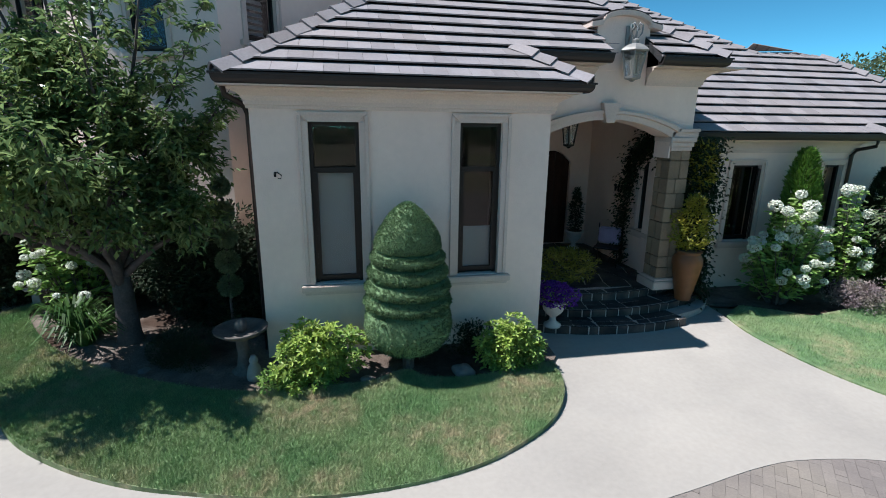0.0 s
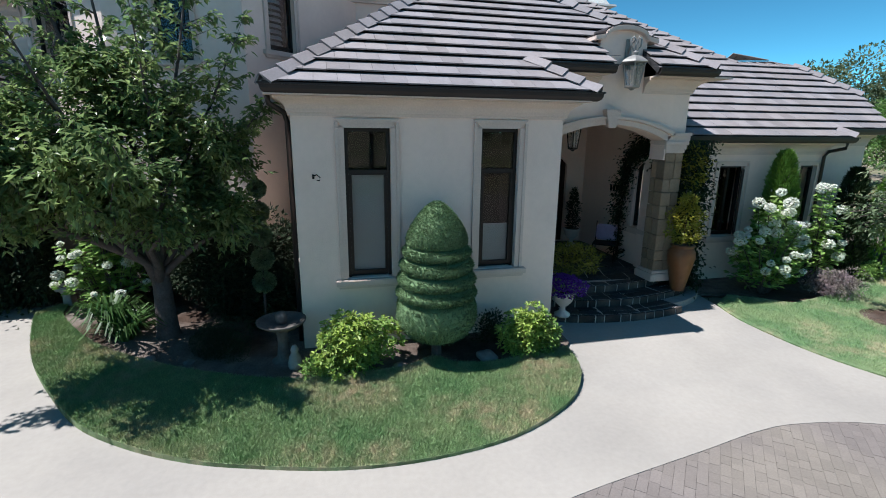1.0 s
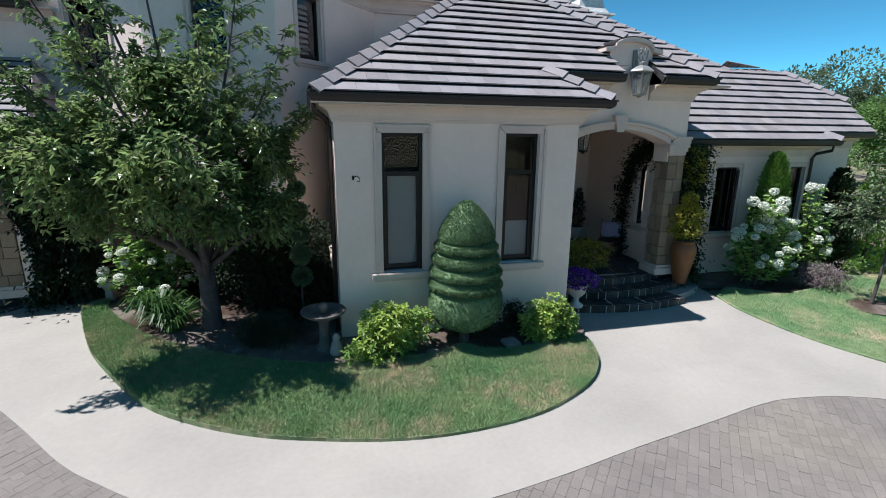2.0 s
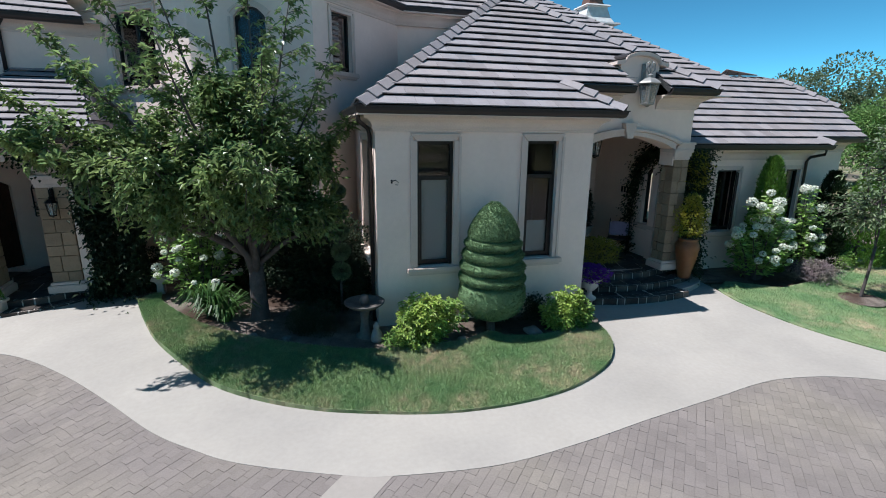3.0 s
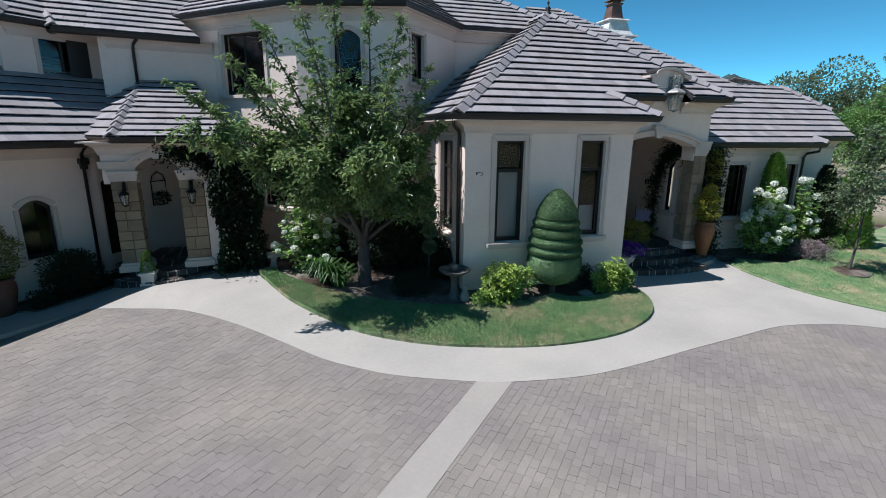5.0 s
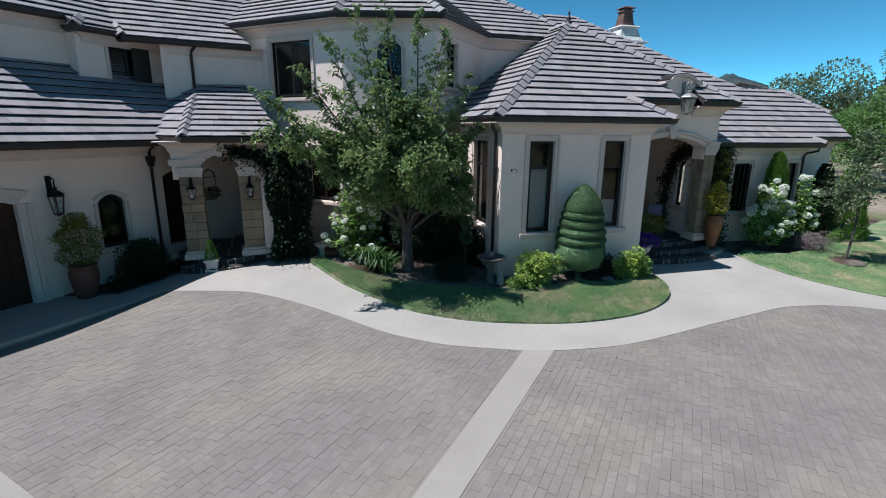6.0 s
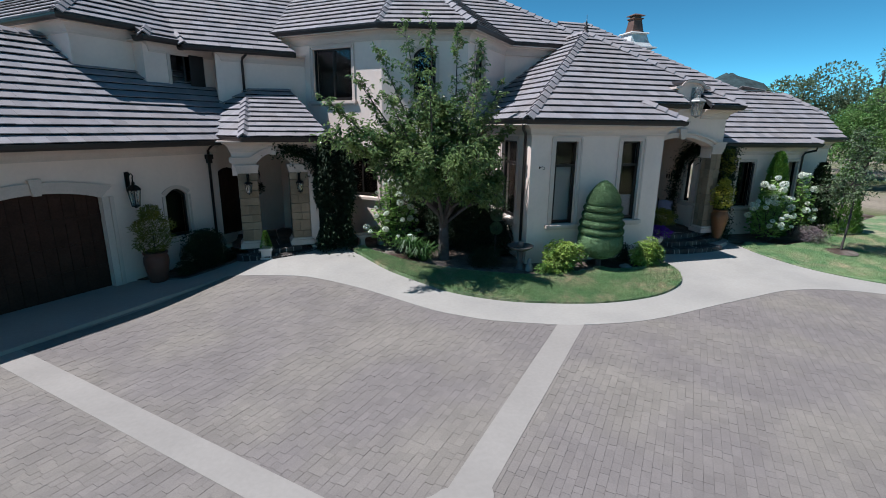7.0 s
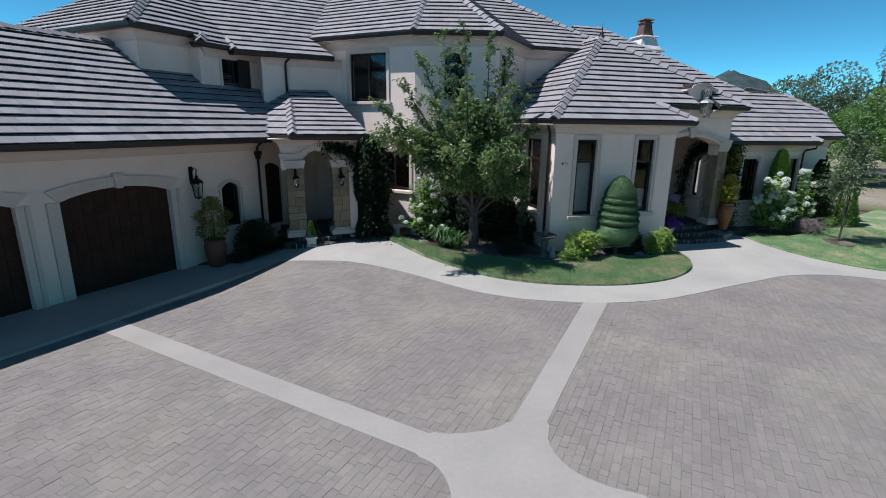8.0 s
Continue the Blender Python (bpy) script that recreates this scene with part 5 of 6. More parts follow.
# topiary
def topiary(m):
    t = thing("topiary", "clipped evergreen topiary with ringed tiers and a domed top", "topiary", m)
    lv = Leaves(7)
    r = random.Random(7)

    def lumpy(bm):
        for v in bm.verts:
            k = 1 + 0.03 * noise.noise(v.co * 4.0) + 0.015 * noise.noise(v.co * 13.0)
            v.co.x, v.co.y = v.co.x * k, v.co.y * k

    def sprigs(prof, n, lean):
        """Short upright sprigs over a turned outline, more where it is wide."""
        seg = [(a, b, (a[0] + b[0]) * math.hypot(a[0] - b[0], a[1] - b[1])) for a, b in zip(prof, prof[1:])]
        for _ in range(n):
            a, b, _ = r.choices(seg, [q[2] for q in seg])[0]
            k, ang = r.random(), r.uniform(0, 6.283)
            if a is prof[0] or b is prof[-1] and b[0] > 0.2:
                continue
            rr, zz = a[0] + (b[0] - a[0]) * k, a[1] + (b[1] - a[1]) * k
            out = Vector((math.cos(ang) * (b[1] - a[1] + 0.02), math.sin(ang) * (b[1] - a[1] + 0.02), a[0] - b[0])).normalized()
            w = 1 + 0.03 * noise.noise(Vector((rr * math.cos(ang), rr * math.sin(ang), zz)) * 4.0)
            lv.leaf((rr * w * math.cos(ang), rr * w * math.sin(ang), zz), out + Vector((0, 0, lean)) + rand_in(r) * 1.3, r.uniform(0.025, 0.048), 0.014)

    bm = bmesh.new()
    tube(bm, [(0, 0, -0.1), (0, 0, 0.5)], [0.09, 0.08], 10)
    part("trunk", bm, BARK, t)
    for z0, h, rad, low in ((0.3, 0.7, 0.62, 0.26), (1.0, 0.21, 0.615, 0.52), (1.21, 0.21, 0.595, 0.5), (1.42, 0.22, 0.555, 0.46), (1.64, 0.2, 0.515, 0.42)):
        prof = [(low, z0)] + [(low + (rad - low) * math.sin(math.pi / 2 * k / 5) ** 0.7, z0 + h * 0.62 * k / 5) for k in range(1, 6)]
        prof += [(rad - 0.02, z0 + h - 0.06), (rad - 0.055, z0 + h - 0.02), (rad - 0.12, z0 + h)]
        bm = bmesh.new()
        lathe(bm, prof, seg=48)
        lumpy(bm)
        part("tier", bm, LEAF_BOX, t, smooth=True)
        sprigs(prof, 7500 if h > 0.4 else 5600, 0.5)
    prof = [(0.37, 1.82), (0.44, 1.86), (0.46, 1.92), (0.44, 2.0), (0.395, 2.1), (0.335, 2.2), (0.265, 2.3), (0.185, 2.39), (0.1, 2.46), (0.03, 2.5)]
    bm = bmesh.new()
    lathe(bm, prof, seg=48)
    lumpy(bm)
    part("dome", bm, LEAF_BOX, t, smooth=True)
    sprigs(prof, 9500, 0.6)
    lv.part("foliage", LEAF_BOX, t)


topiary(place(1.16, 6.84))
shrub("shrub", place(-0.05, 6.68), "bright lime-green leafy shrub below the pavilion window", (0.72, 0.5, 0.66), LEAF_LIME, 21, 850, (0.085, 0.04), 0.66, whorl=5, lumps=12, group="lime shrubs by the pavilion")
shrub("shrub", place(2.6, 6.68), "bright lime-green leafy shrub beside the entrance walk", (0.62, 0.45, 0.6), LEAF_LIME, 22, 680, (0.085, 0.04), 0.64, whorl=5, lumps=10, group="lime shrubs by the pavilion")
shrub("shrub", place(-0.55, 6.62), "low mid-green shrub at the edge of the bed", (0.4, 0.32, 0.3), LEAF_HYD, 23, 1300, (0.06, 0.03))
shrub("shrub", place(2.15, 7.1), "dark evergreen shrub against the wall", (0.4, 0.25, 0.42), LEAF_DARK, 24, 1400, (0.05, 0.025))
shrub("boxwood", place(-2.15, 7.45), "rounded dark boxwood bush under the tree", (0.55, 0.5, 0.5), LEAF_SHADED, 25, 6500, (0.03, 0.016), 0.5, lumps=9)
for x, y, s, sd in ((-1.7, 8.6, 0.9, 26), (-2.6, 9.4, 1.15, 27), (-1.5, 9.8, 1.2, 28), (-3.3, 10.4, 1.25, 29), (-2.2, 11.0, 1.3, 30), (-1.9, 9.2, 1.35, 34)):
    shrub("shrub", place(x, y), "dark leafy shrub in the shade of the house", (s, s * 0.8, s), LEAF_SHADED, sd, 5200, (0.1, 0.05), 0.6, group="dark shrubs behind the tree")
strap_clump(place(-4.05, 8.55), "clump of arching green strap leaves", 31, 150, 0.6)
strap_clump(place(-3.75, 8.2), "clump of arching green strap leaves", 32, 110, 0.5)


def hydrangea(m, label, r3, seed, stems, heads, lean=0.0, head_r=0.1, group=""):
    """Upright canes that fan out, each with pairs of broad leaves, and rounded cones of white florets at the tips."""
    t = thing("hydrangea", label, "hydrangea", m, group)
    r = random.Random(seed)
    rx, ry, h = r3
    bm = bmesh.new()
    lv = Leaves(seed)
    tips = []
    for k in range(stems):
        a, f = r.uniform(0, 6.283), r.random() ** 0.6
        tip = Vector((math.cos(a) * rx * f + lean, math.sin(a) * ry * f, h * (1.0 - 0.7 * f ** 2) * r.uniform(0.6, 1.0)))
        foot = Vector((tip.x * 0.15, tip.y * 0.2, -0.05))
        mid = foot.lerp(tip, 0.55) + Vector((0, 0, 0.12))
        tube(bm, [foot, mid, tip], [0.014, 0.01, 0.006], 5)
        tips.append((tip, (tip - mid).normalized()))
        n = int(26 * (tip - foot).length)
        for q in range(n):
            g = 0.22 + 0.78 * r.random() ** 0.8
            p = foot.lerp(mid, g / 0.55) if g < 0.55 else mid.lerp(tip, (g - 0.55) / 0.45)
            b = r.uniform(0, 6.283)
            lv.blunt(p + Vector((math.cos(b), math.sin(b), 0)) * r.uniform(0.02, 0.08), Vector((math.cos(b), math.sin(b), r.uniform(-0.35, 0.45))), r.uniform(0.1, 0.17), r.uniform(0.06, 0.095), 0.15)
    part("stem", bm, BARK, t)["kind"] = "stuff"
    lv.part("foliage", LEAF_HYD, t)
    tips.sort(key=lambda e: e[0].y * 1.5 + r.uniform(-0.8, 0.8))
    for tip, up in tips[:heads]:
        fl = Leaves(seed + int(tip.x * 100) + 500)
        fr = head_r * r.uniform(0.6, 1.3) * (0.75 + 0.35 * tip.z / h)
        c = tip + up * fr * 0.6
        for _ in range(230):
            d = rand_in(r).normalized()
            fl.blunt(c + Vector((d.x, d.y, d.z * 0.85)) * fr * r.uniform(0.8, 0.98), d.cross(rand_in(r)) + d * 0.15, fr * 0.36, fr * 0.36, 0.05)
        fl.part("flower", PETAL, t, "rounded white flower head")


hydrangea(place(-4.38, 9.50), "tall hydrangea with greenish white flower heads", (0.8, 0.65, 2.4), 33, 56, 36, 0.0, 0.09)

# right bed
hydrangea(place(8.95, 8.2), "hydrangea full of white flower heads beside the entrance", (0.95, 0.55, 2.3), 41, 58, 34, 0.1, 0.105, "white hydrangeas along the wing")
hydrangea(place(10.5, 8.35), "slender hydrangea with white flower heads behind the plum-coloured bush", (0.55, 0.4, 2.4), 42, 26, 14, 0.15, 0.105, "white hydrangeas along the wing")


def conifer(m, label, h, r0, leaf, seed, n=5200, category="conifer"):
    t = thing("conifer", label, category, m)
    r = random.Random(seed)
    bm = bmesh.new()
    tube(bm, [(0, 0, -0.1), (0, 0, h * 0.6), (0, 0, h * 0.95)], [0.06, 0.04, 0.01], 7)
    part("trunk", bm, BARK, t)
    lv = Leaves(seed)
    for _ in range(n):
        k = r.random() ** 1.3
        a = r.uniform(0, 6.283)
        rr = r0 * (1 - k) ** 0.42 * r.uniform(0.72, 1.03) * (1 + 0.12 * math.sin(5 * a + 9 * k))
        p = Vector((rr * math.cos(a), rr * math.sin(a), 0.05 + k * h))
        lv.leaf(p, Vector((math.cos(a) * 0.6, math.sin(a) * 0.6, 1.0)) + rand_in(r) * 0.5, r.uniform(0.07, 0.15), 0.045)
    lv.part("foliage", leaf, t)


conifer(place(9.75, 8.8), "bright green conical evergreen against the wing", 3.0, 0.5, LEAF_THUJA, 43, 8000)
conifer(place(12.1, 8.9), "narrow dark evergreen at the end of the wing", 2.6, 0.5, LEAF_DARK, 44)
conifer(place(13.2, 8.7), "rounded green evergreen at the end of the wing", 2.5, 0.7, LEAF_THUJA, 45)
shrub("barberry", place(10.6, 7.8), "low dusty plum-coloured bush at the lawn's edge", (0.85, 0.6, 0.48), LEAF_PLUM, 46, 3600, (0.05, 0.022), 0.55, lumps=12)
shrub("shrub", place(12.3, 8.4), "small green shrub beside the plum-coloured bush", (0.35, 0.35, 0.4), LEAF_HYD, 47, 900, (0.08, 0.04))
tree("young_tree", place(10.4, 6.55), "young staked tree with thin grey-green foliage on the lawn", [((0, 0, 2.6), (0.9, 0.9, 0.9)), ((0.15, 0, 3.5), (0.6, 0.6, 0.7)), ((-0.2, 0.2, 2.0), (0.9, 0.8, 0.45))],
     (1.3, 0.035, 0.03), LEAF_PALE, 48, twigs=110, per=20, size=(0.11, 0.055))
bm = bmesh.new()
lathe(bm, [(0.5, 0.0), (0.42, 0.05), (0.05, 0.07)], seg=20)
tagged(part("mulch_ring", bm, SOIL, m=place(10.4, 6.55, 0.02)), "ring of reddish bark mulch round the young tree", "mulch")


def vine(name, m, label, w, h, seed, n, leaf, size=(0.07, 0.045), bulge=0.18):
    """A climber on a wall in the x-z plane of m, thick and ragged at the edges."""
    t = thing(name, label, "climbing plant", m)
    r = random.Random(seed)
    bm = bmesh.new()
    for k in range(4):
        x = r.uniform(0.2, 0.8) * w
        tube(bm, [(x, -0.03, 0), (x + r.uniform(-0.15, 0.15), -0.05, h * 0.5), (x + r.uniform(-0.2, 0.2), -0.05, h * 0.92)], [0.025, 0.016, 0.006], 6)
    part("stem", bm, BARK, t)["kind"] = "stuff"
    lv = Leaves(seed)
    for _ in range(n):
        z = r.random() * h
        x = w * (0.5 + 0.5 * (r.random() ** 0.7) * r.choice((-1, 1)) * (0.85 + 0.14 * math.sin(z * 3.1 + seed)))
        lv.leaf((x, -abs(r.gauss(0, bulge)) - 0.01, z), (r.uniform(-1, 1), -0.7, r.uniform(-1, 0.3)), size[0] * r.uniform(0.7, 1.2), size[1])
    lv.part("foliage", leaf, t)
    return t


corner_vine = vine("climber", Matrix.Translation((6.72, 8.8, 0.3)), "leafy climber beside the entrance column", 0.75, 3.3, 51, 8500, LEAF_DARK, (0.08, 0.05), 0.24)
vine("wisteria", PQ @ Matrix.Translation((2.1, 0.25, 0.35)), "dense dark climber covering the corner by the side porch", 1.25, 3.4, 52, 16000, LEAF_SHADED, (0.11, 0.06), 0.36)


def arch_vine(m, label, line, seed, n, leaf):
    """A climber trained along a line on a wall."""
    t = thing("trained_climber", label, "climbing plant", m)
    bm = bmesh.new()
    tube(bm, [(x, -0.05, z) for x, z in line], 0.014, 6)
    part("stem", bm, BARK, t)
    lv = Leaves(seed)
    r = lv.rng
    for _ in range(n):
        k = r.random() * (len(line) - 1.001)
        i = int(k)
        x, z = (line[i][j] + (line[i + 1][j] - line[i][j]) * (k - i) for j in (0, 1))
        w = 0.13 + 0.05 * math.sin(9 * k)
        lv.leaf((x + r.gauss(0, w), -abs(r.gauss(0.04, 0.1)) - 0.01, z + r.gauss(0, w)), (r.uniform(-1, 1), -0.7, r.uniform(-1, 0.3)), 0.09 * r.uniform(0.7, 1.2), 0.05)
    lv.part("foliage", leaf, t)


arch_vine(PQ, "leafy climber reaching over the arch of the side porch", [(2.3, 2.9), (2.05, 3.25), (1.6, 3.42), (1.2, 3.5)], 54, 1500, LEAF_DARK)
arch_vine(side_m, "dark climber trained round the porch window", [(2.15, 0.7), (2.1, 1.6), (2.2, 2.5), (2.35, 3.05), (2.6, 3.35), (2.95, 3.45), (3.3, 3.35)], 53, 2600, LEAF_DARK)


# ---- steps and paved porches ----
def arc_step(parent, cx, cy, r, a0, a1, z0, z1, inner):
    """One curved step: mortar body with dark stones proud of it on riser and tread."""
    n = 40
    bm = bmesh.new()
    ang = [a0 + (a1 - a0) * k / n for k in range(n + 1)]
    top = [(cx + (r - 0.012) * math.cos(a), cy + (r - 0.012) * math.sin(a)) for a in ang]
    ins = [(cx + inner * math.cos(a), cy + inner * math.sin(a)) for a in ang]
    v = [(x, y, z0) for x, y in top] + [(x, y, z1 - 0.012) for x, y in top] + [(x, y, z1 - 0.012) for x, y in ins]
    f = [(i, i + 1, n + 2 + i, n + 1 + i) for i in range(n)] + [(n + 1 + i, n + 2 + i, 2 * n + 3 + i, 2 * n + 2 + i) for i in range(n)]
    add(bm, v, f)
    step = part("step", bm, MORTAR, parent)
    rng = random.Random(int(r * 100))
    a = a0
    while a < a1 - 0.02:
        w = rng.uniform(0.16, 0.34) / r
        b = min(a1, a + w)
        g = 0.014 / r
        bm = bmesh.new()
        pts = []
        for q in (a + g, (a + b) / 2, b - g):
            pts.append((math.cos(q), math.sin(q)))
        outer, inn = [(cx + r * c, cy + r * s) for c, s in pts], [(cx + (r - 0.05) * c, cy + (r - 0.05) * s) for c, s in pts]
        o = rng.uniform(0.0, 0.01)
        vs = [(x, y, z0 + 0.03) for x, y in outer] + [(x, y, z1 - 0.006) for x, y in outer] + [(x, y, z1 - 0.006) for x, y in inn]
        add(bm, vs, [(0, 1, 4, 3), (1, 2, 5, 4), (3, 4, 7, 6), (4, 5, 8, 7), (0, 3, 6), (2, 8, 5)])
        part("stone", bm, FLAG, step)
        a = b
    # tread stones
    a = a0
    while a < a1 - 0.02:
        w = rng.uniform(0.25, 0.5) / r
        b = min(a1, a + w)
        g = 0.016 / r
        mid_r = inner + (r - 0.06 - inner) * rng.uniform(0.4, 0.65)
        skew = rng.uniform(-0.05, 0.05) / r
        bands_ = ((mid_r + 0.016, r - 0.075), (inner + 0.02, mid_r - 0.016)) if r - inner > 0.3 and rng.random() < 0.6 else ((inner + 0.02, r - 0.075),)
        for ra, rb in bands_:
            bm = bmesh.new()
            q = [(ra, a + g + skew), (rb, a + g), (rb, b - g), (ra, b - g + skew)]
            xy = [(cx + rr * math.cos(t), cy + rr * math.sin(t)) for rr, t in q]
            add(bm, [(x, y, z1 - 0.02) for x, y in xy] + [(x, y, z1) for x, y in xy], [(4, 5, 6, 7)] + [(i, (i + 1) % 4, 4 + (i + 1) % 4, 4 + i) for i in range(4)])
            part("stone", bm, FLAG, step)
        a = b
    return step


def flag_floor(parent, poly, z, seed, cell=0.42):
    """Irregular dark flagstones with pale joints over a porch floor."""
    bm = bmesh.new()
    add(bm, [(x, y, z - 0.012) for x, y in poly], [tuple(range(len(poly)))])
    part("mortar_bed", bm, MORTAR, parent)
    rng = random.Random(seed)
    xs, ys = [p[0] for p in poly], [p[1] for p in poly]
    nx, ny = int((max(xs) - min(xs)) / cell) + 2, int((max(ys) - min(ys)) / cell) + 2
    g = {(i, j): (min(xs) + (i + rng.uniform(-0.3, 0.3)) * cell, min(ys) + (j + rng.uniform(-0.3, 0.3)) * cell) for i in range(nx + 1) for j in range(ny + 1)}
    for i in range(nx):
        for j in range(ny):
            q = [g[i, j], g[i + 1, j], g[i + 1, j + 1], g[i, j + 1]]
            cx, cy = sum(p[0] for p in q) / 4, sum(p[1] for p in q) / 4
            if not inside(cx, cy, poly):
                continue
            q = [(x + (cx - x) * 0.075, y + (cy - y) * 0.075) for x, y in q]
            bm = bmesh.new()
            add(bm, [(x, y, z - 0.012) for x, y in q] + [(x, y, z + rng.uniform(0, 0.003)) for x, y in q], [(4, 5, 6, 7)] + [(k, (k + 1) % 4, 4 + (k + 1) % 4, 4 + k) for k in range(4)])
            part("flagstone", bm, FLAG, parent)


steps = thing("entrance_steps", "three curved dark flagstone steps with pale joints", "steps", kind="structure")
SC = (5.2, 12.2)


def ang_at(x, r):
    return -math.acos(max(-1, min(1, (x - SC[0]) / r)))


arc_step(steps, *SC, 4.8, ang_at(3.43, 4.8), ang_at(6.4, 4.8), 0.1, 0.37, 4.34)
arc_step(steps, *SC, 4.34, ang_at(3.43, 4.34), ang_at(7.2, 4.34), 0.3, 0.5, 3.85)
arc_step(steps, *SC, 3.87, ang_at(3.43, 3.87), ang_at(6.75, 3.87), 0.42, FLOOR_Z, 3.6)
porch_poly = [(SC[0] + 3.6 * math.cos(a), SC[1] + 3.6 * math.sin(a)) for a in [ang_at(3.45, 3.6) + (ang_at(6.66, 3.6) - ang_at(3.45, 3.6)) * k / 16 for k in range(17)]] + [(6.66, 12.4), (3.45, 12.4)]
flag_floor(steps, porch_poly, FLOOR_Z, 5)
bm = bmesh.new()
ledge = spline([(6.3, 7.72), (6.75, 7.86), (7.2, 8.1), (7.55, 8.45)], 5)
for (ax, ay), (bx, by) in zip(ledge, ledge[1:]):
    d = Vector((bx - ax, by - ay)).normalized()
    n = Vector((-d.y, d.x)) * 0.3
    add(bm, [(ax, ay, 0.15), (bx, by, 0.15), (bx + n.x, by + n.y, 0.15), (ax + n.x, ay + n.y, 0.15), (ax, ay, 0.37), (bx, by, 0.37), (bx + n.x, by + n.y, 0.37), (ax + n.x, ay + n.y, 0.37)],
        [(0, 1, 5, 4), (4, 5, 6, 7), (2, 3, 7, 6), (0, 4, 7, 3), (1, 2, 6, 5)])
part("kerb", bm, BENCH, steps, "pale sawn stone kerb at the end of the steps", bevel=0.0)

psteps = thing("porch_steps", "two curved dark flagstone steps to the side porch", "steps", kind="structure")
PC = (-7.9, 10.85)
for r_, z0, z1, inn in ((1.42, 0.1, 0.42, 1.04), (1.06, 0.3, PF, 0.6)):
    arc_step(psteps, *PC, r_, radians(-140), radians(5), z0, z1, inn)
flag_floor(psteps, [(p.x, p.y) for p in (PQ @ Vector((-0.1, 0.0, 0)), PQ @ Vector((2.2, 0.0, 0)), PQ @ Vector((2.2, 3.0, 0)), PQ @ Vector((-0.1, 2.2, 0)))], PF, 6)


# ---- loose things ----
def pot(name, m, label, profile, material, plant=None, category="planter", group=""):
    t = thing(name, label, category, m, group)
    bm = bmesh.new()
    lathe(bm, profile, seg=28)
    part("body", bm, material, t, smooth=True)
    r_top, z_top = max(p[0] for p in profile[-3:]) - 0.03, profile[-1][1]
    bm = bmesh.new()
    lathe(bm, [(r_top * 0.92, z_top - 0.03), (r_top * 0.9, z_top + 0.004)], seg=20)
    part("soil", bm, SOIL, t)
    return t


def foliage_on(t, leaf, seed, n, center, radii, size, name="foliage", label="", stem=True, cone=0.0):
    r = random.Random(seed)
    lv = Leaves(seed)
    c = Vector(center)
    for _ in range(n):
        q = rand_in(r)
        q = q.normalized() * (q.length ** 0.5)
        k = 1 - cone * (q.z + 1) / 2
        wob = 1 + 0.25 * math.sin(q.x * 7 + seed) * math.cos(q.y * 6) + 0.2 * math.sin(q.z * 9)
        lv.leaf(c + Vector((q.x * radii[0] * k * wob, q.y * radii[1] * k * wob, q.z * radii[2])), q * 0.6 + Vector((r.uniform(-1, 1), r.uniform(-1, 1), r.uniform(-0.2, 1))), size[0] * r.uniform(0.7, 1.3), size[1])
    if stem:
        bm = bmesh.new()
        tube(bm, [(0, 0, c.z - radii[2] - 0.15), (0.01, 0, c.z)], [0.02, 0.01], 6)
        part("stem", bm, BARK, t)
    return lv.part(name, leaf, t, label)


# sunlight on the climber's top, painted as a lighter yellow-green leaf
foliage_on(corner_vine, LEAF_GOLD, 55, 900, (0.35, -0.3, 2.75), (0.3, 0.2, 0.5), (0.07, 0.045), "young_growth", "leaves coloured yellow-green for the climber's sunlit top", False)
URN = [(0.13, 0.0), (0.145, 0.03), (0.16, 0.12), (0.2, 0.32), (0.25, 0.58), (0.275, 0.74), (0.265, 0.84), (0.225, 0.91), (0.21, 0.94), (0.24, 0.965), (0.235, 0.99)]
u = pot("tall_urn", Matrix.Translation((6.72, 8.15, 0.5)), "tall tapered terracotta urn with a golden shrub on the steps", URN, TERRACOTTA)
foliage_on(u, LEAF_GOLD, 61, 1500, (0, 0, 1.5), (0.42, 0.4, 0.55), (0.08, 0.035), label="golden variegated leaves", cone=0.5)
u = pot("tall_urn", gar_pot := GAR @ Matrix.Translation((0.5, -0.55, 0.0)), "tall red terracotta pot with a yellow-green shrub beside the garage door", [(0.2, 0.0), (0.22, 0.03), (0.27, 0.3), (0.31, 0.55), (0.3, 0.68), (0.26, 0.74), (0.3, 0.78), (0.3, 0.82)], TERRA_RED)
foliage_on(u, LEAF_MAPLE, 62, 2600, (0, 0, 1.4), (0.56, 0.52, 0.66), (0.08, 0.03), label="yellow-green conifer foliage", cone=0.4)
FOOTED = [(0.14, 0.0), (0.15, 0.04), (0.06, 0.1), (0.05, 0.18), (0.1, 0.22), (0.17, 0.3), (0.2, 0.42), (0.24, 0.46), (0.24, 0.49)]
u = pot("footed_urn", Matrix.Translation((3.78, 7.62, 0.37)), "white footed urn overflowing with violet petunias", FOOTED, WHITE_POT, group="white urns by the steps")
foliage_on(u, PETUNIA, 63, 1500, (0, 0, 0.58), (0.36, 0.34, 0.2), (0.05, 0.045), "bloom", "mass of violet petunias", False)
foliage_on(u, LEAF_HYD, 64, 350, (0, 0, 0.52), (0.3, 0.3, 0.16), (0.05, 0.03), stem=False)
u = pot("footed_urn", Matrix.Translation((3.95, 8.05, 0.5)), "white bowl urn with a spreading yellow-green maple", FOOTED, WHITE_POT, group="white urns by the steps")
foliage_on(u, LEAF_MAPLE, 65, 2200, (0.2, 0.05, 0.82), (0.55, 0.45, 0.3), (0.06, 0.03), label="weeping yellow-green leaves")


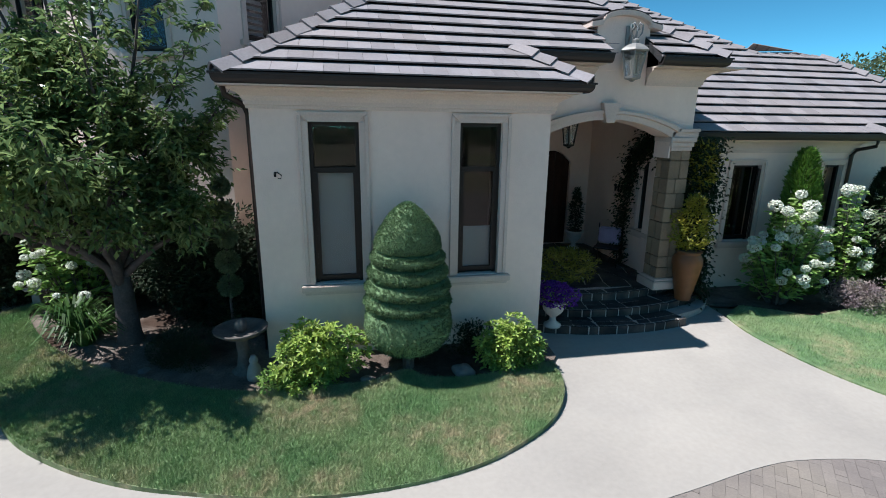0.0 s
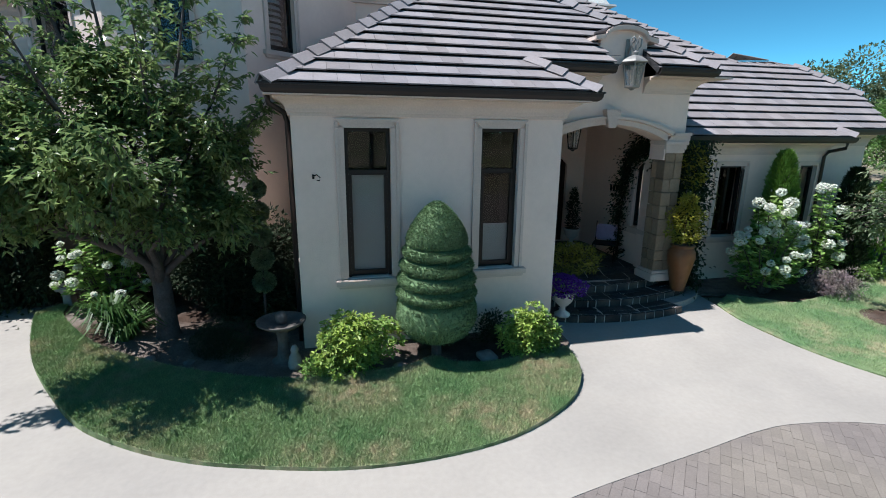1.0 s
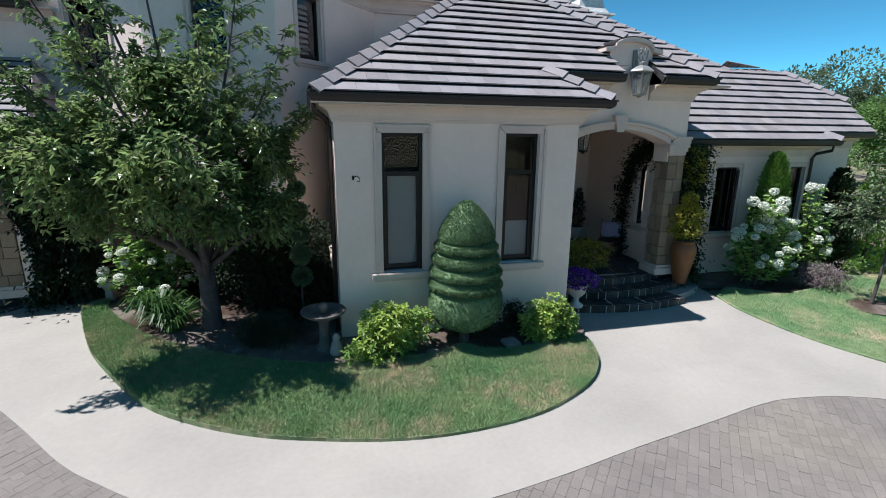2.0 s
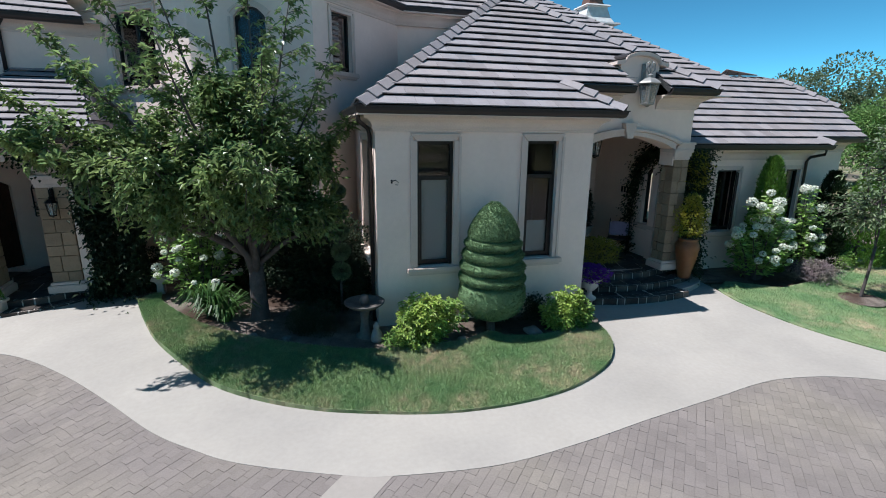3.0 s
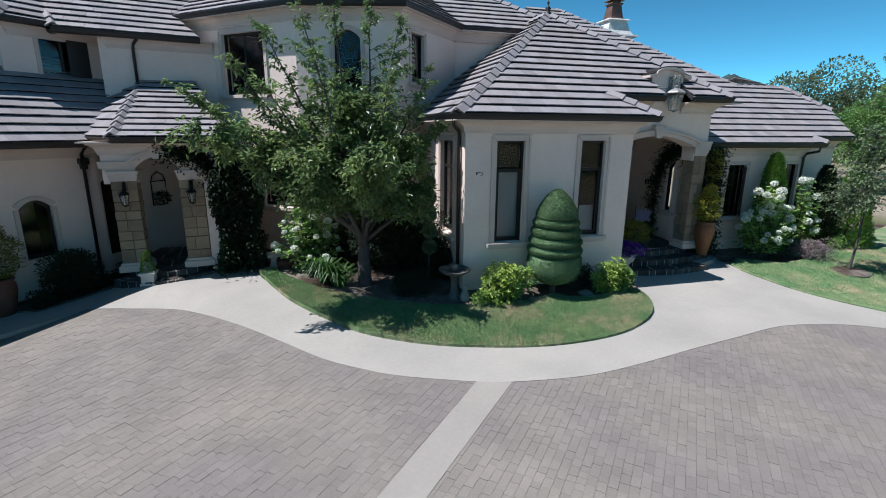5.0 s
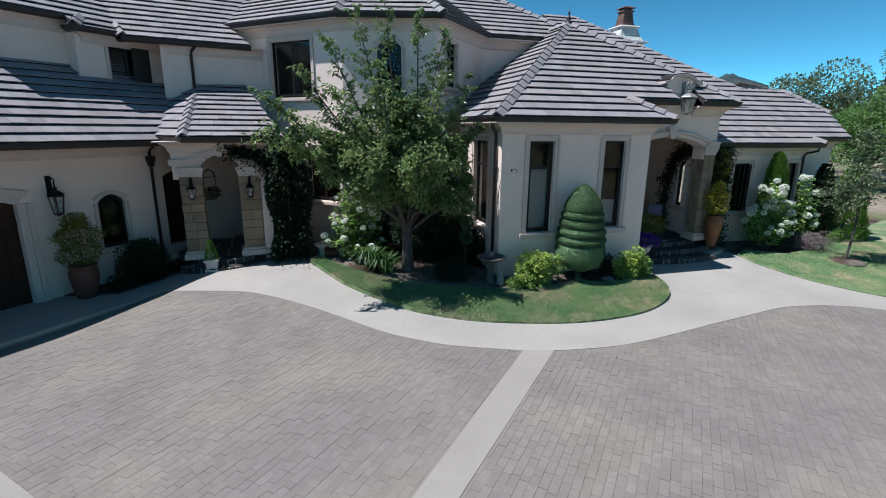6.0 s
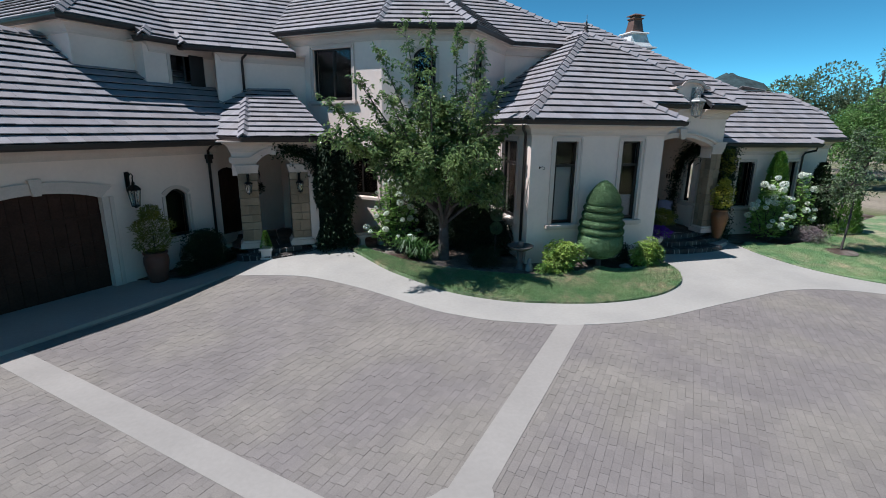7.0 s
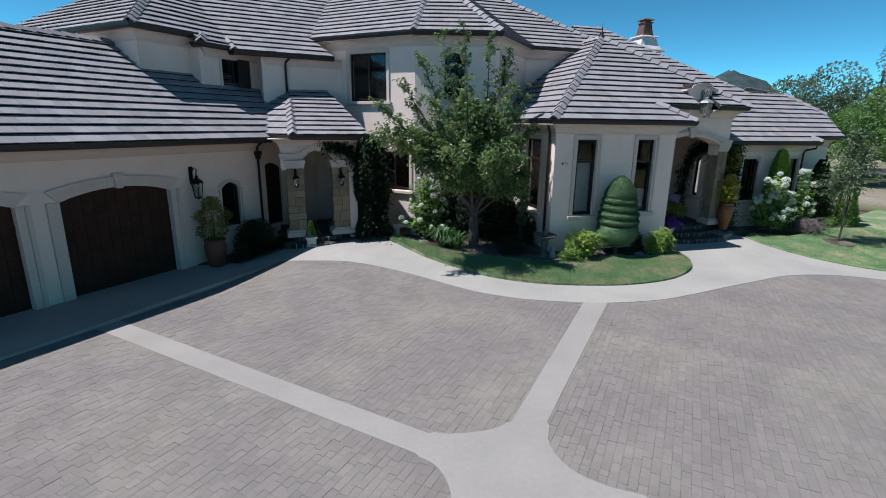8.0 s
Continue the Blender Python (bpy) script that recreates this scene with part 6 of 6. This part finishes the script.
u = pot("footed_urn", Matrix.Translation((6.15, 11.75, FLOOR_Z)), "white urn with a tall dark plant by the entrance door", FOOTED, WHITE_POT, group="white urns by the steps")
foliage_on(u, LEAF_DARK, 68, 900, (0, 0, 1.0), (0.2, 0.2, 0.6), (0.09, 0.03), label="upright dark leaves", cone=0.5)


def box_planter(m, seed):
    t = thing("box_planter", "white square planter with a small clipped cone evergreen", "planter", m, "box planters by the side porch")
    bm = bmesh.new()
    box(bm, -0.17, -0.17, 0, 0.17, 0.17, 0.06), box(bm, -0.14, -0.14, 0.06, 0.14, 0.14, 0.26), box(bm, -0.18, -0.18, 0.26, 0.18, 0.18, 0.32)
    part("body", bm, WHITE_POT, t, bevel=0.01)
    r = random.Random(seed)
    lv = Leaves(seed)
    for _ in range(1300):
        k, a = r.random(), r.uniform(0, 6.283)
        rr = 0.16 * (1 - k) ** 0.7
        lv.leaf((rr * math.cos(a), rr * math.sin(a), 0.3 + 0.52 * k), Vector((math.cos(a), math.sin(a), 0.8)) + rand_in(r) * 0.5, 0.04, 0.02)
    lv.part("foliage", LEAF_THUJA, t)


box_planter(place(-8.12, 9.6, 0.0), 66)
box_planter(place(-6.35, 10.75, 0.0), 67)

bench = thing("bench", "low pale stone garden bench beside the walk", "bench", place(-5.0, 10.05, 0.0, radians(8)))
bm = bmesh.new()
box(bm, -0.46, -0.2, 0.36, 0.46, 0.2, 0.43)
part("seat", bm, BENCH, bench, bevel=0.02)
for x in (-0.3, 0.3):
    bm = bmesh.new()
    prism(bm, [(x - 0.1, 0), (x + 0.1, 0), (x + 0.07, 0.1), (x + 0.06, 0.28), (x + 0.11, 0.36), (x - 0.11, 0.36), (x - 0.06, 0.28), (x - 0.07, 0.1)], -0.15, 0.15)
    part("leg", bm, BENCH, bench, bevel=0.01)

for k, (x, y) in enumerate(((-6.15, 11.2), (-5.72, 11.15), (-6.7, 11.5))):
    p_ = pot("footed_urn", place(x, y, 0.0), "small weathered urn in the shade by the side porch", FOOTED, CAST, group="urns along the shaded wall")
    foliage_on(p_, LEAF_DARK, 70 + k, 500, (0, 0, 0.62), (0.22, 0.22, 0.2), (0.06, 0.03), stem=False)

bath = thing("bird_bath", "weathered stone bird bath in the planting bed", "bird bath", place(-1.2, 7.12, 0.02))
bm = bmesh.new()
lathe(bm, [(0.17, 0), (0.18, 0.04), (0.1, 0.09), (0.075, 0.3), (0.09, 0.5), (0.13, 0.55)], seg=20)
part("pedestal", bm, CAST, bath, smooth=True)
bm = bmesh.new()
lathe(bm, [(0.12, 0.55), (0.26, 0.6), (0.36, 0.67), (0.37, 0.7), (0.33, 0.69), (0.22, 0.645), (0.05, 0.635)], seg=28)
part("basin", bm, CAST, bath, smooth=True)
bm = bmesh.new()
lathe(bm, [(0.05, 0.63), (0.09, 0.7), (0.085, 0.78), (0.04, 0.83)], seg=12)
part("figure", bm, CAST, bath, "small rounded stone ornament", smooth=True)
bm = bmesh.new()
lathe(bm, [(0.1, 0.0), (0.11, 0.08), (0.085, 0.2), (0.05, 0.26), (0.065, 0.31), (0.03, 0.38)], seg=14)
tagged(part("statuette", bm, BENCH, m=place(-1.02, 6.88, 0.03), smooth=True), "small pale stone garden statuette by the bird bath", "statuette")


def pompom(m, seed, balls):
    t = thing("pompom_topiary", "grey-green topiary clipped into stacked balls", "topiary", m)
    bm = bmesh.new()
    tube(bm, [(0, 0, -0.1), (0.02, 0, balls[-1][0])], [0.03, 0.015], 6)
    part("stem", bm, BARK, t)
    r = random.Random(seed)
    for z, rad in balls:
        lv = Leaves(seed + int(z * 10))
        for _ in range(2200):
            q = rand_in(r).normalized()
            lv.leaf(Vector((0.02, 0, z)) + q * rad * r.uniform(0.65, 1.15), q + rand_in(r) * 0.6, 0.045, 0.026)
        lv.part("ball", LEAF_PALE, t)


pompom(place(-1.55, 8.15), 81, [(0.9, 0.15), (1.3, 0.15), (1.7, 0.14), (2.1, 0.13), (2.48, 0.11)])
for x, y, s, sd in ((1.95, 6.62, 0.16, 1), (0.55, 6.6, 0.1, 2), (-0.75, 6.5, 0.09, 3), (-0.4, 6.55, 0.08, 4), (-3.2, 7.5, 0.1, 5), (-2.6, 7.3, 0.09, 6), (-4.5, 9.3, 0.11, 7)):
    bm = bmesh.new()
    bmesh.ops.create_icosphere(bm, subdivisions=3, radius=s)
    for v in bm.verts:
        v.co *= 1 + 0.35 * noise.noise(v.co * 3.1 / s * 0.3 + Vector((sd * 3, 0, 0)))
        v.co.z *= 0.6
    tagged(part("rock", bm, ROCK, m=place(x, y, 0.02 + s * 0.25), smooth=True), "grey fieldstone half sunk in the mulch", "rock", "stones in the bed")

hook = thing("wall_hook", "small black iron scroll hook on the pavilion wall", "hook", Matrix.Translation((-0.62, PY, 3.05)))
bm = bmesh.new()
tube(bm, [(0.0, 0.0, 0.0), (0.0, -0.06, 0.01), (0.05, -0.12, 0.04), (0.1, -0.13, 0.0), (0.09, -0.12, -0.05), (0.05, -0.12, -0.04)], 0.008, 6)
part("scroll", bm, IRON, hook)
bm = bmesh.new()
lathe(bm, [(0.015, -0.035), (0.018, 0.0), (0.015, 0.035)], 0, -0.006, 10, 0.35)
part("plate", bm, IRON, hook)

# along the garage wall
shrub("shrub", GAR @ Matrix.Translation((1.75, -0.75, 0.05)), "large rounded dark evergreen beside the garage", (0.9, 0.7, 0.85), LEAF_SHADED, 85, 9000, (0.06, 0.035), 0.6, lumps=16)
for a_, s_, sd in ((2.75, 0.4, 86), (1.05, 0.35, 87), (2.35, 0.35, 88)):
    shrub("shrub", GAR @ Matrix.Translation((a_, -0.95, 0.1)), "low dark plant in the bed by the garage wall", (s_, s_ * 0.7, s_ * 0.8), LEAF_DARK, sd, 900, (0.06, 0.03), group="low plants by the garage")
sheet("garden_bed", [(p.x, p.y) for p in (gar(0.25, 0), gar(0.9, 1.15), gar(2.2, 1.35), gar(2.85, 1.3), gar(2.9, 0))], 0.03, SOIL, "narrow planting bed along the garage wall", "garden bed", 0.4, 0.04)


# ---- lanterns ----
def lantern(m, label, s=1.0, hang=False, group="", metal=None, wide=1.0):
    """A tapered six-sided lantern on a scrolled bracket, or on a chain."""
    metal = metal or IRON
    t = thing("hanging_lantern" if hang else "wall_lantern", label, "lantern", m, group)
    y = 0.0 if hang else -0.24 * s
    if hang:
        bm = bmesh.new()
        tube(bm, [(0, 0, 0.32 * s), (0, 0, 0.9 * s)], 0.012 * s, 6)
        part("chain", bm, metal, t)
    else:
        bm = bmesh.new()
        box(bm, -0.06 * s, -0.025 * s, 0.05 * s, 0.06 * s, 0.0, 0.55 * s)
        part("backplate", bm, metal, t, bevel=0.008)
        bm = bmesh.new()
        tube(bm, [(0, -0.02 * s, 0.3 * s), (0, -0.1 * s, 0.46 * s), (0, -0.2 * s, 0.52 * s), (0, -0.27 * s, 0.47 * s), (0, y, 0.4 * s), (0, y, 0.3 * s)], 0.016 * s, 8)
        tube(bm, [(0, -0.02 * s, 0.5 * s), (0, -0.08 * s, 0.56 * s), (0, -0.13 * s, 0.52 * s), (0, -0.1 * s, 0.47 * s)], 0.011 * s, 6)
        tube(bm, [(0, -0.02 * s, 0.12 * s), (0, -0.09 * s, 0.2 * s), (0, -0.05 * s, 0.27 * s)], 0.011 * s, 6)
        if wide > 1:
            for x in (-1, 1):
                tube(bm, [(0.02 * x * s, y, 0.3 * s), (0.1 * x * s, y, 0.4 * s), (0.11 * x * s, y, 0.52 * s), (0.05 * x * s, y, 0.56 * s), (0.02 * x * s, y, 0.5 * s), (0.05 * x * s, y, 0.45 * s)], 0.014 * s, 6)
        part("bracket", bm, metal, t, smooth=True)
    w = s * wide
    bm = bmesh.new()
    lathe(bm, [(0.17 * w, 0.1 * s), (0.19 * w, 0.12 * s), (0.16 * w, 0.16 * s), (0.1 * w, 0.21 * s), (0.04 * w, 0.24 * s), (0.05 * w, 0.29 * s), (0.01 * w, 0.33 * s)], 0, y, 6)
    part("cap", bm, metal, t)
    bm = bmesh.new()
    for k in range(6):
        a = k * math.pi / 3
        tube(bm, [(0.1 * w * math.cos(a), y + 0.1 * w * math.sin(a), -0.3 * s), (0.16 * w * math.cos(a), y + 0.16 * w * math.sin(a), 0.11 * s)], 0.011 * s, 5)
    part("ribs", bm, metal, t)
    bm = bmesh.new()
    lathe(bm, [(0.09 * w, -0.29 * s), (0.15 * w, 0.1 * s)], 0, y, 6)
    part("glass", bm, LAMP_GLASS, t).visible_shadow = False
    bm = bmesh.new()
    lathe(bm, [(0.02 * w, -0.37 * s), (0.05 * w, -0.34 * s), (0.11 * w, -0.32 * s), (0.115 * w, -0.29 * s), (0.02 * w, -0.28 * s)], 0, y, 6)
    part("base", bm, metal, t)
    bm = bmesh.new()
    lathe(bm, [(0.02 * s, -0.27 * s), (0.02 * s, -0.05 * s), (0.008 * s, 0.0)], 0, y, 8)
    part("candle", bm, SHADE, t, "ivory candle tube")
    return t


PEWTER = mat("pale_pewter", (0.275, 0.27, 0.259), 0.45, 0.3, bump=0.1)
lantern(Matrix.Translation((5.17, NY - 0.03, 4.87)), "large pewter wall lantern with a scrolled bracket over the entrance", 1.0, metal=PEWTER, wide=1.35)
lantern(Matrix.Translation((4.5, 9.0, 3.72)), "dark hanging lantern in the entrance porch", 1.0, True)
lantern(GAR @ Matrix.Translation((0.36, 0, 2.35)), "black iron wall lantern beside the garage door", 1.0)
lantern(PQ @ Matrix.Translation((0.3, -0.04, 2.4)), "black iron wall lantern on the porch column", 0.62, group="lanterns on the porch columns")
lantern(PQ @ Matrix.Translation((1.72, -0.04, 2.4)), "black iron wall lantern on the porch column", 0.62, group="lanterns on the porch columns")

# porch furniture
chair = thing("armchair", "dark iron porch chair with a lilac cushion", "chair", Matrix.Translation((6.25, 10.25, FLOOR_Z)) @ Matrix.Rotation(radians(-40), 4, "Z"))
for x in (-0.26, 0.26):
    for y in (-0.24, 0.24):
        bm = bmesh.new()
        tube(bm, [(x, y, 0), (x, y, 0.42 if y < 0 else 0.92)], 0.015, 6)
        part("leg", bm, IRON, chair)
bm = bmesh.new()
box(bm, -0.27, -0.25, 0.4, 0.27, 0.25, 0.43)
part("seat", bm, IRON, chair)
bm = bmesh.new()
box(bm, -0.25, 0.12, 0.46, 0.25, 0.22, 0.86)
part("cushion", bm, CUSHION, chair, bevel=0.04)
num = thing("house_number", "dark metal house number on the porch wall", "house number", side_m @ Matrix.Translation((1.52, 0, 2.28)))
for k in range(3):
    part("bar", box_bm(k * 0.13, -0.02, 0, k * 0.13 + 0.06, 0.0, 0.17), IRON, num)
rack = thing("wall_rack", "arched black iron plant rack on the porch wall", "wall rack", GAR @ Matrix.Translation((5.0, 0.58, 1.75)))
bm = bmesh.new()
tube(bm, [(-0.22, -0.03, 0), (-0.22, -0.03, 0.7), (-0.15, -0.03, 0.88), (0, -0.03, 0.96), (0.15, -0.03, 0.88), (0.22, -0.03, 0.7), (0.22, -0.03, 0), (-0.22, -0.03, 0)], 0.016, 6)
part("frame", bm, IRON, rack)
for z in (0.35, 0.7):
    bm = bmesh.new()
    tube(bm, [(-0.22, -0.03, z), (0.22, -0.03, z)], 0.012, 6)
    part("rail", bm, IRON, rack)
foliage_on(rack, LEAF_DARK, 91, 400, (0, -0.15, 0.2), (0.25, 0.12, 0.2), (0.06, 0.03), stem=False)

# ---- grass ----
def turf(name, poly, n, seed, label, rise, hmax=0.05):
    """Single blades of grass over a lawn."""
    r = random.Random(seed)
    xs, ys = [p[0] for p in poly], [p[1] for p in poly]
    v, f = [], []
    tries = 0
    while len(f) < n and tries < n * 6:
        tries += 1
        x, y = r.uniform(min(xs), max(xs)), r.uniform(min(ys), max(ys))
        if not inside(x, y, poly):
            continue
        z = ground_z(x, y) + rise(x, y)
        a, h, w = r.uniform(0, 6.283), r.uniform(0.4, 1.0) * hmax, r.uniform(0.0025, 0.0045)
        lx, ly = r.gauss(0, 0.4) * h, r.gauss(0, 0.4) * h
        k = len(v)
        v += [(x - w * math.cos(a), y - w * math.sin(a), z), (x + w * math.cos(a), y + w * math.sin(a), z), (x + lx, y + ly, z + h)]
        f.append((k, k + 1, k + 2))
    me = bpy.data.meshes.new(name)
    me.from_pydata(v, [], f)
    me.materials.append(BLADE)
    tagged(new(name, me), label, "grass", kind="stuff")


turf("grass", lawn_poly, 260000, 5, "short mown grass with dry patches", lambda x, y: 0.02 + lawn_rise(x, y))
turf("grass", [(7.4, 7.6), (7.35, 7.0), (7.6, 5.95), (8.1, 4.9), (9, 3.6), (14, 3), (14, 8.9), (11.2, 7.8), (9.1, 7.45), (8.1, 8.15)], 90000, 6, "short mown grass beside the walk", lambda x, y: 0.03, 0.05)

# ---- distance ----
def far_tree(x, y, h, w, seed, leaf, label="broad oak tree beyond the lawn", n=2600, size=0.3):
    t = thing("far_tree", label, "tree", Matrix.Translation((x, y, -0.1)), "trees beyond the house")
    r = random.Random(seed)
    bm = bmesh.new()
    tube(bm, [(0, 0, 0), (0.1, 0, h * 0.35), (0, 0.1, h * 0.75)], [0.3, 0.2, 0.06], 8)
    part("trunk", bm, BARK, t)
    lv = Leaves(seed)
    blobs = [(Vector((r.uniform(-0.6, 0.6) * w, r.uniform(-0.6, 0.6) * w, h * r.uniform(0.3, 0.85))), r.uniform(0.3, 0.5) * w) for _ in range(14)]
    for _ in range(n):
        c, rad = r.choice(blobs)
        q = rand_in(r)
        q = q.normalized() * q.length ** 0.35
        lv.leaf(c + Vector((q.x * rad, q.y * rad, q.z * rad * 0.8)), q + rand_in(r), size * r.uniform(0.6, 1.3), size * 0.6)
    lv.part("crown", leaf, t)


for k, (x, y, h, w, lf, n, sz) in enumerate(((34, 27.5, 9.8, 4.2, LEAF_OAK, 9000, 0.24), (39, 25, 12.0, 5.0, LEAF_OAK, 9000, 0.26), (30.5, 19.6, 7.2, 2.4, LEAF_HEDGE, 9000, 0.2), (32.5, 17.6, 8.0, 2.8, LEAF_HEDGE, 10000, 0.2),
                                              (36, 20, 9.0, 3.4, LEAF_HEDGE, 8000, 0.24), (32, 14.5, 6.5, 2.4, LEAF_HEDGE, 6000, 0.22), (45, 30, 10, 5, LEAF_OAK, 4000, 0.35), (40, 12, 9, 4, LEAF_OAK, 5000, 0.35),
                                              (-28, -22, 9, 5, LEAF_OAK, 2600, 0.4), (-12, -30, 9, 5, LEAF_OAK, 2600, 0.4), (4, -32, 9, 5, LEAF_OAK, 2600, 0.4), (18, -26, 9, 5, LEAF_OAK, 2600, 0.4), (-34, -6, 9, 5, LEAF_OAK, 2600, 0.4), (-20, -27, 10, 6, LEAF_OAK, 3600, 0.45), (-4, -28, 11, 6, LEAF_OAK, 3600, 0.45), (11, -29, 10, 6, LEAF_OAK, 3600, 0.45), (25, -22, 10, 6, LEAF_OAK, 3600, 0.45), (30, -12, 9, 5, LEAF_OAK, 2600, 0.4))):
    far_tree(x, y, h, w, 100 + k, lf, "broad grey-green oak beyond the lawn" if lf is LEAF_OAK else "dense bright green tree at the lawn's far edge", n, sz)
HILL = mat("wooded_hill", (0.03, 0.048, 0.05), 0.95, scale=0.03, var=0.5, fine=0.25, fine_var=0.5, bump=0.0)
bm = bmesh.new()
rows = []
for j in range(9):
    row = []
    for i in range(130):
        x, y = 430 + i * 5, 560 + j * 45
        z = 95 * math.exp(-((x - 765) / 105) ** 2 - ((y - 740) / 110) ** 2) + 30 * math.exp(-((x - 640) / 120) ** 2 - ((y - 760) / 120) ** 2) + 6 * noise.noise(Vector((x * 0.03, y * 0.03, 0))) + 7 * noise.noise(Vector((x * 0.11, y * 0.11, 5))) - 3
        row.append(bm.verts.new((x, y, z)))
    rows.append(row)
for a, b in zip(rows, rows[1:]):
    for i in range(129):
        bm.faces.new((a[i], a[i + 1], b[i + 1], b[i]))
tagged(part("hill", bm, HILL, smooth=True), "distant wooded hill", "hill", kind="structure")

court_pavers()
